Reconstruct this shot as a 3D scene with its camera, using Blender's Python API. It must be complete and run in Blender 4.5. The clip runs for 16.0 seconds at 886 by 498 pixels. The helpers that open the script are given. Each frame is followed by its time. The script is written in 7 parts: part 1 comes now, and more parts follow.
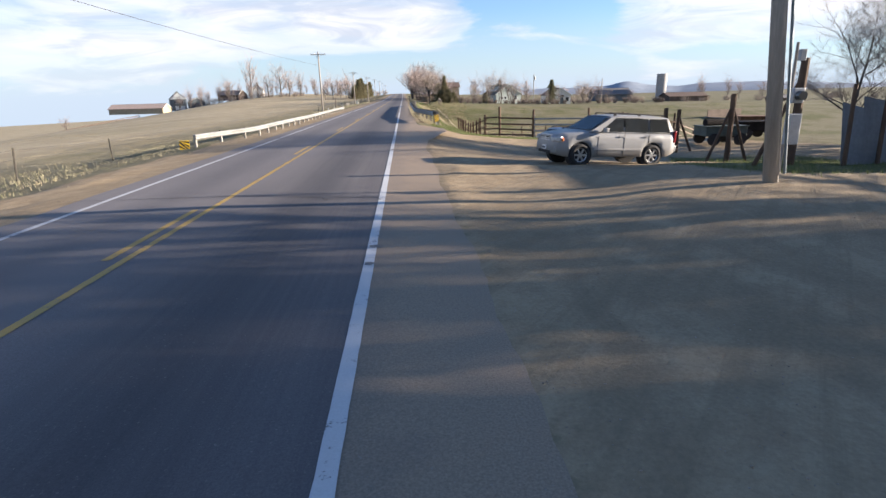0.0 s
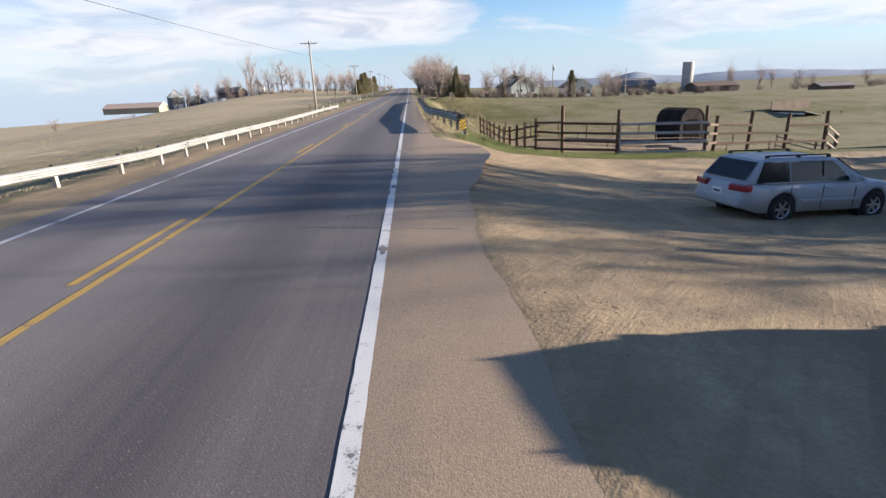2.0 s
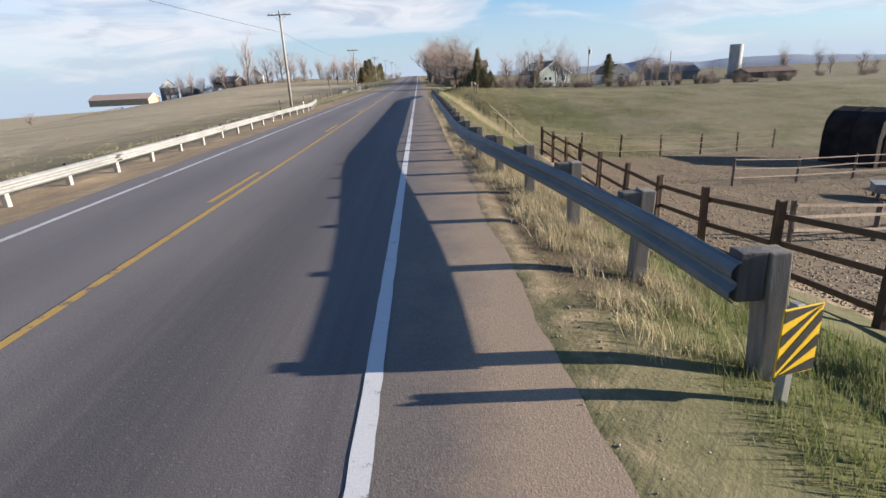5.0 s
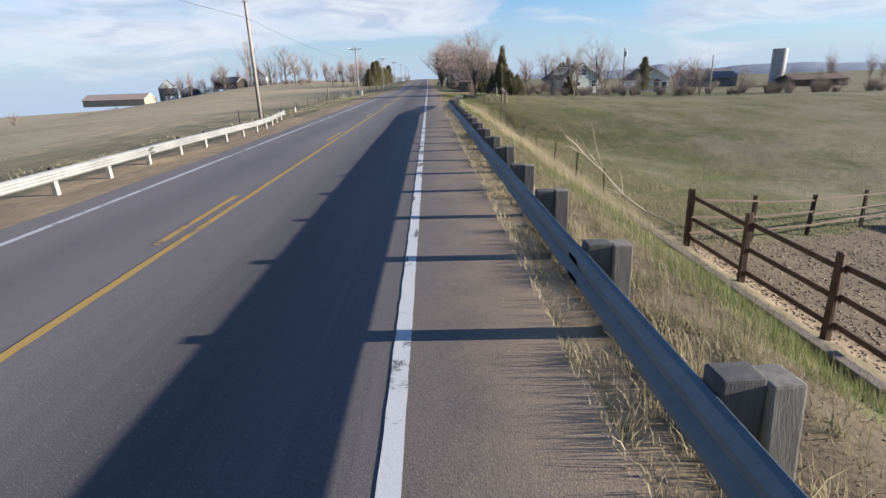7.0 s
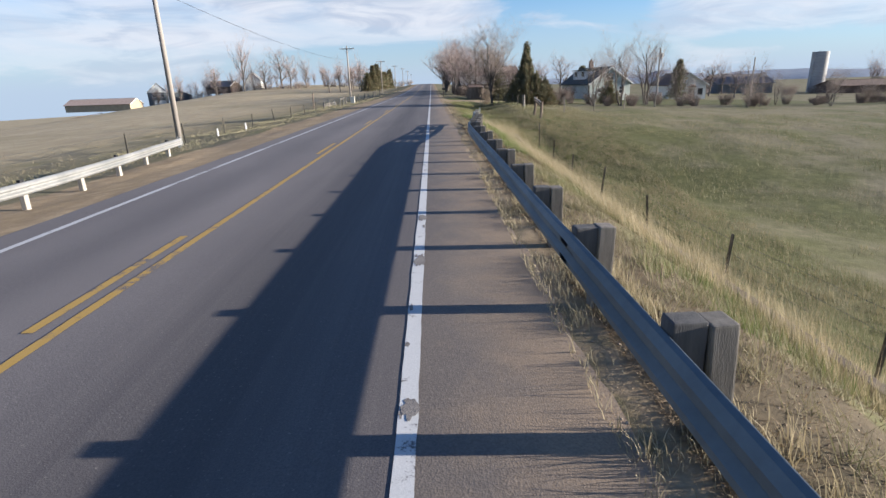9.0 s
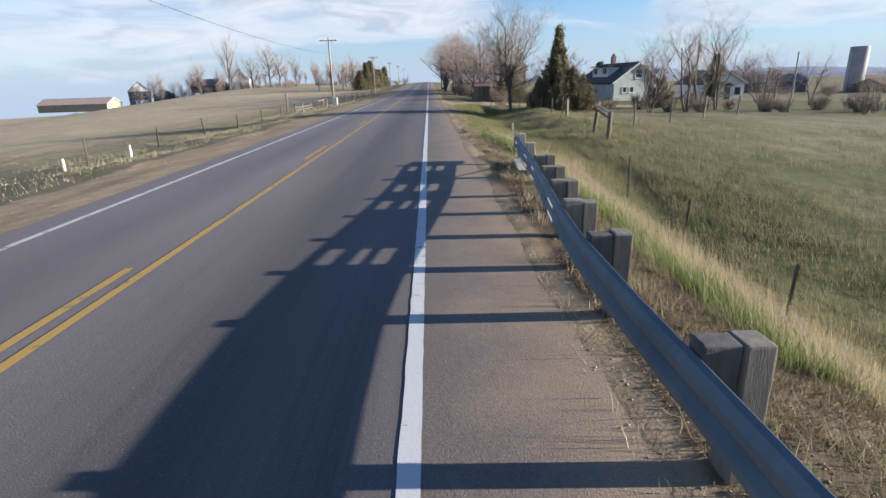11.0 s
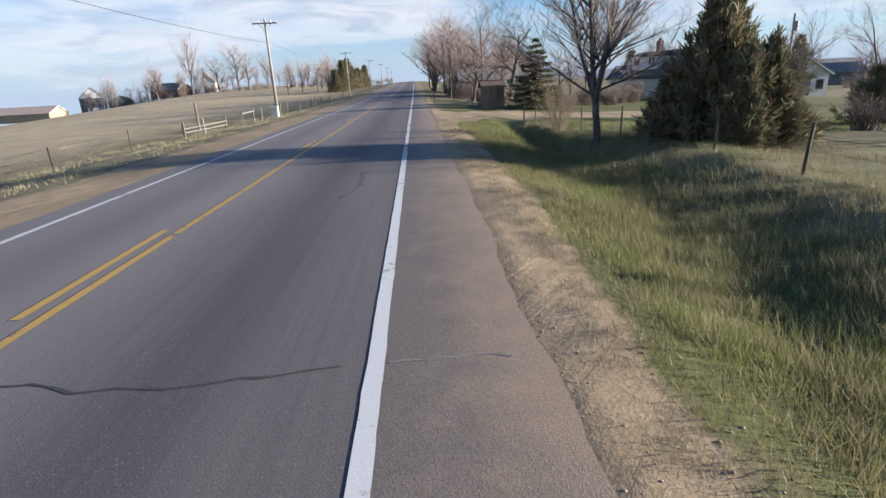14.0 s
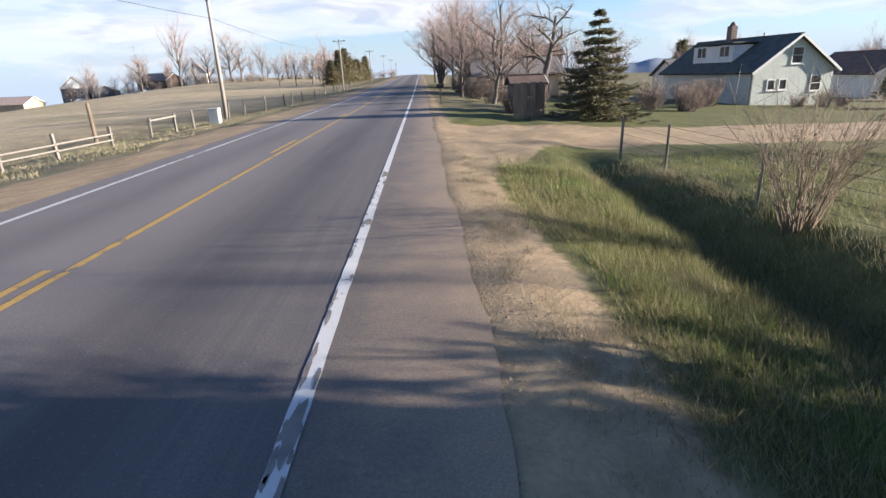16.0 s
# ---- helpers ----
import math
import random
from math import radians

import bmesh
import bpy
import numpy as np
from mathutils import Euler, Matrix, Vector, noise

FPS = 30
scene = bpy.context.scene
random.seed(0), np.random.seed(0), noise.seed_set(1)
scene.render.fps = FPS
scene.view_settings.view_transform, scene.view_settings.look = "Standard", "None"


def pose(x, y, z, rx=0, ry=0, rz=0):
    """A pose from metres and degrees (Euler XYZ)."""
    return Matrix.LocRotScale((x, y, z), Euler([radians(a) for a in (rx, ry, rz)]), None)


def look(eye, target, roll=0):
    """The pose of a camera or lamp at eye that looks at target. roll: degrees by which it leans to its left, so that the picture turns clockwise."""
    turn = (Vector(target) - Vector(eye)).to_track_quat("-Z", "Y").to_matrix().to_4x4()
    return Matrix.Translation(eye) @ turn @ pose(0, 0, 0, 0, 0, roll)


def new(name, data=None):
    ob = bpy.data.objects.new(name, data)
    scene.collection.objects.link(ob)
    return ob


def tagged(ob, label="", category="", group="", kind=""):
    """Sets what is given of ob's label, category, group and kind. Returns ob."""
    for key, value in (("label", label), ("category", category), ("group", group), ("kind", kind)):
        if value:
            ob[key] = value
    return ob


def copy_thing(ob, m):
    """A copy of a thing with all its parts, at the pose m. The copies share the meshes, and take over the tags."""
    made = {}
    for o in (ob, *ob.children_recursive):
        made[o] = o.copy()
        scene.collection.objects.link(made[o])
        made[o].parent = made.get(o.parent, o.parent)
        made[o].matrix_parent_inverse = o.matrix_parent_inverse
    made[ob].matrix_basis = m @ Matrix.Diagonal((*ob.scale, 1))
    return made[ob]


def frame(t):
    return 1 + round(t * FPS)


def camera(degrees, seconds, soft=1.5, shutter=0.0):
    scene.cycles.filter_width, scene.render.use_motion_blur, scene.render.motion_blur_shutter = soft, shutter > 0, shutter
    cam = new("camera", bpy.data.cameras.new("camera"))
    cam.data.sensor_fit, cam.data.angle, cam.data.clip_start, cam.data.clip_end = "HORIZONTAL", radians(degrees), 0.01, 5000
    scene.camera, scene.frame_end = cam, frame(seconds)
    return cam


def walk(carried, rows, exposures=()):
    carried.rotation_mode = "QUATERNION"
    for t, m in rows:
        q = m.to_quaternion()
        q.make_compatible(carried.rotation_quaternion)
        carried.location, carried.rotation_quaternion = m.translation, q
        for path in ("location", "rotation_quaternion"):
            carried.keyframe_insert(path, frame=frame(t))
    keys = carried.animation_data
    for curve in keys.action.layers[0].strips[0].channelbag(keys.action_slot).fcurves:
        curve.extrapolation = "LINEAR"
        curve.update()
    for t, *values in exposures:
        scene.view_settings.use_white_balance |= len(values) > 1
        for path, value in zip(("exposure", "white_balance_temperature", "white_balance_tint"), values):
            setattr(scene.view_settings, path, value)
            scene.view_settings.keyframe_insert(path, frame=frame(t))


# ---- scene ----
cam = camera(80.3, 16.0)
PATH = [
    (0, (0.511, 5.596, 1.988), (1.129, 15.159, -0.869), -1.53),
    (0.5, (0.451, 8.955, 1.980), (1.016, 18.555, -0.762), -1.35),
    (1, (0.459, 12.331, 1.981), (1.013, 21.923, -0.792), -1.79),
    (1.5, (0.423, 15.605, 1.972), (0.907, 25.188, -0.844), -2.07),
    (2, (0.456, 18.829, 1.960), (0.917, 28.371, -0.996), -2.45),
    (2.5, (0.436, 22.079, 1.965), (0.859, 31.595, -1.078), -2.38),
    (3, (0.488, 25.749, 1.947), (0.914, 35.231, -1.203), -2.75),
    (3.5, (0.483, 29.220, 1.955), (0.888, 38.697, -1.210), -2.68),
    (4, (0.497, 32.567, 2.000), (0.862, 42.042, -1.178), -2.75),
    (6.5, (0.300, 50.701, 1.968), (0.470, 60.209, -1.125), -2.46),
    (7, (0.286, 54.361, 1.992), (0.430, 63.871, -1.097), -2.07),
    (7.5, (0.223, 58.023, 1.996), (0.279, 67.563, -1.001), -1.61),
    (8, (0.240, 61.756, 2.002), (0.340, 71.292, -1.006), -2.06),
    (8.5, (0.199, 65.427, 2.001), (0.274, 74.958, -1.026), -2.01),
    (9, (0.224, 68.986, 2.007), (0.332, 78.522, -1.002), -1.87),
    (11.5, (0.178, 86.309, 1.991), (0.363, 95.826, -1.074), -1.92),
    (12, (0.220, 90.225, 1.966), (0.553, 99.714, -1.173), -2.40),
    (12.5, (0.232, 93.999, 1.987), (0.548, 103.474, -1.195), -2.03),
    (13, (0.300, 97.817, 1.913), (0.619, 107.284, -1.294), -2.89),
    (13.5, (0.347, 101.675, 1.916), (0.659, 111.172, -1.199), -2.56),
    (14, (0.411, 105.216, 1.932), (0.737, 114.729, -1.132), -3.06),
    (14.5, (0.523, 108.693, 1.997), (0.822, 118.203, -1.079), -2.74),
    (15, (0.644, 112.552, 1.940), (0.899, 122.057, -1.157), -3.42),
    (15.5, (0.786, 115.929, 1.979), (1.049, 125.425, -1.146), -2.65),
    (16, (0.847, 119.420, 1.933), (1.101, 128.902, -1.236), -2.40),
]
EXPOSURES = [(0, 1.82, 6900, 12), (1.0, 1.66, 6850, 12), (3, 1.72, 6850, 12), (4, 1.64, 6850, 11), (6.5, 1.46, 6400, 10), (9, 1.46, 6400, 10), (12.5, 1.55, 6400, 10), (14, 1.52, 6400, 10), (15.3, 1.55, 6450, 10), (16, 1.78, 6700, 12)]
walk(cam, [(t, look(eye, target, roll)) for t, eye, target, roll in PATH], EXPOSURES)

# ---- light ----
CLOUD_AT = (0.4, 0.2, 0.0)
CLOUD_COLOR = (4.7, 4.85, 5.3, 1)
CLOUD_SHADE = (3.3, 3.65, 4.4, 1)
HORIZON = (2.9, 3.65, 4.75, 1)
SKY_TINT = (0.80, 0.97, 1.22, 1)
SUN_EL, SUN_AZ = 12.6, 91.5     # degrees above the horizon, clockwise from +y
world = bpy.data.worlds.new("sky")
scene.world = world
world.use_nodes = True
wn, wl = world.node_tree.nodes, world.node_tree.links
sky = wn.new("ShaderNodeTexSky")
sky.sky_type = "NISHITA"
sky.sun_disc = False
sky.sun_elevation, sky.sun_rotation = radians(SUN_EL), radians(SUN_AZ)
sky.air_density, sky.dust_density, sky.ozone_density = 1.0, 0.3, 3.0


def wnode(kind, **values):
    n = wn.new(kind)
    for k, v in values.items():
        n.inputs[k].default_value = v
    return n


# low banks of white cloud over a pale horizon, clear blue overhead
coord = wn.new("ShaderNodeTexCoord")
axes = wn.new("ShaderNodeSeparateXYZ")
wl.new(coord.outputs["Generated"], axes.inputs[0])


def sky_ramp(source, *stops):
    r = wn.new("ShaderNodeValToRGB")
    e = r.color_ramp.elements
    while len(e) < len(stops):
        e.new(0.5)
    for el, (at_, v_) in zip(e, stops):
        el.position, el.color = at_, (v_, v_, v_, 1)
    r.color_ramp.interpolation = "EASE"
    wl.new(source, r.inputs[0])
    return r.outputs[0]


def sky_math(op, a, b):
    n = wn.new("ShaderNodeMath")
    n.operation = op
    for k, v_ in enumerate((a, b)):
        if isinstance(v_, (int, float)):
            n.inputs[k].default_value = v_
        else:
            wl.new(v_, n.inputs[k])
    return n.outputs[0]


place = wn.new("ShaderNodeMapping")
place.inputs["Location"].default_value = CLOUD_AT
place.inputs["Rotation"].default_value = (0, radians(-4), 0)
place.inputs["Scale"].default_value = (2.6, 2.6, 12.0)
wl.new(coord.outputs["Generated"], place.inputs[0])
puff = wnode("ShaderNodeTexNoise", Scale=1.0, Detail=10.0, Roughness=0.58, Distortion=0.5)
wl.new(place.outputs[0], puff.inputs["Vector"])
across = sky_ramp(sky_math("ADD", sky_math("MULTIPLY", axes.outputs["X"], 0.5), 0.5), (0.0, 0.62), (0.40, 0.64), (0.53, 0.60), (0.58, 0.44), (0.66, 0.43), (0.72, 0.66), (1.0, 0.64))
height = sky_ramp(axes.outputs["Z"], (0.0, 0.30), (0.045, 0.36), (0.085, 0.60), (0.16, 0.60), (0.26, 0.50), (0.45, 0.25))
cover = sky_ramp(sky_math("ADD", puff.outputs["Fac"], sky_math("ADD", sky_math("SUBTRACT", across, 0.5), sky_math("SUBTRACT", height, 0.5))), (0.50, 0.0), (0.62, 0.55), (0.86, 1.0))
tone = wn.new("ShaderNodeMix"); tone.data_type = "RGBA"; tone.blend_type = "MULTIPLY"
tone.inputs["Factor"].default_value = 1.0
tone.inputs["B"].default_value = SKY_TINT
wl.new(sky.outputs[0], tone.inputs["A"])
pale = wn.new("ShaderNodeMix"); pale.data_type = "RGBA"
pale.inputs["B"].default_value = HORIZON
wl.new(sky_ramp(axes.outputs["Z"], (0.0, 0.90), (0.06, 0.55), (0.14, 0.12), (0.30, 0.0)), pale.inputs["Factor"])
wl.new(tone.outputs["Result"], pale.inputs["A"])
mixc = wn.new("ShaderNodeMix"); mixc.data_type = "RGBA"
shade = wn.new("ShaderNodeMix"); shade.data_type = "RGBA"
shade.inputs["A"].default_value = CLOUD_COLOR
shade.inputs["B"].default_value = CLOUD_SHADE
fold = wnode("ShaderNodeTexNoise", Scale=2.4, Detail=6.0, Roughness=0.6, Distortion=0.8)
wl.new(place.outputs[0], fold.inputs["Vector"])
wl.new(sky_ramp(fold.outputs["Fac"], (0.42, 0.0), (0.66, 1.0)), shade.inputs["Factor"])
wl.new(shade.outputs["Result"], mixc.inputs["B"])
wl.new(sky_math("MULTIPLY", cover, 0.93), mixc.inputs["Factor"])
wl.new(pale.outputs["Result"], mixc.inputs["A"])
wl.new(mixc.outputs["Result"], wn["Background"].inputs[0])
wn["Background"].inputs[1].default_value = 0.064
sun = new("sun", bpy.data.lights.new("sun", "SUN"))
sun.data.energy, sun.data.angle, sun.data.color = 5.0, radians(0.5), (1.0, 0.905, 0.80)
sd = Vector((math.sin(radians(SUN_AZ)) * math.cos(radians(SUN_EL)), math.cos(radians(SUN_AZ)) * math.cos(radians(SUN_EL)), math.sin(radians(SUN_EL))))
sun.matrix_world = look(sd * 50, (0, 0, 0))


# ---- materials ----
class Nodes:
    """A short way to write a material's nodes."""

    def __init__(self, name):
        self.m = bpy.data.materials.new(name)
        self.m.use_nodes = True
        self.t = self.m.node_tree
        self.bsdf = self.t.nodes["Principled BSDF"]
        self.co = self.t.nodes.new("ShaderNodeTexCoord").outputs["Object"]
        self.geo = self.t.nodes.new("ShaderNodeNewGeometry")

    def link(self, a, b):
        self.t.links.new(a, b)

    def noise(self, scale, detail=4.0, rough=0.55, stretch=None, dist=0.0, vec=None):
        n = self.t.nodes.new("ShaderNodeTexNoise")
        n.inputs["Scale"].default_value, n.inputs["Detail"].default_value = scale, detail
        n.inputs["Roughness"].default_value, n.inputs["Distortion"].default_value = rough, dist
        vec = vec or self.geo.outputs["Position"]
        if stretch:
            mp = self.t.nodes.new("ShaderNodeMapping")
            mp.inputs["Scale"].default_value = stretch
            self.link(vec, mp.inputs[0])
            vec = mp.outputs[0]
        self.link(vec, n.inputs["Vector"])
        return n.outputs["Fac"]

    def ramp(self, fac, *stops):
        r = self.t.nodes.new("ShaderNodeValToRGB")
        e = r.color_ramp.elements
        while len(e) < len(stops):
            e.new(0.5)
        for el, (p, c) in zip(e, stops):
            el.position = p
            el.color = (*c, 1) if isinstance(c, tuple) else (c, c, c, 1)
        self.link(fac, r.inputs[0])
        return r.outputs[0]

    def mix(self, fac, a, b, how="MIX"):
        n = self.t.nodes.new("ShaderNodeMix")
        n.data_type, n.blend_type = "RGBA", how
        for sock, v in (("Factor", fac), ("A", a), ("B", b)):
            if isinstance(v, (int, float)) and sock == "Factor":
                n.inputs[sock].default_value = v
            elif isinstance(v, tuple):
                n.inputs[sock].default_value = (*v, 1)
            else:
                self.link(v, n.inputs[sock])
        return n.outputs["Result"]

    def math(self, op, a, b=0.0, c=None):
        n = self.t.nodes.new("ShaderNodeMath")
        n.operation = op
        for k, v in enumerate((a, b) if c is None else (a, b, c)):
            if isinstance(v, (int, float)):
                n.inputs[k].default_value = v
            else:
                self.link(v, n.inputs[k])
        return n.outputs[0]

    def attr(self, name):
        n = self.t.nodes.new("ShaderNodeAttribute")
        n.attribute_name = name
        return n.outputs["Fac"]

    def xyz(self):
        n = self.t.nodes.new("ShaderNodeSeparateXYZ")
        self.link(self.geo.outputs["Position"], n.inputs[0])
        return n.outputs

    def bump(self, height, strength=0.3, distance=0.02):
        n = self.t.nodes.new("ShaderNodeBump")
        n.inputs["Strength"].default_value, n.inputs["Distance"].default_value = strength, distance
        self.link(height, n.inputs["Height"])
        self.link(n.outputs[0], self.bsdf.inputs["Normal"])

    def done(self, color, rough=0.8, metal=0.0, spec=0.5):
        for sock, v in (("Base Color", color), ("Roughness", rough), ("Metallic", metal), ("Specular IOR Level", spec)):
            if isinstance(v, tuple):
                self.bsdf.inputs[sock].default_value = (*v, 1)
            elif isinstance(v, (int, float)):
                self.bsdf.inputs[sock].default_value = v
            else:
                self.link(v, self.bsdf.inputs[sock])
        return self.m


def surface(name, c1, c2, scale, rough=0.85, metal=0.0, bump=0.3, fine=None, dist=0.01, stretch=None, own=0.0, spec=0.5):
    """Two tones at two scales with a fine relief; own: how much each object differs."""
    n = Nodes(name)
    big = n.noise(scale, 3.0, stretch=stretch, vec=n.co)
    small = n.noise(fine or scale * 9, 5.0, 0.65, stretch=stretch, vec=n.co)
    col = n.mix(n.ramp(big, (0.32, 0.0), (0.68, 1.0)), c1, c2)
    col = n.mix(0.55, col, n.ramp(small, (0.25, 0.45), (0.75, 1.0)), "MULTIPLY")
    if own:
        info = n.t.nodes.new("ShaderNodeObjectInfo")
        col = n.mix(own, col, n.ramp(info.outputs["Random"], (0.0, 0.35), (1.0, 1.0)), "MULTIPLY")
    n.bump(small, bump, dist)
    return n.done(col, n.math("MULTIPLY_ADD", small, 0.3, rough - 0.15), metal, spec)


def blade_material(name, low, high, tip, trans=0.28):
    n = Nodes(name)
    isl = n.geo.outputs["Random Per Island"]
    big = n.noise(0.35, 3.0)
    col = n.mix(n.ramp(big, (0.35, 0.0), (0.65, 1.0)), low, high)
    col = n.mix(n.ramp(isl, (0.0, 0.0), (1.0, 1.0)), col, tip)
    m = n.done(col, 0.7, 0.0, 0.25)
    # thin blades let some light through
    glow = n.t.nodes.new("ShaderNodeBsdfTranslucent")
    n.link(col, glow.inputs["Color"])
    both = n.t.nodes.new("ShaderNodeMixShader")
    both.inputs[0].default_value = trans
    n.link(n.bsdf.outputs[0], both.inputs[1])
    n.link(glow.outputs[0], both.inputs[2])
    n.link(both.outputs[0], n.t.nodes["Material Output"].inputs["Surface"])
    return m


M = {}
M["wood_old"] = surface("weathered_wood", (0.16, 0.12, 0.09), (0.27, 0.21, 0.16), 1.2, 0.9, bump=0.6, stretch=(9, 9, 1), own=0.4)
M["wood_dark"] = surface("dark_brown_rail_wood", (0.075, 0.042, 0.026), (0.15, 0.09, 0.055), 1.6, 0.88, bump=0.6, own=0.5)
M["wood_post"] = surface("grey_post_wood", (0.16, 0.145, 0.125), (0.27, 0.245, 0.21), 2.0, 0.92, bump=0.6, stretch=(7, 7, 1), own=0.4)
M["wood_grey"] = surface("silver_grey_wood", (0.20, 0.18, 0.155), (0.30, 0.275, 0.24), 2.0, 0.92, bump=0.6, stretch=(7, 7, 1), own=0.3)
M["wood_block"] = surface("dark_treated_wood", (0.07, 0.07, 0.072), (0.125, 0.12, 0.115), 2.0, 0.9, bump=0.6, stretch=(7, 7, 1), own=0.3)
M["wood_pale"] = surface("pale_post_wood", (0.34, 0.31, 0.27), (0.46, 0.43, 0.38), 2.0, 0.92, bump=0.6, stretch=(7, 7, 1), own=0.2)
M["pole_wood"] = surface("utility_pole_wood", (0.28, 0.25, 0.22), (0.40, 0.365, 0.325), 0.6, 0.9, bump=0.5, stretch=(8, 8, 0.6), own=0.3)
M["steel"] = surface("galvanised_steel", (0.125, 0.16, 0.18), (0.19, 0.225, 0.24), 1.3, 0.62, 0.5, 0.12, own=0.15)
M["zinc_dull"] = surface("dull_zinc", (0.27, 0.275, 0.265), (0.38, 0.38, 0.365), 0.9, 0.6, 0.35, 0.15)
M["zinc_pale"] = surface("pale_zinc", (0.46, 0.48, 0.47), (0.58, 0.59, 0.57), 0.9, 0.6, 0.15, 0.15)
M["tin"] = surface("tin_sheet", (0.26, 0.275, 0.29), (0.40, 0.41, 0.41), 0.8, 0.6, 0.3, 0.2)
M["rust"] = surface("rusted_steel", (0.11, 0.055, 0.03), (0.22, 0.11, 0.06), 4.0, 0.9, 0.2, 0.4)
M["steel_post"] = surface("dark_steel_posts", (0.06, 0.055, 0.045), (0.11, 0.095, 0.075), 4.0, 0.9, 0.1, 0.3)
M["bark"] = surface("bark", (0.085, 0.07, 0.06), (0.17, 0.145, 0.125), 2.5, 0.95, bump=0.9, stretch=(3, 3, 0.7), dist=0.03)
M["twig"] = surface("bare_twigs", (0.24, 0.195, 0.165), (0.36, 0.30, 0.26), 0.6, 0.9, bump=0.1, own=0.25)
M["twig_red"] = surface("reddish_twigs", (0.30, 0.22, 0.20), (0.42, 0.33, 0.29), 0.5, 0.9, bump=0.1, own=0.2)
M["lilac"] = surface("tan_lilac_stems", (0.17, 0.13, 0.095), (0.27, 0.21, 0.15), 0.8, 0.9, bump=0.1)
M["brush"] = surface("dark_brush_stems", (0.13, 0.10, 0.085), (0.22, 0.175, 0.15), 0.6, 0.9, bump=0.1)
M["dead_stem"] = surface("bleached_stem", (0.42, 0.36, 0.27), (0.60, 0.53, 0.42), 3.0, 0.9, bump=0.2)
M["black"] = surface("black_rubber", (0.012, 0.012, 0.013), (0.03, 0.03, 0.03), 6.0, 0.85, bump=0.3)
M["trim_dark"] = surface("dark_plastic", (0.02, 0.02, 0.022), (0.04, 0.04, 0.042), 8.0, 0.75, bump=0.1, spec=0.2)
M["yellow_sheet"] = surface("yellow_sheeting", (0.72, 0.44, 0.02), (0.80, 0.52, 0.03), 3.0, 0.45, bump=0.02)
M["black_sheet"] = surface("black_sheeting", (0.015, 0.015, 0.015), (0.03, 0.03, 0.03), 3.0, 0.5, bump=0.02)
M["white_paint"] = surface("white_siding_paint", (0.62, 0.64, 0.62), (0.76, 0.77, 0.74), 0.7, 0.7, bump=0.1)
M["pale_siding"] = surface("pale_green_siding", (0.44, 0.50, 0.46), (0.54, 0.59, 0.54), 0.7, 0.7, bump=0.1)
M["roof_dark"] = surface("dark_green_shingles", (0.05, 0.062, 0.058), (0.095, 0.105, 0.095), 1.5, 0.9, bump=0.5)
M["roof_brown"] = surface("brown_shingles", (0.10, 0.065, 0.05), (0.17, 0.11, 0.085), 1.5, 0.9, bump=0.5)
M["roof_rose"] = surface("faded_red_roof", (0.44, 0.32, 0.26), (0.54, 0.41, 0.34), 1.2, 0.8, bump=0.3)
M["roof_grey"] = surface("grey_shingles", (0.14, 0.13, 0.13), (0.22, 0.21, 0.20), 1.5, 0.9, bump=0.5)
M["brick"] = surface("old_brick", (0.14, 0.10, 0.085), (0.23, 0.165, 0.14), 3.0, 0.9, bump=0.5)
M["concrete"] = surface("silo_concrete", (0.36, 0.36, 0.355), (0.47, 0.46, 0.45), 0.4, 0.9, bump=0.2)
M["brown_wall"] = surface("brown_barn_boards", (0.10, 0.07, 0.055), (0.17, 0.125, 0.10), 0.8, 0.9, bump=0.5, own=0.2)
M["tan_wall"] = surface("tan_wall", (0.38, 0.29, 0.19), (0.48, 0.38, 0.25), 0.6, 0.8, bump=0.1)
M["slate_wall"] = surface("slate_grey_wall", (0.085, 0.10, 0.115), (0.13, 0.15, 0.165), 0.6, 0.85, bump=0.1)
M["cream_box"] = surface("cream_metal_box", (0.58, 0.58, 0.50), (0.70, 0.69, 0.60), 2.0, 0.5, bump=0.05)
M["grey_box"] = surface("grey_metal_box", (0.30, 0.31, 0.32), (0.40, 0.41, 0.42), 3.0, 0.5, 0.3, 0.05)
M["tarp"] = surface("black_tarpaulin", (0.016, 0.014, 0.014), (0.04, 0.034, 0.033), 1.2, 0.95, bump=0.6, dist=0.05, spec=0.1)
M["green_metal"] = surface("dull_green_metal", (0.05, 0.07, 0.06), (0.09, 0.11, 0.095), 2.0, 0.7, bump=0.2)
# the hills' blue is distance haze put into their colour
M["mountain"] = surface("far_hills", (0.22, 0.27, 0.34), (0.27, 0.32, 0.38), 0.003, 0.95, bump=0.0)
M["wire"] = surface("wire", (0.06, 0.06, 0.065), (0.10, 0.10, 0.10), 8.0, 0.6, 0.5, 0.05)
M["white_plain"] = surface("white_plastic", (0.72, 0.72, 0.70), (0.82, 0.82, 0.80), 3.0, 0.5, bump=0.03)
M["needle"] = blade_material("juniper_needles", (0.085, 0.115, 0.06), (0.13, 0.15, 0.08), (0.25, 0.19, 0.12))
M["needle_spruce"] = blade_material("spruce_needles", (0.095, 0.115, 0.07), (0.135, 0.145, 0.09), (0.22, 0.19, 0.12))
M["grass_green"] = blade_material("green_grass", (0.07, 0.118, 0.028), (0.115, 0.15, 0.045), (0.215, 0.212, 0.10))
M["grass_dry"] = blade_material("dry_grass", (0.25, 0.205, 0.12), (0.34, 0.285, 0.175), (0.46, 0.395, 0.26))
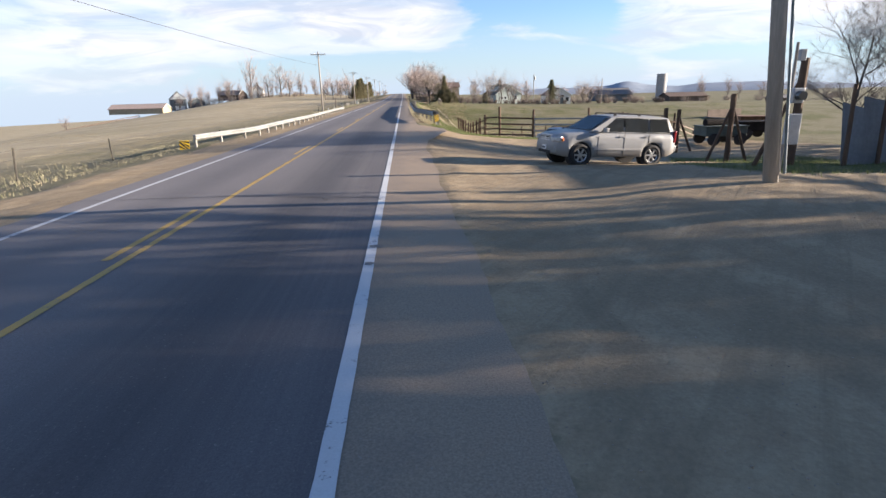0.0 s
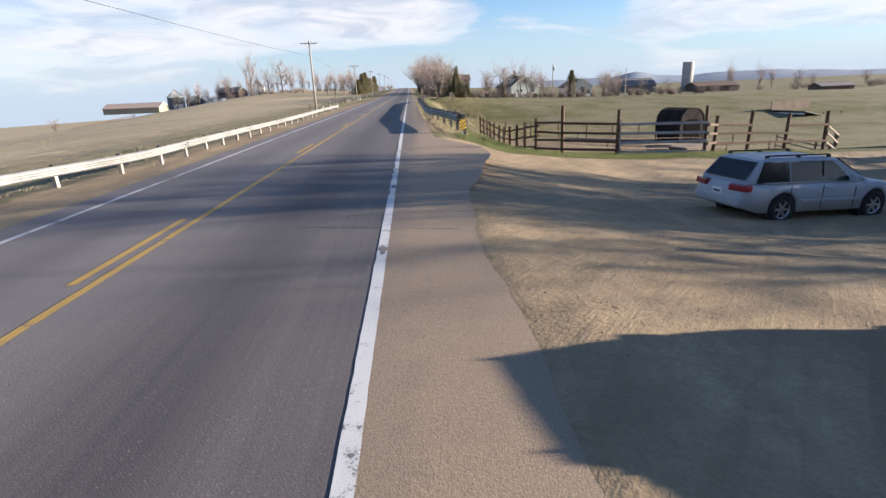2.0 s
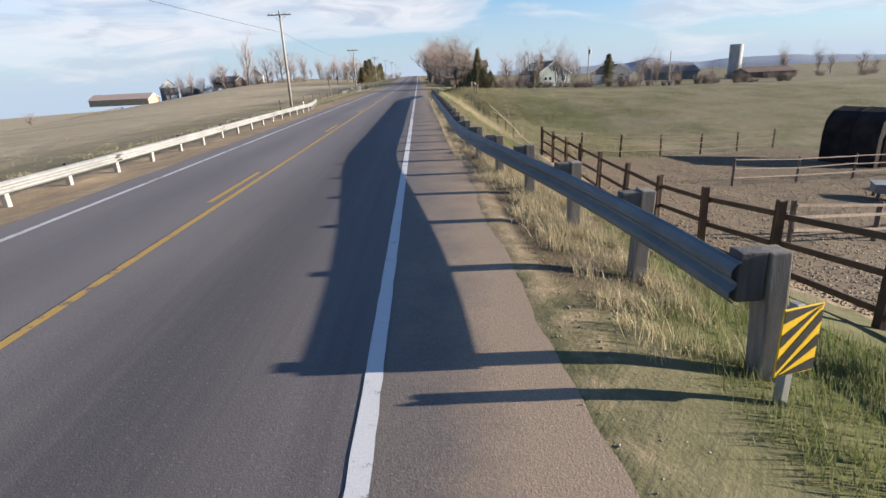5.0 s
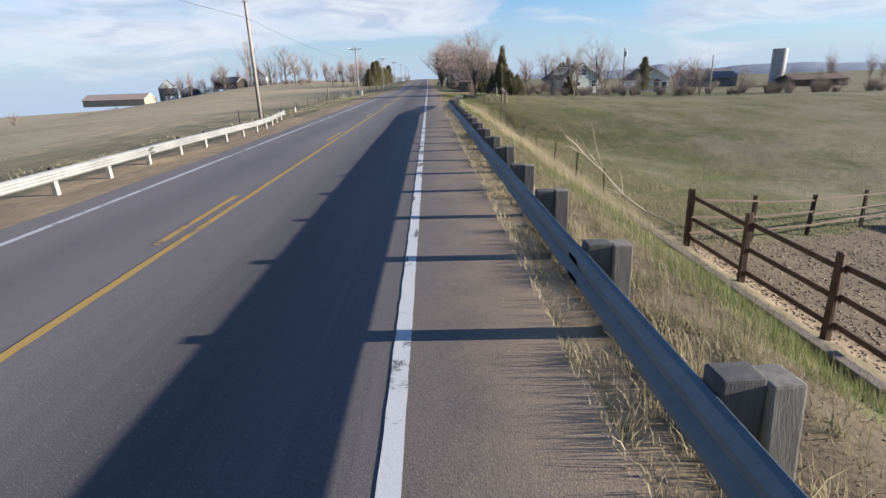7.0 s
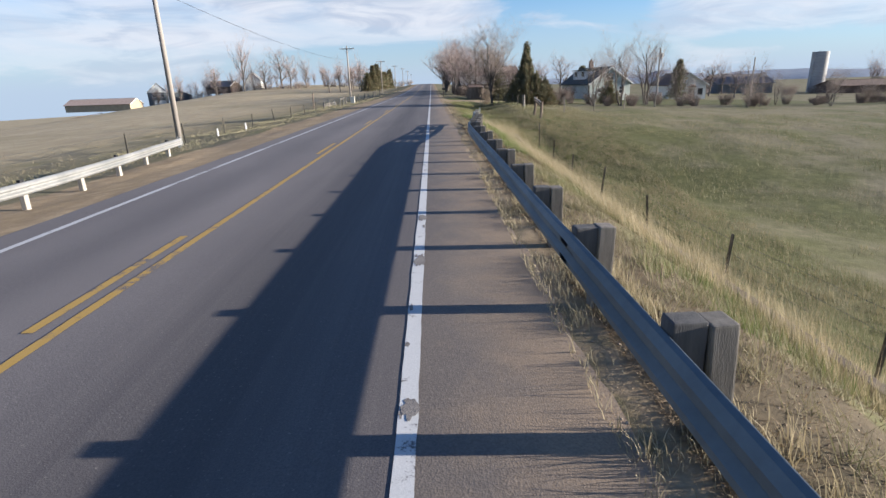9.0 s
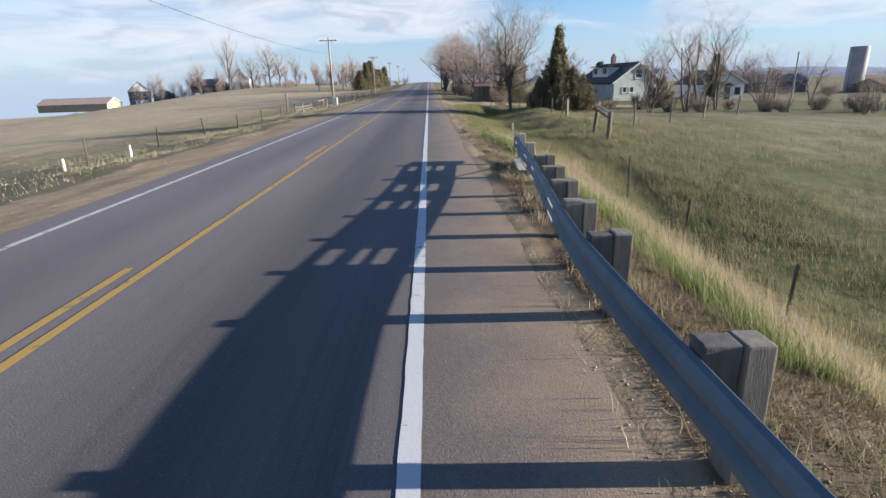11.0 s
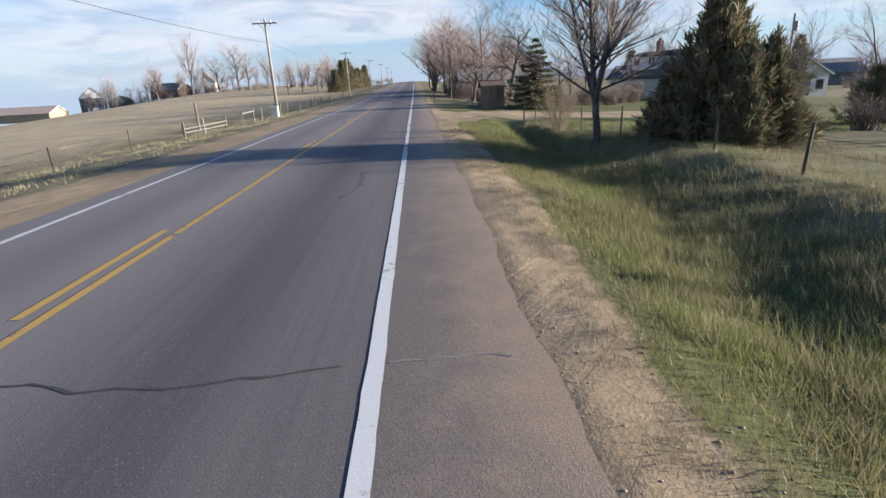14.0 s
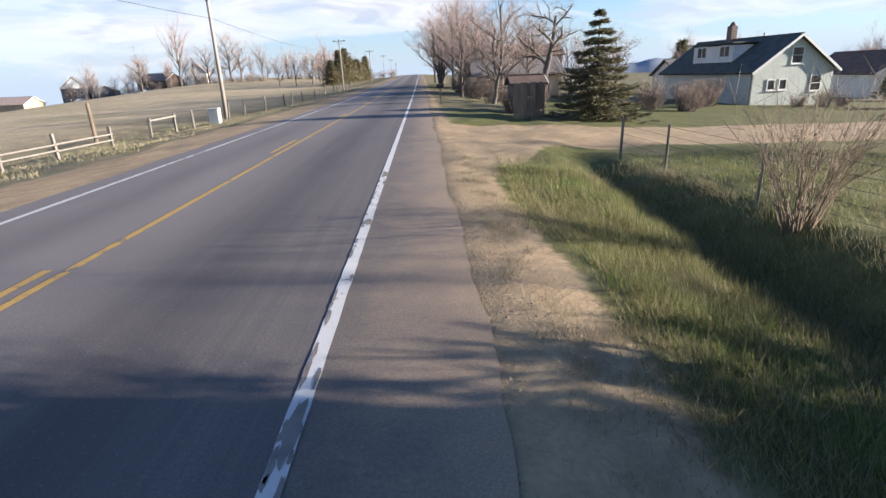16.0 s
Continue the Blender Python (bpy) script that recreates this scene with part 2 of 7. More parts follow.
M["grass_mix"] = blade_material("pasture_grass", (0.16, 0.165, 0.075), (0.25, 0.225, 0.13), (0.37, 0.325, 0.21))
M["turf_blade"] = blade_material("verge_turf", (0.085, 0.108, 0.03), (0.155, 0.158, 0.06), (0.32, 0.275, 0.15))
M["dead_blade"] = blade_material("dead_tuft_grass", (0.14, 0.12, 0.075), (0.205, 0.178, 0.118), (0.31, 0.27, 0.185))
M["fresh_blade"] = blade_material("fresh_grass", (0.085, 0.155, 0.03), (0.13, 0.19, 0.045), (0.22, 0.24, 0.09))
M["rough_blade"] = blade_material("rough_grass", (0.10, 0.112, 0.046), (0.18, 0.165, 0.09), (0.31, 0.27, 0.17))
M["stubble"] = blade_material("field_stubble", (0.25, 0.205, 0.125), (0.31, 0.255, 0.16), (0.36, 0.30, 0.195))
M["litter"] = blade_material("straw_litter", (0.09, 0.058, 0.034), (0.14, 0.098, 0.06), (0.29, 0.215, 0.135))


def glass_material():
    n = Nodes("dark_car_glass")
    n.bsdf.inputs["Coat Weight"].default_value = 0.6
    return n.done((0.045, 0.05, 0.052), 0.10, 0.0, 0.5)


def paint_material(name, c):
    n = Nodes(name)
    n.bsdf.inputs["Coat Weight"].default_value = 0.15
    n.bsdf.inputs["Coat Roughness"].default_value = 0.25
    dust = n.noise(2.2, 5.0, 0.6, vec=n.co)
    z = n.t.nodes.new("ShaderNodeSeparateXYZ")
    n.link(n.co, z.inputs[0])
    low = n.ramp(n.math("MULTIPLY_ADD", z.outputs["Z"], -1.6, n.math("ADD", n.math("MULTIPLY", dust, 0.5), 0.95)), (0.1, 0.0), (0.9, 0.45))
    col = n.mix(low, c, (0.26, 0.21, 0.16))
    return n.done(col, n.math("MULTIPLY_ADD", low, 0.3, 0.5), 0.05, 0.3)


# black that stands in for the shade inside the shelter
M["void"] = Nodes("dark_inside").done((0.012, 0.011, 0.011), 1.0, 0.0, 0.0)
M["glass"] = glass_material()
M["silver"] = paint_material("silver_paint", (0.235, 0.236, 0.236))
M["silver_blue"] = paint_material("silver_blue_paint", (0.32, 0.35, 0.385))
M["lamp_amber"] = surface("amber_lamp", (0.30, 0.09, 0.03), (0.40, 0.14, 0.05), 12.0, 0.2, 0.0, 0.05)
M["lamp_clear"] = surface("clear_lamp", (0.22, 0.23, 0.24), (0.50, 0.51, 0.52), 9.0, 0.12, 0.3, 0.05)
M["lamp_red"] = surface("red_lamp", (0.22, 0.02, 0.025), (0.32, 0.03, 0.035), 12.0, 0.2, 0.0, 0.05)
M["alloy"] = surface("alloy_rim", (0.45, 0.45, 0.46), (0.58, 0.58, 0.58), 8.0, 0.35, 0.8, 0.05)


def pane_material():
    n = Nodes("window_pane")
    return n.done((0.03, 0.035, 0.04), 0.08, 0.0, 0.6)


M["pane"] = pane_material()


def asphalt_material(shoulder):
    n = Nodes("shoulder_asphalt" if shoulder else "asphalt")
    x, y, z = n.xyz()
    grit = n.noise(55.0 if shoulder else 75.0, 3.0, 0.7)
    chip = n.t.nodes.new("ShaderNodeTexVoronoi")
    chip.inputs["Scale"].default_value = 85.0
    n.link(n.geo.outputs["Position"], chip.inputs["Vector"])
    blot = n.noise(0.35, 4.0, 0.6, stretch=(1.2, 0.3, 1))
    streak = n.noise(1.4, 4.0, 0.6, stretch=(2.2, 0.06, 1))
    if shoulder:
        col = n.mix(n.ramp(blot, (0.3, 0.0), (0.7, 1.0)), (0.130, 0.111, 0.100), (0.175, 0.150, 0.130))
        dust = n.ramp(n.math("ADD", n.math("MULTIPLY", n.math("SUBTRACT", x, 0.15), 0.5), n.math("MULTIPLY", n.noise(1.5, 5.0, 0.65), 0.9)), (0.5, 0.0), (1.15, 0.8))
        dust = n.math("MINIMUM", 0.9, n.math("ADD", dust, n.ramp(n.math("ADD", n.math("MULTIPLY", y, 0.01), n.math("MULTIPLY", n.math("SUBTRACT", 1.2, x), 0.12)), (0.36, 0.68), (0.52, 0.0))))
        col = n.mix(dust, col, (0.32, 0.24, 0.165))
    else:
        col = n.mix(n.ramp(blot, (0.3, 0.0), (0.7, 1.0)), (0.094, 0.085, 0.086), (0.124, 0.111, 0.109))
        col = n.mix(n.ramp(streak, (0.35, 0.0), (0.7, 0.55)), col, (0.160, 0.144, 0.137))
        fine_streak = n.noise(2.6, 5.0, 0.65, stretch=(7.0, 0.05, 1))
        col = n.mix(n.ramp(fine_streak, (0.42, 0.0), (0.66, 0.28)), col, (0.175, 0.157, 0.147))
        # paler towards the left: sunlight thrown back from that side, put into the colour
        left_lift = n.ramp(n.math("ADD", n.math("MULTIPLY", x, -0.2), n.math("MULTIPLY", n.math("SUBTRACT", n.noise(0.2, 3.0), 0.5), 0.12)), (0.40, 0.0), (0.60, 1.0))
        col = n.mix(left_lift, col, n.mix(n.ramp(blot, (0.3, 0.0), (0.7, 1.0)), (0.150, 0.135, 0.132), (0.195, 0.176, 0.170)))
        # dark oil band along the middle of each lane
        for c in (-1.45, -4.45):
            off = n.math("ABSOLUTE", n.math("ADD", n.math("SUBTRACT", x, c), n.math("MULTIPLY", n.math("SUBTRACT", n.noise(0.25, 3.0), 0.5), 0.5)))
            col = n.mix(n.ramp(off, (0.12, 0.45 if c > -3 else 0.25), (0.75, 0.0)), col, (0.040, 0.038, 0.043))
    col = n.mix(0.75, col, n.ramp(grit, (0.25, 0.45), (0.72, 1.1)), "MULTIPLY")
    col = n.mix(n.ramp(chip.outputs["Color"], (0.86, 0.0), (1.0, 0.5)), col, (0.26, 0.23, 0.20))
    n.bump(n.math("ADD", chip.outputs["Distance"], grit), 0.34 if shoulder else 0.26, 0.004)
    return n.done(col, n.math("MULTIPLY_ADD", grit, 0.25, 0.62), 0.0, 0.35)


def line_material(name, c, wear):
    n = Nodes(name)
    w = n.noise(5.0, 6.0, 0.7)
    g = n.noise(60.0, 3.0, 0.7)
    far = n.noise(0.3, 2.0)
    lost = n.ramp(n.math("ADD", n.math("ADD", n.math("MULTIPLY", w, 0.8), n.math("MULTIPLY", g, 0.35)), n.math("MULTIPLY", far, 0.5)), (wear, 0.0), (wear + 0.08, 1.0))
    col = n.mix(lost, n.mix(0.6, c, n.ramp(g, (0.2, 0.7), (0.8, 1.0)), "MULTIPLY"), (0.11, 0.10, 0.10))
    n.bump(g, 0.3, 0.004)
    return n.done(col, 0.65)


M["asphalt"], M["shoulder"] = asphalt_material(False), asphalt_material(True)
M["line_white"] = line_material("white_line_paint", (0.55, 0.555, 0.55), 0.915)
M["line_far"] = line_material("old_white_line_paint", (0.50, 0.50, 0.50), 0.87)
M["line_yellow"] = line_material("yellow_line_paint", (0.44, 0.275, 0.06), 0.90)
M["tar"] = surface("tar_crack", (0.028, 0.027, 0.029), (0.05, 0.047, 0.047), 3.0, 0.8, bump=0.5)
M["tar_line"] = surface("faded_tar", (0.064, 0.060, 0.061), (0.095, 0.088, 0.086), 3.0, 0.85, bump=0.4)
M["tar_soft"] = surface("old_patch", (0.17, 0.15, 0.14), (0.26, 0.24, 0.22), 4.0, 0.9, bump=0.6)


def ground_material():
    n = Nodes("land")
    dirt, green, far = n.attr("dirt"), n.attr("green"), n.attr("far")
    a, b, c = n.noise(0.22, 5.0, 0.6), n.noise(2.4, 6.0, 0.68), n.noise(24.0, 4.0, 0.7)
    ruts = n.noise(1.1, 5.0, 0.6, stretch=(1.0, 0.25, 1), dist=0.6)
    turned = n.t.nodes.new("ShaderNodeMapping")
    turned.inputs["Rotation"].default_value = (0, 0, radians(38))
    n.link(n.geo.outputs["Position"], turned.inputs[0])
    tracks = n.noise(2.2, 5.0, 0.6, stretch=(1.6, 0.12, 1), dist=0.4, vec=turned.outputs[0])
    soil = n.mix(n.ramp(b, (0.3, 0.0), (0.7, 1.0)), (0.295, 0.218, 0.138), (0.42, 0.326, 0.208))
    soil = n.mix(n.ramp(ruts, (0.42, 0.5), (0.6, 0.0)), soil, (0.22, 0.165, 0.105))
    soil = n.mix(n.ramp(tracks, (0.38, 0.6), (0.52, 0.0)), soil, (0.25, 0.19, 0.12))
    straw = n.mix(n.ramp(b, (0.3, 0.0), (0.72, 1.0)), (0.145, 0.128, 0.074), (0.225, 0.197, 0.123))
    turf = n.mix(n.ramp(b, (0.3, 0.0), (0.7, 1.0)), (0.068, 0.078, 0.024), (0.138, 0.135, 0.054))
    g = n.ramp(n.math("ADD", green, n.math("MULTIPLY", n.math("SUBTRACT", a, 0.5), 1.6)), (0.35, 0.0), (0.7, 1.0))
    col = n.mix(g, straw, turf)
    d = n.ramp(n.math("ADD", dirt, n.math("MULTIPLY", n.math("SUBTRACT", b, 0.5), 0.7)), (0.4, 0.0), (0.6, 1.0))
    col = n.mix(d, col, soil)
    thatch = n.mix(n.ramp(b, (0.3, 0.0), (0.7, 1.0)), (0.075, 0.058, 0.038), (0.155, 0.12, 0.08))
    col = n.mix(n.ramp(n.math("ADD", n.attr("litter"), n.math("MULTIPLY", n.math("SUBTRACT", b, 0.5), 0.8)), (0.4, 0.0), (0.6, 0.9)), col, thatch)
    tan = n.mix(n.ramp(n.noise(0.05, 5.0, 0.6, stretch=(0.6, 1.4, 1)), (0.3, 0.0), (0.7, 1.0)), (0.44, 0.36, 0.225), (0.58, 0.48, 0.32))
    tan = n.mix(n.ramp(n.noise(0.03, 4.0), (0.5, 0.0), (0.75, 0.6)), tan, (0.20, 0.20, 0.085))
    tan = n.mix(n.ramp(n.noise(0.55, 5.0, 0.68, stretch=(1.0, 0.5, 1)), (0.40, 0.5), (0.60, 0.0)), tan, (0.32, 0.245, 0.16))
    col = n.mix(far, col, tan)
    col = n.mix(0.6, col, n.ramp(c, (0.2, 0.5), (0.75, 1.05)), "MULTIPLY")
    n.bump(n.math("ADD", n.math("ADD", n.math("MULTIPLY", b, 1.5), c), n.math("MULTIPLY", tracks, 2.5)), 0.42, 0.022)
    return n.done(col, 0.95, 0.0, 0.15)


M["land"] = ground_material()


# ---- helpers for shapes ----
def smooth(a, b, v):
    t = np.clip((v - a) / (b - a), 0, 1)
    return t * t * (3 - 2 * t)


def ground_z(x, y):
    """Height of the land; the road runs along y between x = -6.3 and 1.3."""
    x, y = np.asarray(x, float), np.asarray(y, float)
    road = 1.9 * smooth(150, 380, y) - 14 * smooth(380, 900, y)
    r = np.maximum(x - 1.4, 0)
    s = 0.02 + 0.19 * smooth(19, 31, y)
    lot = -1.1 * np.tanh(s * r / 1.1) + 0.27 * smooth(1.0, 6.5, r) * (1 - smooth(15.8, 20.5, y))
    dip = -2.2 * smooth(0.6, 5.4, r) - 2.6 * (1 - np.exp(-np.maximum(r - 5, 0) / 14)) * (1 - 0.6 * smooth(72, 110, y))
    late = smooth(107, 113, y)
    verge = -(0.30 + 0.10 * late) * np.exp(-((r - 2.9) / 1.5) ** 2) + (0.10 + 0.08 * late) * np.exp(-((r - 5.7) / 1.0) ** 2) * smooth(100, 105, y) * (1 - smooth(117, 121, y)) - 0.1 * smooth(0.3, 2, r) - 0.035 * np.maximum(r - 4, 0) + 0.02 * np.maximum(r - 30, 0)
    yard = -4.2 * (1 - np.exp(-r * 0.072 / 4.2))
    wide = np.clip(r - 5, 0, 18)
    k1, k2, k3 = smooth(38, 54, y), smooth(93 - 1.2 * wide, 106 + 0.9 * wide, y), smooth(124, 134, y)
    right = ((lot * (1 - k1) + dip * k1) * (1 - k2) + verge * k2) * (1 - k3) + yard * k3
    # a narrow ditch before the yard fence
    right = right - 0.36 * np.exp(-((r - 3.7) / 0.62) ** 2) * smooth(119, 123, y) * (1 - smooth(131.5, 135.5, y))
    right = right - 25 * smooth(300, 1500, r)
    l = np.maximum(-6.3 - x, 0)
    left = -0.55 * smooth(1.6, 9.5, l) - 0.03 * l - 0.00055 * np.minimum(l, 330) ** 2
    left = left + np.clip(0.028 * (y - 95), 0, 8.0) * smooth(3, 90, l)
    return road + np.where(x > 0, right, left)


_r = np.random.default_rng(4)
WAVES = [(_r.uniform(0.6, 5.0), _r.uniform(0, math.tau), _r.uniform(0, math.tau)) for _ in range(60)]


def land_z(x, y):
    """The land with its small lumps and hollows."""
    x, y = np.asarray(x, float), np.asarray(y, float)
    lumps = np.zeros_like(x)
    for k, a, ph in WAVES:
        lumps += np.sin(k * (x * math.cos(a) + y * math.sin(a)) + ph) / k
    amp = np.where((y > 95) & (x > 1.9), 0.006 + 0.010 * smooth(2.1, 3.0, x) * (1 - smooth(6.5, 9.5, x)) * smooth(95, 100, y), np.where((y < 40) & (x > 0), 0.007, np.where(x > 6, 0.005, 0.010)))
    spot = (np.abs(x) < 24) & (y > -20) & (y < 170) & ((x > 1.6) | (x < -7.3))
    return ground_z(x, y) + np.where(spot, lumps * amp, 0)


def gz(x, y):
    return float(ground_z(x, y))


def mesh_of(name, v, f, mat=None, shade=False):
    me = bpy.data.meshes.new(name)
    me.from_pydata([tuple(map(float, p)) for p in v], [], [tuple(map(int, q)) for q in f])
    if mat:
        me.materials.append(mat)
    if shade:
        me.polygons.foreach_set("use_smooth", [True] * len(me.polygons))
    me.update()
    return me


def fast_mesh(name, v, tris, mat):
    """A mesh from numpy arrays of corners and triangles."""
    me = bpy.data.meshes.new(name)
    v, tris = np.ascontiguousarray(v, np.float32), np.ascontiguousarray(tris, np.int32)
    me.vertices.add(len(v))
    me.vertices.foreach_set("co", v.ravel())
    me.loops.add(tris.size)
    me.loops.foreach_set("vertex_index", tris.ravel())
    me.polygons.add(len(tris))
    me.polygons.foreach_set("loop_start", np.arange(0, tris.size, 3, dtype=np.int32))
    me.update(calc_edges=True)
    me.materials.append(mat)
    return me


def thing(name, label, category, at=(0, 0, 0), rz=0.0, group="", kind=""):
    ob = new(name)
    ob.empty_display_size = 0.2
    ob.matrix_basis = pose(*at, 0, 0, rz)
    return tagged(ob, label, category, group, kind)


def part(name, bm, mat, parent, label="", shade=False):
    me = bpy.data.meshes.new(name)
    bm.to_mesh(me)
    bm.free()
    me.materials.append(mat)
    if shade:
        me.polygons.foreach_set("use_smooth", [True] * len(me.polygons))
    ob = new(name, me)
    ob.parent = parent
    if label:
        tagged(ob, label)
    return ob


def share(name, me, parent, m, label=""):
    ob = new(name, me)
    ob.parent = parent
    ob.matrix_basis = m
    if label:
        tagged(ob, label)
    return ob


def box(bm, size, m=Matrix(), bevel=0.0):
    got = bmesh.ops.create_cube(bm, size=1.0, matrix=m @ Matrix.Diagonal((*size, 1)))
    if bevel:
        edges = list({e for v in got["verts"] for e in v.link_edges})
        bmesh.ops.bevel(bm, geom=edges, offset=bevel, segments=2, affect="EDGES", profile=0.6)
    return bm


def block(size, at=(0, 0, 0), bevel=0.0, rot=(0, 0, 0)):
    return box(bmesh.new(), size, pose(*at, *rot), bevel)


def rod(bm, p0, p1, r0, r1=None, n=8):
    p0, p1 = Vector(p0), Vector(p1)
    d = p1 - p0
    m = Matrix.Translation((p0 + p1) / 2) @ d.to_track_quat("Z", "Y").to_matrix().to_4x4()
    bmesh.ops.create_cone(bm, cap_ends=True, segments=n, radius1=r0, radius2=r0 if r1 is None else r1, depth=d.length, matrix=m)
    return bm


def prism(points, depth, axis="y", at=(0, 0, 0)):
    """A flat outline (u, z) pushed along y (or x) by depth, centred."""
    bm = bmesh.new()
    rows = []
    for s in (-depth / 2, depth / 2):
        rows.append([bm.verts.new((at[0] + (u if axis == "y" else s), at[1] + (s if axis == "y" else u), at[2] + z)) for u, z in points])
    bm.faces.new(rows[0])
    bm.faces.new(rows[1][::-1])
    n = len(points)
    for i in range(n):
        bm.faces.new((rows[0][i], rows[1][i], rows[1][(i + 1) % n], rows[0][(i + 1) % n]))
    bmesh.ops.recalc_face_normals(bm, faces=bm.faces)
    return bm


def tubes(segs, name, mat):
    """One mesh of tapered round sticks, from rows of (p0, p1, r0, r1)."""
    segs = np.asarray([(*a, *b, c, d) for a, b, c, d in segs], float)
    p0, p1, r0, r1 = segs[:, :3], segs[:, 3:6], segs[:, 6], segs[:, 7]
    out_v, out_f, base = [], [], 0
    for lo, hi, n in ((0.04, 9, 7), (0.012, 0.04, 4), (0, 0.012, 3)):
        k = (r0 >= lo) & (r0 < hi)
        if not k.any():
            continue
        a, b = p0[k], p1[k]
        d = b - a
        d /= np.maximum(np.linalg.norm(d, axis=1, keepdims=True), 1e-6)
        u = np.cross(d, np.where(np.abs(d[:, 2:]) > 0.9, [[1.0, 0, 0]], [[0, 0, 1.0]]))
        u /= np.linalg.norm(u, axis=1, keepdims=True)
        w = np.cross(d, u)
        ang = np.arange(n) * 2 * np.pi / n
        ring = u[:, None] * np.cos(ang)[None, :, None] + w[:, None] * np.sin(ang)[None, :, None]
        lowv = a[:, None] + ring * r0[k][:, None, None]
        topv = b[:, None] + ring * r1[k][:, None, None]
        v = np.concatenate([lowv, topv], 1).reshape(-1, 3)
        i = np.arange(n)
        j = (i + 1) % n
        t = np.concatenate([np.stack([i, j, n + j], -1), np.stack([i, n + j, n + i], -1)])
        f = (np.arange(k.sum()) * 2 * n)[:, None, None] + t[None]
        out_v.append(v)
        out_f.append(f.reshape(-1, 3) + base)
        base += len(v)
    me = fast_mesh(name, np.concatenate(out_v), np.concatenate(out_f), mat)
    me.polygons.foreach_set("use_smooth", [True] * len(me.polygons))
    return me


def swept(points, rad, name, mat):
    """One unbroken round wire through the points."""
    v, f = [], []
    pts = [Vector(p) for p in points]
    for i, p in enumerate(pts):
        d = (pts[min(i + 1, len(pts) - 1)] - pts[max(i - 1, 0)]).normalized()
        u = d.cross(Vector((0, 0, 1))).normalized()
        w = d.cross(u)
        v += [p + u * rad, p + w * rad, p - u * rad, p - w * rad]
        if i:
            k = 4 * i
            f += [(k - 4 + j, k - 4 + (j + 1) % 4, k + (j + 1) % 4, k + j) for j in range(4)]
    return mesh_of(name, v, f, mat, True)


# ---- land ----
def band(v, a, b, soft):
    return smooth(a - soft, a + soft, v) * (1 - smooth(b - soft, b + soft, v))


xs = np.unique(np.concatenate([np.linspace(-24, 24, 193), -24 - np.geomspace(0.6, 3200, 60), 24 + np.geomspace(0.6, 3200, 60)]))
ys = np.unique(np.concatenate([np.linspace(-20, 170, 476), -20 - np.geomspace(1, 900, 16), 170 + np.geomspace(0.6, 3800, 70)]))
GX, GY = np.meshgrid(xs, ys)
GZ = land_z(GX, GY)
GZ = GZ - 0.05 * ((GX > -6.2) & (GX < 1.25))
nx, ny = len(xs), len(ys)
idx = np.arange(nx * ny).reshape(ny, nx)
quads = np.stack([idx[:-1, :-1], idx[:-1, 1:], idx[1:, 1:], idx[1:, :-1]], -1).reshape(-1, 4)
ground = new("ground", mesh_of("ground", np.stack([GX, GY, GZ], -1).reshape(-1, 3), quads, M["land"], True))
tagged(ground, "tan dirt, dry grass and pasture on both sides of the road", "ground", kind="structure")
# where bare soil, green turf and the far dry field lie
def bare(y):
    """How much wider the strip of bare dirt beside the verge gets on its way."""
    return np.interp(y, [104, 108, 113, 118, 124, 129], [0.0, 0.12, 0.45, 0.62, 0.55, 0.4])


soil = band(GX, 1.0, 23 + 3 * np.sin(GY * 0.3) + 0 * GX, 2.5) * smooth(1.0, 1.2, GX + 0.1) * (1 - smooth(37.4, 39.6, GY - 2.4 * (1 - smooth(1.9, 4.2, GX))))
soil = np.maximum(soil, band(GX, 1.0, 2.1, 0.5) * smooth(30, 50, GY) * 0.62)
soil = np.maximum(soil, band(GX, 1.0, 1.85 + bare(GY), 0.35) * band(GY, 95, 132, 3) * 0.85)
thatch = band(GX, 1.85, 3.5 - 1.3 * smooth(97, 103, GY), 0.25) * band(GY, 80, 104, 2)
thatch = np.maximum(thatch, band(GX, 7.0, 27, 0.8) * band(GY, 43, 67 + 0.5 * np.clip(GX - 6.6, 0, 30), 1.2) * 0.95)
thatch = np.maximum(thatch, band(GX, 1.55, 3.2, 0.3) * band(GY, 44, 96, 3) * 0.9)
thatch = np.maximum(thatch, band(GX, 1.75, 2.25, 0.3) * band(GY, 102, 131, 2) * 0.42)
soil = np.maximum(soil, band(GX, -8.5, -6.0, 0.35) * 0.8)
drive = band(GY, 133.5 + 0.28 * np.clip(GX, 0, 40), 141 + 0.34 * np.clip(GX, 0, 40) - 2.5 * smooth(1, 10, GX), 0.7) * band(GX, 1.0, 27, 0.8)
soil = np.maximum(soil, drive)
soil = np.maximum(soil, band(GX, 1.0, 1.7 + 2.6 * smooth(128, 135, GY), 0.4) * band(GY, 125, 141, 1.0))
soil = np.maximum(soil, band(GX, 6.4, 27, 0.6) * band(GY, 43, 67 + 0.5 * np.clip(GX - 6.6, 0, 30), 1.2) * 0.8)
green = np.where(GX > 0, 0.42, 0.3) + 0.1 * band(GX, 2.8, 4.2, 0.5) * band(GY, 40, 96, 4)
green = green + 0.35 * band(GX, 3.0, 4.6, 0.4) * band(GY, 42, 68, 3)
green = green + 0.4 * band(GX, 2.2, 6.5, 0.8) * band(GY, 97, 150, 4) + 0.6 * band(GX, 8, 60, 3) * band(GY, 124, 165, 4)
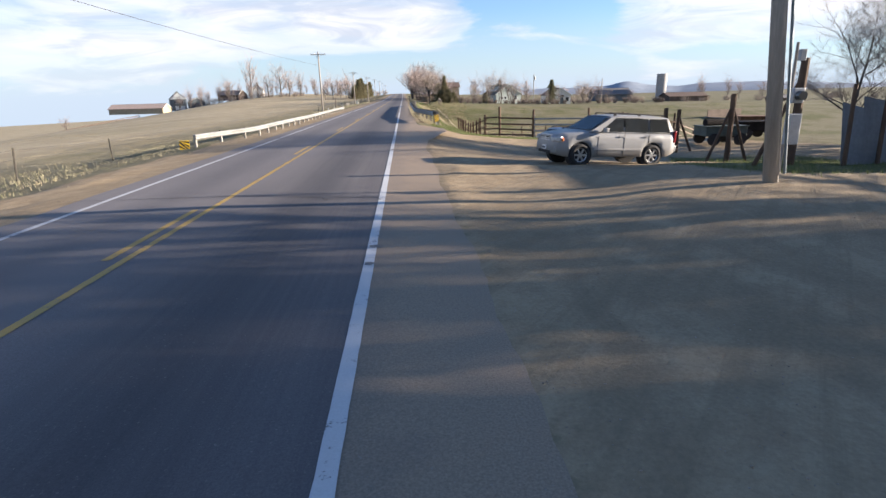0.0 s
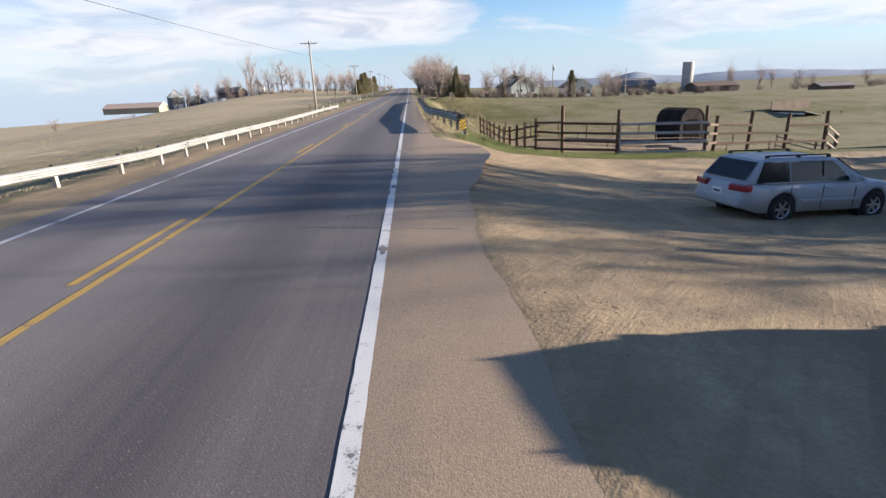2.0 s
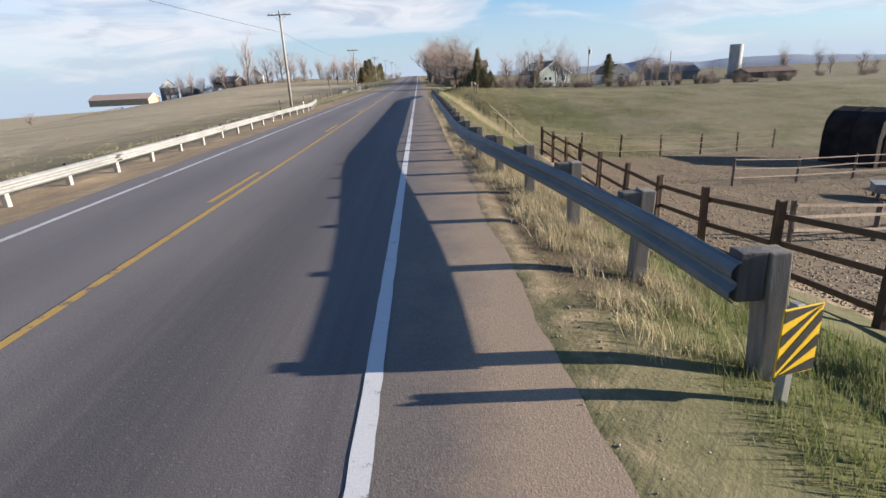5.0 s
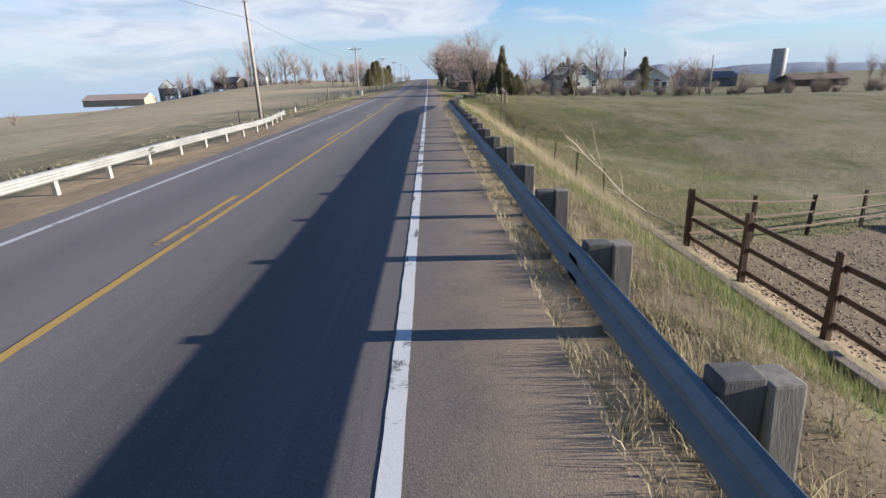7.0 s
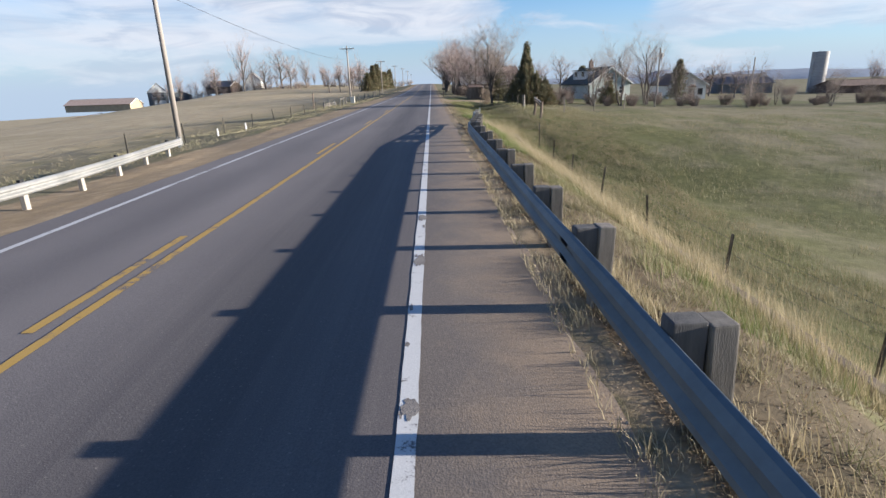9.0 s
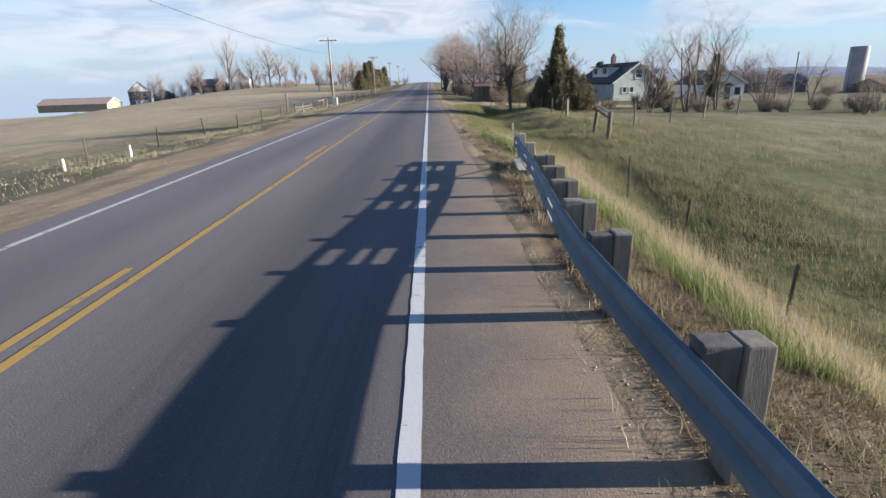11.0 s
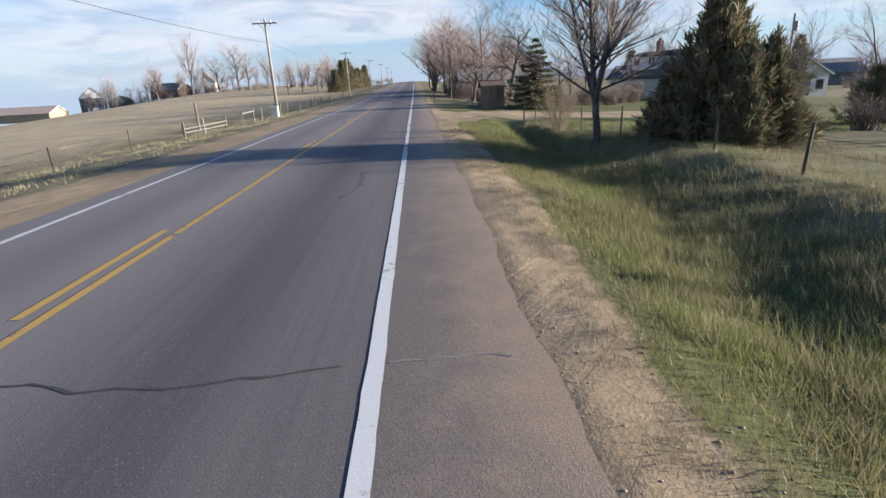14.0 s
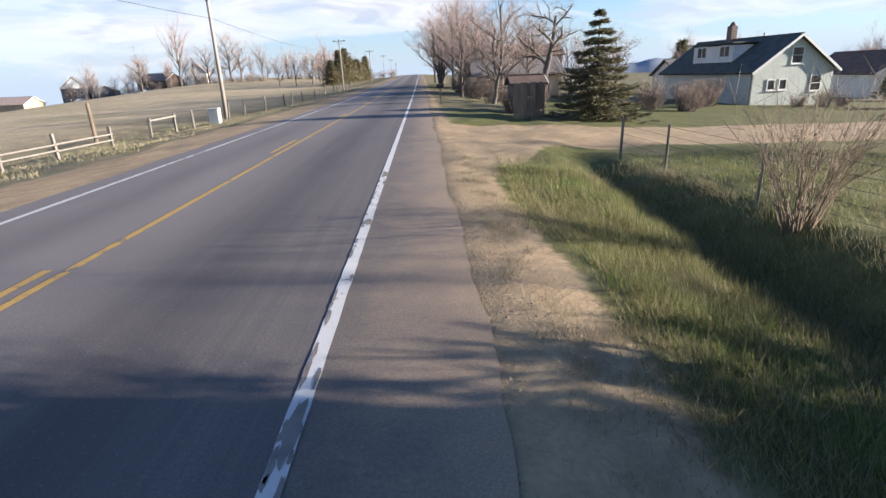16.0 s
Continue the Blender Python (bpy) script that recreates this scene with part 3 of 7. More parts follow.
green = green + 0.3 * band(GX, 2.5, 30, 1) * band(GY, 37.5, 45, 1.2) + 0.05 * band(GX, 8, 70, 3) * band(GY, 70, 120, 8) + 0.2 * band(GX, 5.6, 16, 1.2) * band(GY, 68, 104, 5)
mound = band(GX, 8.2, 18, 1.0) * band(GY, 16.2, 21.0 + 7 * smooth(10, 12, GX), 1.0)
soil = soil * (1 - 0.85 * mound)
green = green + 0.5 * mound
far_field = smooth(-12, -30, GX) * 0.9
for key, val in (("dirt", soil), ("green", green), ("far", far_field), ("litter", thatch)):
    ground.data.attributes.new(key, "FLOAT", "POINT").data.foreach_set("value", np.ascontiguousarray(val.ravel(), np.float32))

ROAD_Y = np.concatenate([np.arange(-40, 200, 2.0), np.geomspace(200, 900, 60)])


def ribbon(name, xa, xb, dz, mat, label, ylist=ROAD_Y, wander=0.0, thick=0.0):
    """A strip along the road between two edges, which may be functions of y."""
    fa = xa if callable(xa) else (lambda y: xa)
    fb = xb if callable(xb) else (lambda y: xb)
    r = np.random.default_rng(len(name) * 7 + 1)
    v, f = [], []
    for y in ylist:
        a, b = fa(y) + r.normal(0, wander), fb(y) + r.normal(0, wander)
        crown = lambda x: 0.05 * max(0.0, 1 - abs(x + 3) / 4.3)
        z = gz(-3, y)
        v += [(a, y, z + crown(a) + dz), (b, y, z + crown(b) + dz)]
        if a < -3 < b:
            v.insert(-1, (-3.0, y, z + 0.05 + dz))
    n = 3 if fa(ylist[0]) < -3 < fb(ylist[0]) else 2
    for i in range(len(ylist) - 1):
        for k in range(n - 1):
            f.append((n * i + k, n * i + k + 1, n * (i + 1) + k + 1, n * (i + 1) + k))
    ob = new(name, mesh_of(name, v, f, mat, True))
    return tagged(ob, label, name.split("_")[0], kind="structure")


def edge_right(y):
    return float(np.interp(y, [26, 29, 32, 34.6, 36.5, 38.5, 41, 90, 100], [1.3, 1.55, 2.2, 2.75, 2.8, 2.0, 1.32, 1.3, 1.25])) + 0.03 * math.sin(y * 1.7) + 0.03 * math.sin(y * 0.61 + 1) + 0.010 * math.sin(y * 4.3 + math.sin(y)) + 0.010 * math.sin(y * 9.1 + 2 * math.sin(y * 0.7))


fine = np.concatenate([np.arange(-40, 160, 0.2), np.arange(160, 300, 4.0), np.geomspace(300, 900, 30)])
road = ribbon("road", lambda y: -6.33 + 0.03 * math.sin(y * 1.3) + 0.02 * math.sin(y * 3.1), 0.0, 0.0, M["asphalt"], "worn two-lane asphalt road with faded dark lane bands")
road.data.materials[0] = M["asphalt"]
shoulder = ribbon("pavement_shoulder", 0.0, edge_right, 0.0, M["shoulder"], "coarse chipped asphalt shoulder with sandy edge", fine)
for name, a, b, mat, lab in (("road_line_right", -0.063, 0.063, M["line_white"], "worn white edge line painted on the asphalt"),
                             ("road_line_left", -5.74, -5.62, M["line_far"], "faded white edge line of the far lane"),
                             ("road_line_centre", -3.16, -3.05, M["line_yellow"], "solid yellow centre line on the asphalt")):
    ribbon(name, a, b, 0.006, mat, lab, fine, 0.0025)
for k in range(-6, 25):
    y0 = 61.0 + 12.19 * k
    ribbon("road_dash", -3.42, -3.31, 0.006, M["line_yellow"], "yellow centre-line dash", np.linspace(y0, y0 + 3.05, 9), 0.001)


def crack(points, w, mat, seed, dz=0.004):
    """A crooked sealed crack laid over the paving."""
    r = np.random.default_rng(seed)
    pts = []
    for (x0, y0), (x1, y1) in zip(points, points[1:]):
        n = max(2, int(math.hypot(x1 - x0, y1 - y0) / 0.12))
        for i in range(n):
            t = i / n
            pts.append((x0 + (x1 - x0) * t + r.normal(0, 0.012), y0 + (y1 - y0) * t + r.normal(0, 0.02)))
    v, f = [], []
    for i, (x, y) in enumerate(pts):
        a, b = pts[max(0, i - 1)], pts[min(len(pts) - 1, i + 1)]
        d = math.hypot(b[0] - a[0], b[1] - a[1]) or 1
        nxv, nyv = -(b[1] - a[1]) / d, (b[0] - a[0]) / d
        h = w * r.uniform(0.4, 1.2)
        z = 0.05 * max(0.0, 1 - abs(x + 3) / 4.3) + dz + gz(-3, y)
        v += [(x + nxv * h, y + nyv * h, z), (x - nxv * h, y - nyv * h, z)]
    f = [(2 * i, 2 * i + 1, 2 * i + 3, 2 * i + 2) for i in range(len(pts) - 1)]
    return tagged(new("road_crack", mesh_of("road_crack", v, f, mat)), "dark crooked crack across the asphalt", "crack", kind="structure")


crack([(-6.8, 16.9), (-3.05, 16.56), (-1.76, 16.27), (-1.08, 16.08), (0, 15.97), (0.1, 15.95)], 0.014, M["tar"], 1)
crack([(-1.2, 16.1), (-1.08, 15.85), (-1.14, 15.6)], 0.02, M["tar"], 2)
crack([(-6.8, 56.1), (-4.25, 55.91), (-3.16, 55.94), (-1.91, 55.78), (-0.21, 55.56), (0.9, 55.49)], 0.014, M["tar_soft"], 3)
crack([(-6.8, 109.1), (-2.66, 108.6), (-1.77, 108.41), (-0.8, 108.48), (-0.1, 108.58)], 0.016, M["tar"], 4)
crack([(0.1, 108.58), (0.6, 108.62), (1.1, 108.55)], 0.012, M["tar_soft"], 9)
crack([(-0.85, 105.56), (-0.84, 104.89), (-0.59, 104.53), (-0.62, 104.0)], 0.006, M["tar"], 5)
crack([(-1.4, 26.57), (-0.06, 26.29), (1.2, 26.06)], 0.008, M["tar"], 6)
crack([(-0.9, 117.2), (-0.82, 116.3), (-0.8, 115.6), (-0.9, 115.0), (-1.1, 114.3)], 0.05, M["tar_line"], 7)
crack([(0.1, 101.9), (1.2, 101.8)], 0.02, M["tar_soft"], 8)
for yc, ln in ((70.77, 0.35), (69.27, 0.5), (76.95, 0.3), (74.87, 0.35), (67.1, 0.4), (71.9, 0.15), (29.65, 0.3), (25.2, 0.25), (12.45, 0.12), (11.7, 0.1), (122.0, 0.4), (130.2, 0.5), (66.0, 0.1), (126.5, 0.25)):
    r = np.random.default_rng(int(yc * 10))
    n = 17
    rim = [(0.01 + 0.065 * math.cos(a) * r.uniform(0.5, 1.2), yc + ln * 0.8 * math.sin(a) * r.uniform(0.5, 1.15), 0.0245) for a in np.linspace(0, math.tau, n, endpoint=False)]
    tagged(new("road_patch", mesh_of("road_patch", rim, [tuple(range(n))], M["tar_soft"])), "bare patch worn through the white edge line", "patch", kind="structure")

chips = np.random.default_rng(77)
for y0, y1, count in ((28.5, 38.0, 30), (120.5, 132.0, 34), (60.0, 78.0, 16)):
    for k in range(count):
        yc, ln, xc = chips.uniform(y0, y1), chips.uniform(0.04, 0.22), chips.choice((-0.046, -0.04, 0.044)) + chips.normal(0, 0.004)
        rim = [(xc + 0.019 * math.cos(a) * chips.uniform(0.5, 1.3), yc + ln * math.sin(a) * chips.uniform(0.5, 1.2), gz(-3, yc) + 0.0224 + 0.0002 * (k % 9)) for a in np.linspace(0, math.tau, 11, endpoint=False)]
        tagged(new("road_chip", mesh_of("road_chip", rim, [tuple(range(11))], M["tar_soft"])), "chipped edge of the white line", "patch", kind="structure")


# ---- guardrails ----
def beam_profile(top):
    """The W of a guardrail beam: (out, z), out towards the traffic."""
    return [(-0.01, top), (-0.04, top - 0.012), (-0.075, top - 0.055), (-0.075, top - 0.10), (-0.028, top - 0.14), (-0.028, top - 0.17), (-0.075, top - 0.21), (-0.075, top - 0.255), (-0.04, top - 0.298), (-0.01, top - 0.31)]


def beam_mesh(path, side, bm, tall=1.0, slots=()):
    """Sweeps the W along points (x, y, z)."""
    prof = beam_profile(0)
    rows = []
    for i, p in enumerate(path):
        a, b = Vector(path[max(0, i - 1)]), Vector(path[min(len(path) - 1, i + 1)])
        d = (b - a).normalized()
        out = Vector((d.y, -d.x, 0)).normalized() * side
        for thick in (0.0, 0.006):
            rows.append([bm.verts.new(Vector(p) + out * (-(o) * -1 + thick) + Vector((0, 0, z * tall))) for o, z in prof])
    n = len(prof)
    for i in range(len(path) - 1):
        for k in range(n - 1):
            if k in (2, 4, 6) and any(a < path[i][1] < b for a, b in slots):
                continue
            for s in (0, 1):
                q = (rows[2 * i + s][k], rows[2 * i + s][k + 1], rows[2 * i + 2 + s][k + 1], rows[2 * i + 2 + s][k])
                bm.faces.new(q if s else q[::-1])
        for k in (0, n - 1):
            bm.faces.new((rows[2 * i][k], rows[2 * i + 1][k], rows[2 * i + 3][k], rows[2 * i + 2][k]))
    bmesh.ops.recalc_face_normals(bm, faces=bm.faces)
    return bm


# breakaway slits in the last beam
SLOTS = [(88.15, 88.85), (91.0, 91.5), (92.35, 93.1), (94.75, 95.45)]


def guardrail(label, xf, y_posts, top, side, split, post_h, wood, steel):
    rail = thing("guardrail", label, "guardrail", (xf(y_posts[0]), y_posts[0], gz(xf(y_posts[0]), y_posts[0])))
    inv = rail.matrix_basis.inverted()
    rr = np.random.default_rng(8)
    for a in range(0, len(y_posts) - 1, split):
        seg = y_posts[a:a + split + 1]
        last = a + split >= len(y_posts) - 1
        yy = np.linspace(seg[0] - 0.12, seg[-1] + ((0.12 if side > 0 else 1.0) if last else 0.12), int((seg[-1] - seg[0]) * 9) if seg[-1] > 86 and side > 0 else 2 * split + 1)
        lift = 0.004 * (a // split % 2)
        bm = beam_mesh([(xf(y), y, top(y) + lift) for y in yy], side, bmesh.new(), 1.0 if side > 0 else 0.78, SLOTS if side > 0 else ())
        ob = part("rail", bm, steel, rail)
        ob.matrix_basis = inv
    for y in y_posts:
        x, t, g = xf(y), top(y), gz(xf(y) + side * 0.3, y)
        tilt = rr.normal(0, 0.8)
        if side < 0:
            h = t - 0.01 - g + 0.25
            p = part("post", block((0.10, 0.12, h), (0, 0, -h / 2), 0.012), M["wood_pale"], rail)
            p.matrix_basis = inv @ pose(x - 0.06, y, t - 0.01, rr.normal(0, 0.8), rr.normal(0, 0.8), tilt)
            if rr.random() < 0.45:
                cap = part("reflector_tab", block((0.07, 0.10, 0.05), (0, 0, 0.02), 0.01), M["trim_dark"], rail, "small dark reflector tab")
                cap.matrix_basis = inv @ pose(x - 0.05, y, t)
            continue
        b = part("blockout", block((0.19, 0.15, 0.36), (0, 0, 0), 0.012), M["wood_block"] if y < 87 else wood, rail)
        b.matrix_basis = inv @ pose(x + side * 0.105, y, t - 0.12 + rr.normal(0, 0.008), 0, 0, tilt)
        h = t + 0.055 - g + 0.25
        if y > 93 and side > 0:
            # breakaway post bolted straight to the beam
            bpy.data.objects.remove(b)
            p = part("post", block((0.17, 0.20, h), (0, 0, -h / 2), 0.014), M["wood_pale"], rail, "pale weathered breakaway post")
            p.matrix_basis = inv @ pose(x + 0.115, y, t + 0.075, rr.normal(0, 1.0), rr.normal(0, 1.0), tilt)
            continue
        p = part("post", block((0.15, 0.19, h), (0, 0, -h / 2), 0.014), wood, rail)
        p.matrix_basis = inv @ pose(x + side * 0.28, y, t + 0.055 + rr.normal(0, 0.01), rr.normal(0, 1.2), rr.normal(0, 1.2), tilt)
        bolt = part("bolt", rod(bmesh.new(), (-0.012, 0, 0), (0.012, 0, 0), 0.018, n=6), steel, rail)
        bolt.matrix_basis = inv @ pose(x + side * 0.0, y, t - 0.155)
    return rail, inv


def right_rail_x(y):
    return 1.42 + 1.1 * float(smooth(55, 42.5, y)) + float(np.interp(y, [85.5, 86.8, 88, 89.3, 91.8, 93.8, 97], [0, 0.03, 0.13, 0.28, 0.56, 0.74, 0.98]))


def left_rail_x(y):
    return -7.55 - 1.4 * float(smooth(36, 29.5, y)) - 1.2 * float(smooth(78, 90, y))


# line posts 1.905 m apart, closer ones before the end, and two breakaway posts
right_posts = [56.27 + 1.905 * k for k in range(-7, 17)] + [88.02, 89.29, 90.56, 91.83, 93.76, 95.68]


def rail_top(y):
    return 0.71 - 0.065 * float(smooth(86, 94, y))


rail_r, inv_r = guardrail("galvanised W-beam guardrail on grey wooden posts beside the shoulder", right_rail_x, right_posts, rail_top, 1, 4, 1.0, M["wood_post"], M["steel"])
left_posts = [30.4 + 1.945 * k for k in range(0, 30)]
rail_l, inv_l = guardrail("pale galvanised W-beam guardrail across the road on wooden posts", left_rail_x, left_posts, lambda y: 0.47 + 0.02 * math.sin(y * 0.2), -1, 4, 0.8, M["wood_post"], M["zinc_dull"])


def end_wing(x, y, z, side, rail, inv, steel, turn):
    """The flared buffer plate at a rail's end."""
    pts = [(-0.02 + 0.16 * math.sin(a), 0.30 - 0.30 * math.cos(a)) for a in np.linspace(0, 2.6, 9)]
    bm = bmesh.new()
    rows = [[bm.verts.new((u * side, v, zz)) for u, v in pts] for zz in (-0.33, -0.2, -0.11, 0.01)]
    for r0, r1 in zip(rows, rows[1:]):
        for i in range(len(pts) - 1):
            bm.faces.new((r0[i], r0[i + 1], r1[i + 1], r1[i]))
    bmesh.ops.solidify(bm, geom=bm.faces, thickness=0.008)
    ob = part("end_wing", bm, M["zinc_pale"], rail, "flared steel end plate", True)
    ob.matrix_basis = inv @ pose(x, y, z, 0, 0, turn)


end_wing(right_rail_x(right_posts[-1] + 0.1) - 0.05, right_posts[-1] + 0.10, rail_top(96), 1, rail_r, inv_r, M["zinc_dull"], -8)
end_wing(left_rail_x(left_posts[-1] + 1), left_posts[-1] + 1.0, 0.47, -1, rail_l, inv_l, M["zinc_dull"], 8)


# ground strut and anchor cable between the two end posts
strut = part("ground_strut", block((0.16, 1.75, 0.12), (0, 0, 0), 0.012), M["wood_pale"], rail_r, "pale ground strut")
strut.matrix_basis = inv_r @ pose(2.20, 94.72, gz(2.20, 94.72) + 0.08, 0, 0, -5)
cable = part("anchor_cable", rod(bmesh.new(), (2.44, 95.6, 0.06), (2.12, 93.0, 0.52), 0.012), M["steel"], rail_r)
cable.matrix_basis = inv_r


def marker_sign(x, y, z0, z1, w, rz, lean_left, tilt):
    s = thing("object_marker_sign", "yellow and black striped object marker at the guardrail's end", "road sign", (x, y, gz(x, y)), rz, "object marker signs")
    g = gz(x, y)
    h, zc = z1 - z0, (z0 + z1) / 2 - g
    part("post", block((0.06, 0.06, zc + h / 2 + 0.2), (0, 0.05, (zc + h / 2 - 0.2) / 2), 0.006), M["zinc_dull"], s)
    part("panel", block((w, 0.012, h), (0, 0, zc), 0.004), M["yellow_sheet"], s)
    k = 1 if lean_left else -1
    for i in range(-2, 3):
        bm = bmesh.new()
        c = i * h * 0.36
        poly = [(-w / 2, c - k * w / 2 - h * 0.09), (w / 2, c + k * w / 2 - h * 0.09), (w / 2, c + k * w / 2 + h * 0.09), (-w / 2, c - k * w / 2 + h * 0.09)]
        poly = [(u, min(h / 2 - 0.004, max(-h / 2 + 0.004, q))) for u, q in poly]
        if max(q for _, q in poly) - min(q for _, q in poly) < 0.03:
            bm.free()
            continue
        vs = [bm.verts.new((u * 0.98, -0.0095, zc + q)) for u, q in poly]
        bm.faces.new(vs)
        part("stripe", bm, M["black_sheet"], s, "black diagonal stripe")
    return s


marker_sign(2.70, 42.45, 0.08, 0.55, 0.31, 14, True, 0)
marker_sign(-9.35, 30.2, -0.30, 0.22, 0.42, 12, False, 0)


# ---- vehicles ----
def car(name, label, at, rz, L, W, H, wb, fo, wr, hood, cowl, belt, screen, roof0, roof1, tail, paint, lamps, rails):
    """A car along +x from its nose at 0; y is its width. Heights in metres over the tyres' feet."""
    c = thing(name, label, "car", at, rz)
    hw = W / 2
    sill = 0.30 if H > 1.6 else 0.24
    axles = (fo, fo + wb)
    arch = wr + 0.075
    xs_ = np.unique(np.concatenate([np.linspace(0, L, 70)] + [a + arch * np.cos(np.linspace(0, math.pi, 19)) for a in axles]))

    def top(x):
        return float(np.interp(x, [0, 0.10, 0.35, screen, tail, L - 0.1, L], [hood - 0.20, hood - 0.06, hood, cowl, belt, belt - 0.03, belt - 0.22]))

    def half(x):
        return hw * float(np.interp(x, [0, 0.12, 0.45, 1.2, L - 1.0, L - 0.25, L - 0.05, L], [0.70, 0.85, 0.955, 1, 1, 0.96, 0.86, 0.78]))

    def under(x):
        b = sill + 0.10 * float(smooth(0.35, 0, x)) + 0.14 * float(smooth(L - 0.5, L, x))
        for a in axles:
            d = abs(x - a)
            if d < arch:
                b = max(b, wr + math.sqrt(arch ** 2 - d ** 2))
        return b

    bm = bmesh.new()
    rows = []
    for x in xs_:
        t, w, b = top(x), half(x), under(x)
        b = min(b, t - 0.06)
        mid = (b + t) / 2
        pts = [(0, t + 0.03), (w * 0.6, t + 0.022), (w * 0.86, t), (w * 0.95, t - 0.05), (w, max(mid + 0.08, t - 0.22)), (w * 1.0, max(b + 0.03, min(mid, 0.62))), (w * 0.985, b + 0.01), (w * 0.94, b), (w * 0.80, b)]
        ring = [bm.verts.new((x, y, z)) for y, z in pts] + [bm.verts.new((x, -y, z)) for y, z in pts[::-1][:-1]]
        rows.append(ring)
    n = len(rows[0])
    for r0, r1 in zip(rows, rows[1:]):
        for i in range(n):
            bm.faces.new((r0[i], r0[(i + 1) % n], r1[(i + 1) % n], r1[i]))
    bm.faces.new(rows[0])
    bm.faces.new(rows[-1][::-1])
    bmesh.ops.recalc_face_normals(bm, faces=bm.faces)
    body = part("body", bm, paint, c, shade=True)
    # the cabin: a shell that leans in towards the roof
    stations = [(screen, cowl, cowl), (roof0, cowl, H - 0.04), (roof0 + 0.35, belt, H), (roof1 - 0.4, belt, H - 0.01), (roof1, belt, H - 0.05), (tail, belt, belt)]
    lean = 0.80 if H > 1.6 else 0.76
    bm = bmesh.new()
    rows = []
    for x, b, t in stations:
        f = (t - belt) / (H - belt)
        wb_, wt = half(x) * 0.94, half(x) * (0.94 - (0.94 - lean) * max(0, f))
        rows.append([bm.verts.new(p) for p in ((x, wb_, b), (x, wt + 0.015, t - 0.05 * max(0, f)), (x, wt * 0.86, t), (x, 0, t + 0.02), (x, -wt * 0.86, t), (x, -wt - 0.015, t - 0.05 * max(0, f)), (x, -wb_, b))])
    for r0, r1 in zip(rows, rows[1:]):
        for i in range(6):
            bm.faces.new((r0[i], r0[i + 1], r1[i + 1], r1[i]))
    bmesh.ops.remove_doubles(bm, verts=bm.verts, dist=0.001)
    bmesh.ops.recalc_face_normals(bm, faces=bm.faces)
    part("cabin", bm, paint, c)

    def pane_of(nm, corners, mat, off=0.008, lab=""):
        bm = bmesh.new()
        vs = [Vector(p) for p in corners]
        nrm = (vs[1] - vs[0]).cross(vs[2] - vs[0]).normalized()
        mid_ = sum(vs, Vector()) / len(vs)
        if nrm.dot(mid_ - Vector((L / 2, 0, belt))) < 0:
            nrm = -nrm
        face = bm.faces.new([bm.verts.new(p + nrm * off) for p in vs])
        if face.normal.dot(nrm) < 0:
            face.normal_flip()
        bmesh.ops.solidify(bm, geom=[face], thickness=0.006)
        return part(nm, bm, mat, c, lab)

    def at_side(x, f, s):
        """A point of the cabin's side at height share f between belt and roof."""
        w0, w1 = half(x) * 0.94, half(x) * lean + 0.015
        return (x, s * (w0 + (w1 - w0) * f), belt + (H - 0.05 - belt) * f)

    wt, ws = half(roof0) * lean * 0.95, half(screen) * 0.86
    pane_of("windscreen", [(screen + 0.05, -ws, cowl + 0.03), (screen + 0.05, ws, cowl + 0.03), (roof0 - 0.03, wt, H - 0.07), (roof0 - 0.03, -wt, H - 0.07)], M["glass"], 0.036)
    we, wf = half(tail) * 0.84, half(roof1) * lean * 0.92
    pane_of("rear_window", [(tail - 0.02, -we, belt + 0.05), (tail - 0.02, we, belt + 0.05), (roof1 + 0.03, wf, H - 0.11), (roof1 + 0.03, -wf, H - 0.11)], M["glass"], 0.03)
    cuts = [screen + 0.42, screen + 0.42 + (roof1 - screen) * 0.29, screen + 0.42 + (roof1 - screen) * 0.60, tail - 0.22]
    for s in (-1, 1):
        lead0 = max(0.0, roof0 - screen - 0.25)
        pane_of("window_band", [at_side(cuts[0] - 0.02, 0.02, s), at_side(cuts[3] + 0.02, 0.02, s), at_side(cuts[3] + 0.02 - (tail - roof1) * 0.6, 0.93, s), at_side(cuts[0] + lead0 + 0.02, 0.93, s)], M["trim_dark"], 0.006)
        for i in range(3):
            a, b = cuts[i] + 0.025, cuts[i + 1] - 0.025
            lead = max(0.0, roof0 - screen - 0.25) if i == 0 else 0.0
            back = (tail - roof1) * 0.6 if i == 2 else 0.0
            pane_of("side_window", [at_side(a, 0.05, s), at_side(b, 0.05, s), at_side(b - back, 0.90, s), at_side(a + lead, 0.90, s)], M["glass"], 0.012)
        for i in range(1, 3):
            x = cuts[i]
            part("door_gap", block((0.012, 0.012, belt - sill - 0.12), (x, s * (half(x) + 0.001), (belt + sill) / 2)), M["trim_dark"], c)
            part("door_handle", block((0.17, 0.035, 0.035), (x - 0.14, s * (half(x) + 0.008), belt - 0.13), 0.01), paint, c)
        part("door_gap", block((0.012, 0.012, belt - sill - 0.2), (cuts[0] - 0.1, s * (half(1.6) + 0.001), (belt + sill) / 2 - 0.03)), M["trim_dark"], c)
        part("side_moulding", block((wb - 2 * arch - 0.1, 0.03, 0.07), (fo + wb / 2, s * (hw + 0.004), 0.56 if H > 1.6 else 0.5), 0.01), paint, c)
        part("mirror", block((0.14, 0.20, 0.16), (screen + 0.52, s * (hw + 0.09), belt + 0.08), 0.04), paint, c)
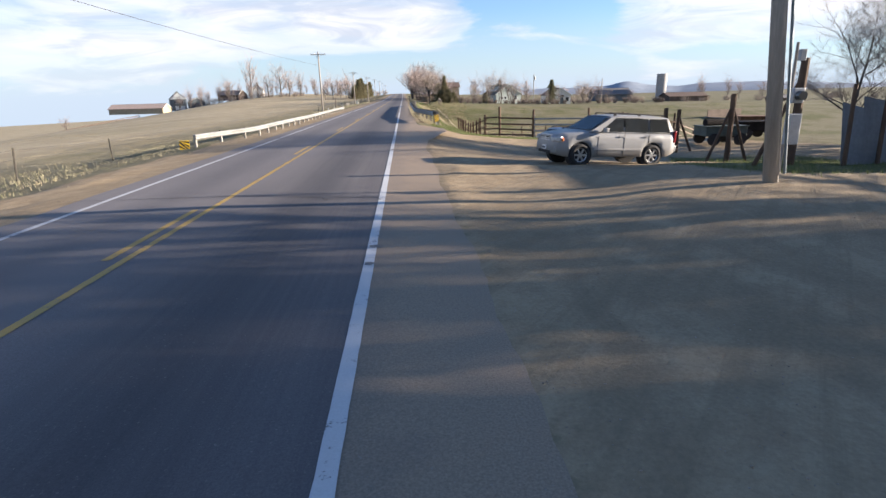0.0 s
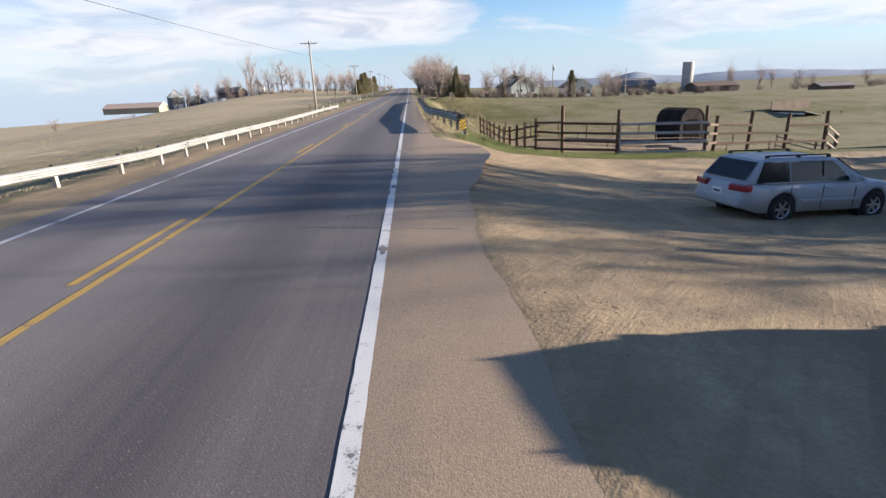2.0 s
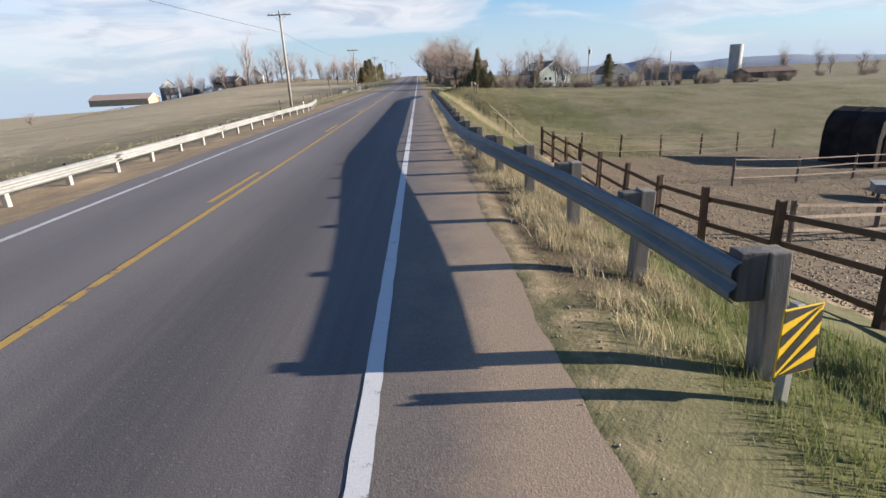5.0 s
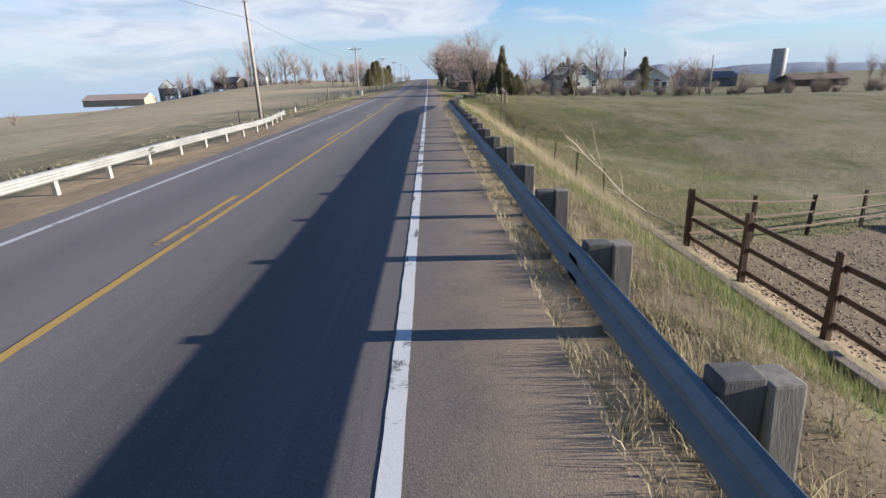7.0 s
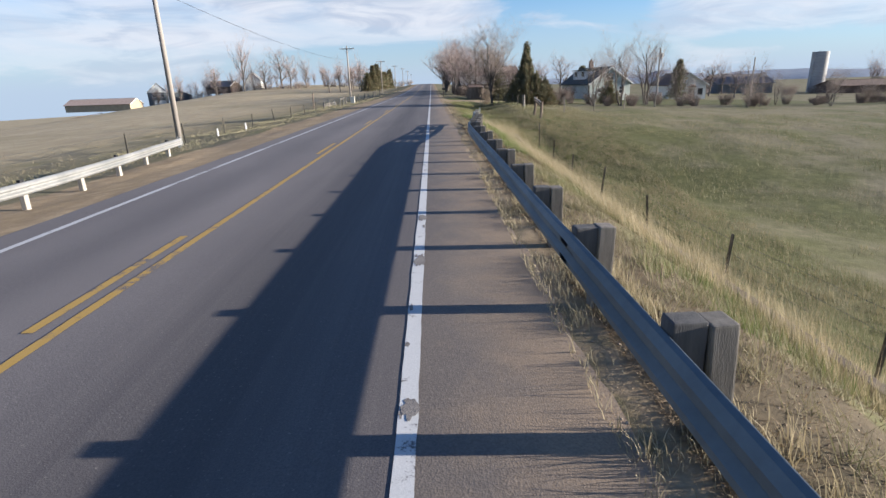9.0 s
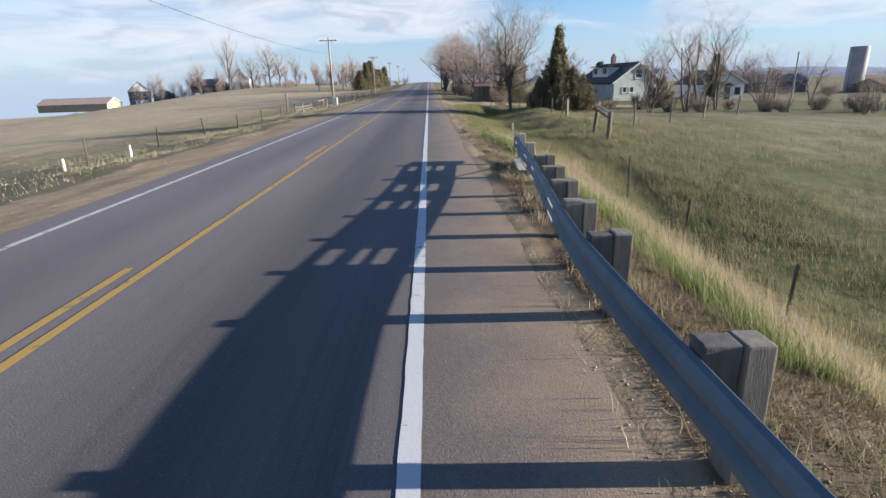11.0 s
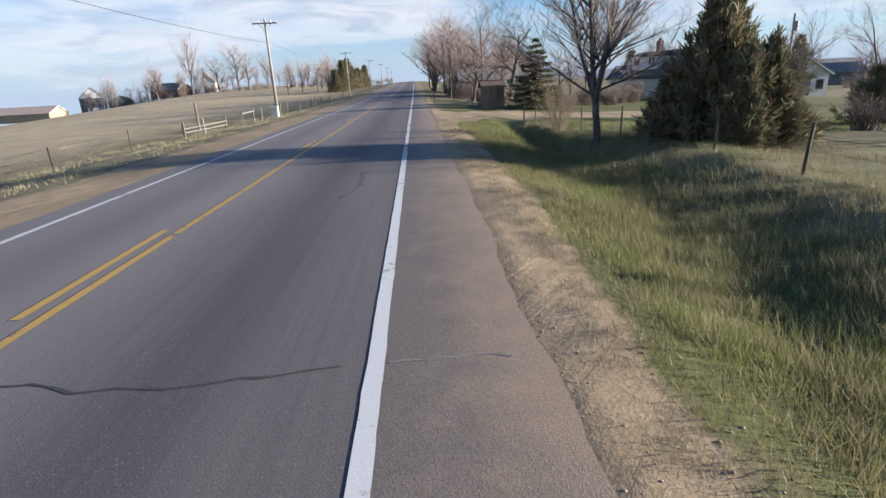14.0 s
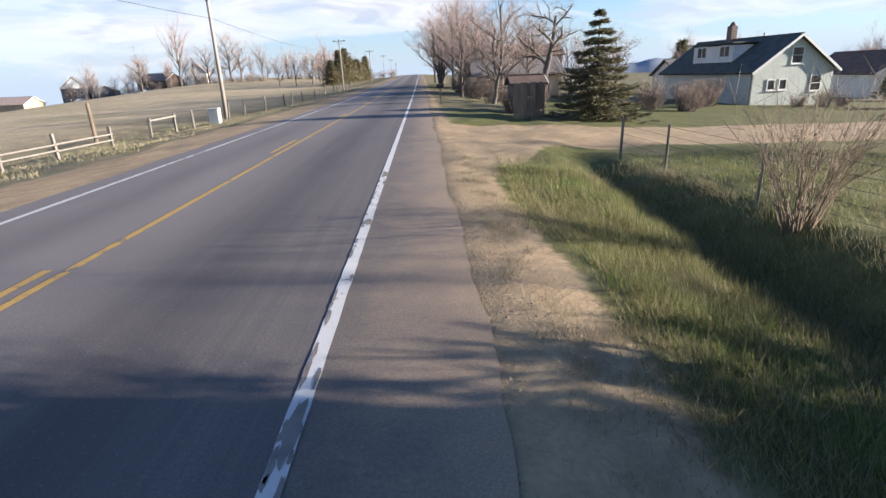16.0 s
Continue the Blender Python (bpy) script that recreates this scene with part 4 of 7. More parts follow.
        # lamps at the corners
        part("headlight", block((0.16, 0.40, 0.19), (0.105, s * hw * 0.735, hood - 0.175), 0.05, (0, 0, -s * 36)), M["lamp_clear"], c, "clear headlight with amber corner")
        part("turn_lamp", block((0.10, 0.10, 0.13), (0.235, s * hw * 0.90, hood - 0.175), 0.03, (0, 0, -s * 36)), M["lamp_amber"], c)
        if H > 1.6:
            part("tail_light", block((0.10, 0.16, 0.42), (L - 0.13, s * hw * 0.86, belt - 0.12), 0.03), M["lamp_red"], c)
            part("fog_lamp", rod(bmesh.new(), (0.02, s * hw * 0.62, 0.50), (0.12, s * hw * 0.62, 0.50), 0.065, n=16), M["trim_dark"], c)
        else:
            part("tail_light", block((0.20, 0.46, 0.15), (L - 0.10, s * hw * 0.68, belt - 0.10), 0.03, (0, 0, s * 14)), M["lamp_red"], c)
        if rails:
            bm = bmesh.new()
            y = s * hw * lean * 0.86
            rod(bm, (roof0 + 0.2, y, H + 0.05), (roof1 - 0.2, y, H + 0.035), 0.018)
            for x in (roof0 + 0.2, (roof0 + roof1) / 2, roof1 - 0.2):
                box(bm, (0.10, 0.03, 0.06), pose(x, y, H + 0.015))
            part("roof_rail", bm, M["trim_dark"], c)
        for a in axles:
            well = part("wheel_well", rod(bmesh.new(), (a, s * (hw - 0.30), wr), (a, s * (hw - 0.05), wr), arch + 0.01, n=20), M["trim_dark"], c)
            wheel = new("wheel")
            wheel.parent = c
            wheel.matrix_basis = pose(a, s * (hw - 0.10), wr)
            bm = bmesh.new()
            prof = [(wr * 0.66, -0.10), (wr * 0.93, -0.105), (wr, -0.07), (wr, 0.07), (wr * 0.93, 0.105), (wr * 0.66, 0.10)]
            ring = [[bm.verts.new((q * math.cos(u), o, q * math.sin(u))) for q, o in prof] for u in np.linspace(0, math.tau, 28, endpoint=False)]
            for i in range(28):
                for k in range(6):
                    bm.faces.new((ring[i][k], ring[i][(k + 1) % 6], ring[(i + 1) % 28][(k + 1) % 6], ring[(i + 1) % 28][k]))
            bmesh.ops.recalc_face_normals(bm, faces=bm.faces)
            part("tyre", bm, M["black"], wheel, shade=True)
            bm = bmesh.new()
            rod(bm, (0, s * 0.04, 0), (0, s * 0.085, 0), wr * 0.17, n=14)
            for u in np.linspace(0, math.tau, 6, endpoint=False):
                box(bm, (wr * 0.56, 0.03, wr * 0.17), pose(0, s * 0.07, 0) @ Matrix.Rotation(u, 4, "Y") @ pose(wr * 0.38, 0, 0), 0.006)
            for i in range(24):
                u, w2 = i * math.tau / 24, (i + 1) * math.tau / 24
                q = [bm.verts.new((rr_ * math.cos(t_), s * o, rr_ * math.sin(t_))) for rr_, t_, o in ((wr * 0.60, u, 0.07), (wr * 0.68, u, 0.098), (wr * 0.68, w2, 0.098), (wr * 0.60, w2, 0.07))]
                bm.faces.new(q)
            part("rim", bm, M["alloy"], wheel)
    # front and rear
    part("front_bumper", block((0.18, W * 0.80, 0.24), (0.10, 0, 0.52 if H > 1.6 else 0.42), 0.07), paint, c)
    part("rear_bumper", block((0.20, W * 0.86, 0.24), (L - 0.07, 0, 0.60 if H > 1.6 else 0.50), 0.06), paint, c)
    part("lower_grille", block((0.03, W * 0.5, 0.10), (0.0, 0, 0.42 if H > 1.6 else 0.34), 0.01), M["trim_dark"], c)
    part("grille_frame", block((0.05, W * 0.45, 0.27), (0.04, 0, hood - 0.17), 0.02), M["alloy"], c, "chrome grille surround")
    grille = part("grille", block((0.05, W * 0.40, 0.20), (0.03, 0, hood - 0.17), 0.015), M["trim_dark"], c)
    for k in range(3):
        part("grille_bar", block((0.02, W * 0.38, 0.03), (0.0, 0, hood - 0.235 + 0.065 * k), 0.006), M["alloy"], grille, "chrome bar")
    part("badge", rod(bmesh.new(), (-0.005, 0, hood - 0.17), (0.02, 0, hood - 0.17), 0.06, n=16), M["alloy"], c)
    for x, z in ((-0.02, 0.56 if H > 1.6 else 0.44), (L + 0.01, belt - 0.24)):
        p = part("plate", block((0.015, 0.30, 0.15), (x, 0, z), 0.004), M["white_plain"], c, "white number plate")
        part("plate_mark", block((0.006, 0.22, 0.06), (x + (0.009 if x > 1 else -0.009), 0, z - 0.005)), M["slate_wall"], p)
    return c


def along(front, rear, fo, halfw, side):
    """Pose of a car from the feet of its two wheels on one side."""
    f, r = Vector(front), Vector(rear)
    a = math.atan2(r.y - f.y, r.x - f.x)
    d = Vector((math.cos(a), math.sin(a)))
    nrm = Vector((-d.y, d.x)) * side
    o = f.to_2d() - d * fo + nrm * halfw
    return o, math.degrees(a)


SUV_SIZE = 0.85
o, turn = along((5.52, 20.72), (7.84, 21.15), 0.92 * SUV_SIZE, 0.82 * SUV_SIZE, 1)
suv = car("suv", "silver sport utility vehicle parked on the dirt lot", (o.x, o.y, -0.56), turn, 4.75, 1.84, 1.70, 2.80, 0.92, 0.36, 1.05, 1.14, 1.13, 1.22, 2.05, 4.35, 4.62, M["silver"], 0, True)
z_front, z_rear = gz(5.5, 21.5), gz(8.0, 22.0)
suv.matrix_basis = pose(o.x, o.y, z_front + (z_front - z_rear) * 0.34, 0, math.degrees(math.atan2(z_front - z_rear, 2.6)), turn) @ Matrix.Scale(SUV_SIZE, 4)
# the wagon stands with its tail to the road: its nose is turned away
w_nose, w_tail = gz(10.3, 30.0) - 0.04, gz(7.7, 29.5) - 0.04
wag = car("station_wagon", "silver-blue station wagon parked on the dirt by the corral", (0, 0, 0), 0, 4.65, 1.70, 1.46, 2.62, 0.95, 0.315, 0.80, 0.93, 0.91, 1.28, 2.05, 4.15, 4.52, M["silver_blue"], 0, True)
wag.matrix_basis = pose(10.74, 29.98, w_nose - (w_tail - w_nose) * 0.36, 0, -math.degrees(math.atan2(w_tail - w_nose, 2.62)), 180 + 10) @ Matrix.Scale(0.885, 4)


# ---- fences ----
def post_mesh(w, h, mat, seed, round_=False):
    r = np.random.default_rng(seed)
    bm = bmesh.new()
    if round_:
        rod(bm, (0, 0, -0.3), (0, 0, h), w / 2 * 1.05, w / 2 * 0.92, 9)
    else:
        box(bm, (w, w * 0.9, h + 0.3), pose(0, 0, (h - 0.3) / 2), 0.012)
    for v in bm.verts:
        v.co += Vector((r.normal(0, 0.006), r.normal(0, 0.006), r.normal(0, 0.012) if v.co.z > 0 else 0))
    me = bpy.data.meshes.new("post")
    bm.to_mesh(me)
    bm.free()
    me.materials.append(mat)
    return me


def rail_fence(name, label, cat, pts, tops, levels, w, mat, rail_h=0.14, rail_t=0.045, drop=None):
    """Posts at (x, y) with tops over the land and boards between them at the levels."""
    x0, y0 = pts[0]
    f = thing(name, label, cat, (x0, y0, gz(x0, y0)))
    inv = f.matrix_basis.inverted()
    r = np.random.default_rng(int(abs(x0 * 7 + y0)))
    for (x, y), h in zip(pts, tops):
        me = post_mesh(w, h, mat, int(x * 31 + y * 17) % 9999, w > 0.15)
        share("post", me, f, inv @ pose(x, y, gz(x, y), r.normal(0, 1.2), r.normal(0, 1.2), r.uniform(-8, 8)))
    for (xa, ya), (xb, yb) in zip(pts, pts[1:]):
        for lv in levels:
            if drop and r.random() < drop:
                continue
            a = Vector((xa, ya, gz(xa, ya) + lv + r.normal(0, 0.02)))
            b = Vector((xb, yb, gz(xb, yb) + lv + r.normal(0, 0.02)))
            d = b - a
            side = Vector((-d.y, d.x, 0)).normalized() * (w / 2 + rail_t / 2)
            m = Matrix.Translation((a + b) / 2 - side) @ d.to_track_quat("X", "Z").to_matrix().to_4x4()
            bm = box(bmesh.new(), (d.length + 0.1, rail_t, rail_h), Matrix(), 0.008)
            ob = part("board", bm, mat, f)
            ob.matrix_basis = inv @ m
    return f


# corral: along the road, along its far end, and the tall posts of its near end
row = [(6.15, 43.1), (6.1, 45.4), (6.12, 47.6), (6.16, 49.9), (6.2, 52.2), (6.25, 54.5), (6.3, 57.0), (6.4, 59.4), (6.5, 61.8), (6.55, 64.3), (6.6, 66.8)]
rail_fence("corral_fence", "dark brown board fence of the horse corral beside the ditch", "fence", row, [1.45] * len(row), (0.22, 0.70, 1.18), 0.12, M["wood_dark"], 0.095)
row = [(6.6, 66.8), (9.1, 68.2), (11.8, 69.7), (15.0, 71.5), (18.4, 73.2), (21.8, 74.8), (25.2, 76.2)]
rail_fence("corral_fence", "dark board fence across the far end of the corral", "fence", row, [1.3] * len(row), (0.35, 0.75, 1.15), 0.09, M["wood_dark"], 0.055, 0.04)
row = [(6.15, 43.1), (6.85, 41.3), (8.9, 40.4)]
rail_fence("corral_fence", "dark brown board fence at the corral's corner with tall posts", "fence", row, [1.5, 2.0, 1.85], (0.2, 0.55, 0.92, 1.28), 0.16, M["wood_dark"], 0.10)
row = [(8.98, 40.4), (12.6, 40.3)]
rail_fence("pipe_gate", "grey-blue board gate closing the corral", "gate", row, [1.5, 1.5], (0.14, 0.54, 0.93, 1.28), 0.09, M["tin"], 0.11, 0.04)
row = [(12.6, 40.3), (13.6, 41.4), (15.4, 41.8), (17.4, 42.2), (19.6, 42.6)]
rail_fence("corral_gate_fence", "tall dark posts with weathered rails closing the corral's near end", "fence", row, [1.95, 1.6, 1.8, 1.7, 1.8], (0.45, 0.85, 1.2), 0.16, M["wood_dark"], 0.10, drop=0.2)
row = [(10, 52.5), (13.5, 53.8), (17, 55), (20.5, 56.2), (24, 57.5), (28, 58.5)]
rail_fence("pen_fence", "low weathered rail fence inside the corral", "fence", row, [1.2] * 6, (0.4, 0.8, 1.1), 0.10, M["wood_old"], 0.08)
row = [(19.6, 42.6), (23, 46), (26, 50), (29, 55), (31, 62)]
rail_fence("pen_fence", "weathered rail fence along the far pens", "fence", row, [1.4] * 5, (0.4, 0.8, 1.15), 0.12, M["wood_old"], 0.09)
row = [(14, 62), (18, 63.5), (22, 65), (26, 66), (30, 66.5)]
rail_fence("pen_fence", "weathered narrow-rail pen in the corral", "fence", row, [1.25] * 5, (0.35, 0.75, 1.15), 0.08, M["wood_old"], 0.05, 0.05)


def braced_post(x, y, h, dirs):
    t = thing("braced_gate_post", "rough dark gate post with slanting wooden braces", "post", (x, y, gz(x, y)), 0, "braced gate posts")
    share("post", post_mesh(0.2, h, M["wood_dark"], int(x * 10), True), t, pose(0, 0, 0))
    for a in dirs:
        b = bmesh.new()
        rod(b, (math.cos(a) * 0.85, math.sin(a) * 0.85, 0.0), (0, 0, h * 0.85), 0.06, 0.05)
        part("brace", b, M["wood_dark"], t)
    return t


braced_post(12.9, 25.3, 2.6, (math.pi, 0.1))
braced_post(10.4, 18.6, 2.65, (math.pi - 0.25,))
braced_post(12.6, 29.9, 2.1, (0.3,))
braced_post(13.6, 30.6, 2.0, (0.2,))


def wire_fence(label, pts, h, mat, wires, w, round_=True, every=1, group=""):
    x0, y0 = pts[0]
    f = thing("wire_fence", label, "fence", (x0, y0, gz(x0, y0)))
    inv = f.matrix_basis.inverted()
    r = np.random.default_rng(int(abs(x0 * 3 + y0)))
    tops = []
    for x, y in pts:
        hh = h * r.uniform(0.85, 1.1)
        me = post_mesh(w, hh, mat, int(abs(x * 13 + y * 29)) % 9999, round_)
        share("post", me, f, inv @ pose(x, y, gz(x, y), r.normal(0, 2.5), r.normal(0, 2.5), 0))
        tops.append((x, y, gz(x, y), hh))
    for lv in wires:
        ob = new("wire_strand", swept([(x, y, z + lv * hh) for x, y, z, hh in tops], 0.0035, "wire_strand", M["wire"]))
        ob.parent = f
        ob.matrix_basis = inv
    return f


wire_fence("wire fence on thin steel posts along the foot of the bank", [(5.9 + 0.1 * math.sin(k), 71.2 + 3.8 * k) for k in range(8)], 1.15, M["steel_post"], (0.4, 0.65, 0.92), 0.045, False)
wire_fence("wire fence on steel posts beside the ditch", [(7.3, 111.5), (7.35, 114.4), (7.35, 117.4), (6.9, 120.0)], 0.9, M["steel_post"], (0.45, 0.7, 0.93), 0.05, False)
wire_fence("woven wire yard fence on grey wooden posts", [(6.6, 121.4), (6.33, 124.4), (6.1, 127.4), (5.95, 130.4), (5.9, 132.9)], 1.05, M["wood_post"], (0.2, 0.4, 0.6, 0.78, 0.95), 0.055)
wire_fence("wire fence with weathered posts round the yard", [(9.5, 107.0), (12.5, 110), (16, 113.5), (20, 117), (25, 119.5), (31, 121), (38, 122)], 1.15, M["wood_post"], (0.4, 0.65, 0.9), 0.09)
wire_fence("field fence on thin steel posts along the far verge", [(-12.6, 12 + 6.1 * k) for k in range(0, 4)] + [(-12.9, 92 + 5.5 * k) for k in range(0, 8)], 1.05, M["steel_post"], (0.4, 0.65, 0.92), 0.05, False)
wire_fence("field fence on wooden posts running up the far verge", [(-12.8 + 0.3 * math.sin(k * 2), 152 + 5.2 * k) for k in range(0, 16)], 1.2, M["wood_post"], (0.45, 0.7, 0.93), 0.13)
rail_fence("field_gate_fence", "weathered grey wooden gate fence on the far verge", "fence", [(-13.4, 137.6), (-13.2, 140.2), (-13.0, 143.6)], [0.95, 1.0, 0.9], (0.35, 0.6), 0.11, M["wood_grey"], 0.06)
rail_fence("brace_panel", "short braced wooden fence panel on the far verge", "fence", [(-12.9, 147.0), (-12.8, 149.6)], [1.0, 1.05], (0.85,), 0.11, M["wood_grey"], 0.08)
share("post", post_mesh(0.2, 2.1, M["wood_old"], 77, True), tagged(thing("tall_fence_post", "tall weathered wooden post in the field", "post", (-17.2, 149.5, gz(-17.2, 149.5)))), pose(0, 0, 0))
share("post", post_mesh(0.16, 0.98, M["wood_grey"], 78, True), thing("fence_post", "split weathered wooden post in the grass", "post", (7.2, 110.2, gz(7.2, 110.2))), pose(0, 0, 0, 1, -1))


def h_brace(at, to, label):
    t = thing("fence_brace", label, "fence brace", (*at, gz(*at)))
    inv = t.matrix_basis.inverted()
    for (x, y), h, tilt in ((at, 1.2, 6), (to, 1.1, 2)):
        share("post", post_mesh(0.16, h, M["wood_old"], int(x * 90), True), t, inv @ pose(x, y, gz(x, y) - 0.05, 0, tilt, 0))
    a, b = Vector((at[0], at[1], gz(*at) + 1.1)), Vector((to[0], to[1], gz(*to) + 1.02))
    part("top_bar", rod(bmesh.new(), inv @ a, inv @ b, 0.05, 0.045), M["dead_stem"], t, "bleached top bar")
    part("low_bar", rod(bmesh.new(), inv @ (a + Vector((0, 0, -0.15))), inv @ (b + Vector((0, 0, -0.22))), 0.055, 0.05), M["wood_old"], t)
    return t


h_brace((6.95, 104.65), (7.15, 103.45), "leaning wooden H-brace of the old wire fence")

stake = thing("marker_stake", "thin grey steel stake with a dull reflector strip", "stake", (3.06, 101.3, gz(3.06, 101.3)), 12)
part("stake_rod", block((0.03, 0.03, 0.9), (0, 0, 0.36)), M["zinc_dull"], stake)
part("reflector", block((0.055, 0.012, 0.22), (-0.01, -0.02, 0.70), 0.003), M["tin"], stake, "dull reflector strip")
for x, y, lab in ((-12.0, 104.4, "low white marker post in the field edge"), (-12.6, 101.2, "white plastic sleeve standing in the field edge")):
    k = thing("marker_post", lab, "post", (x, y, gz(x, y)))
    part("sleeve", rod(bmesh.new(), (0, 0, -0.1), (0, 0, 0.42), 0.05, 0.045, 10), M["white_plain"], k)

ubox = thing("utility_box", "cream utility pedestal box at the foot of the pole", "utility box", (-12.0, 153.4, gz(-12.0, 153.4)))
part("cabinet_body", block((0.6, 0.5, 0.85), (0, 0, 0.42), 0.03), M["cream_box"], ubox)
part("lid", block((0.66, 0.56, 0.10), (0, 0, 0.90), 0.03), M["cream_box"], ubox)


# ---- utility poles and wires ----
def utility_pole(x, y, h, arm, label):
    g = gz(x, y)
    p = thing("utility_pole", label, "utility pole", (x, y, g), 0, "utility poles")
    part("shaft", rod(bmesh.new(), (0, 0, -0.5), (0, 0, h), 0.15, 0.095, 14), M["pole_wood"], p, shade=True)
    if arm:
        part("crossarm", block((2.3, 0.10, 0.12), (0, -0.13, h - 0.35), 0.01), M["pole_wood"], p)
        for s in (-1, 1):
            part("arm_brace", rod(bmesh.new(), (s * 0.62, -0.14, h - 0.38), (0, -0.13, h - 1.0), 0.016), M["steel"], p)
        for u in (-1.05, -0.55, 0.55, 1.05):
            part("insulator", rod(bmesh.new(), (u, -0.13, h - 0.29), (u, -0.13, h - 0.12), 0.04, 0.03, 10), M["grey_box"], p)
    part("top_insulator", rod(bmesh.new(), (0, 0, h), (0, 0, h + 0.16), 0.035, 0.03, 10), M["grey_box"], p)
    return g + h


pole_tops = []
for k in (-1, 1, 2, 3, 4, 5, 6, 7):
    x, y = -12.95 - 0.25 * max(0, k - 2), 36.0 + 61.0 * k
    pole_tops.append((x, y, utility_pole(x, y, 9.3 if k < 2 else 8.6, True, "weathered wooden utility pole with a crossarm beside the field")))


def wires(name, label, ends, sag, rad):
    line = []
    for a, b in zip(ends, ends[1:]):
        a, b = Vector(a), Vector(b)
        line += [a.lerp(b, i / 14) - Vector((0, 0, sag * 4 * (i / 14) * (1 - i / 14))) for i in range(14)]
    return tagged(new(name, swept(line + [Vector(ends[-1])], rad, name, M["wire"])), label, "wire")


wires("overhead_wire", "dark overhead wire slung between the utility poles", [(x + 0.12, y, z - 2.0) for x, y, z in pole_tops], 0.7, 0.012)

# the near pole with its meter boxes
p0 = thing("utility_pole", "wooden utility pole with conduit and meter boxes on the lot", "utility pole", (7.55, 15.2, gz(7.55, 15.2)), 0, "utility poles")
part("shaft", rod(bmesh.new(), (0, 0, -0.5), (-1.05, 0, 9.5), 0.14, 0.11, 14), M["pole_wood"], p0, shade=True)
part("conduit", rod(bmesh.new(), (0.12, -0.11, 0.2), (-0.70, -0.11, 7.5), 0.028, n=8), M["steel"], p0)
mp = thing("meter_post", "slim wooden post with grey switch box and round meter", "meter post", (8.45, 16.3, gz(8.45, 16.3)))
part("post", rod(bmesh.new(), (0, 0, -0.3), (0, 0.02, 2.65), 0.035, 0.03, 10), M["pole_wood"], mp)
part("meter_box", block((0.26, 0.16, 0.62), (0.06, -0.10, 0.95), 0.02), M["grey_box"], mp, "grey switch box")
part("meter", rod(bmesh.new(), (0.06, -0.16, 1.62), (0.06, -0.28, 1.62), 0.10, 0.09, 16), M["glass"], mp, "round glass meter")
part("meter_base", block((0.24, 0.12, 0.30), (0.06, -0.10, 1.62), 0.02), M["grey_box"], mp)
part("upper_box", block((0.12, 0.10, 0.22), (0.05, -0.08, 2.4), 0.01), M["grey_box"], mp)
rp = thing("utility_pole", "slim utility pole behind the yard", "utility pole", (37.2, 158.3, gz(37.2, 158.3)), 0, "utility poles")
part("shaft", rod(bmesh.new(), (0, 0, -0.5), (0, 0, 8.2), 0.15, 0.10, 12), M["pole_wood"], rp)
part("transformer", rod(bmesh.new(), (0.3, 0, 6.6), (0.3, 0, 7.5), 0.2, n=12), M["grey_box"], rp)
rp = thing("utility_pole", "bare slim pole standing beyond the pasture", "utility pole", (63.8, 177, gz(63.8, 177)), 0, "utility poles")
part("shaft", rod(bmesh.new(), (0, 0, -0.5), (0, 0, 7.6), 0.16, 0.11, 12), M["pole_wood"], rp)


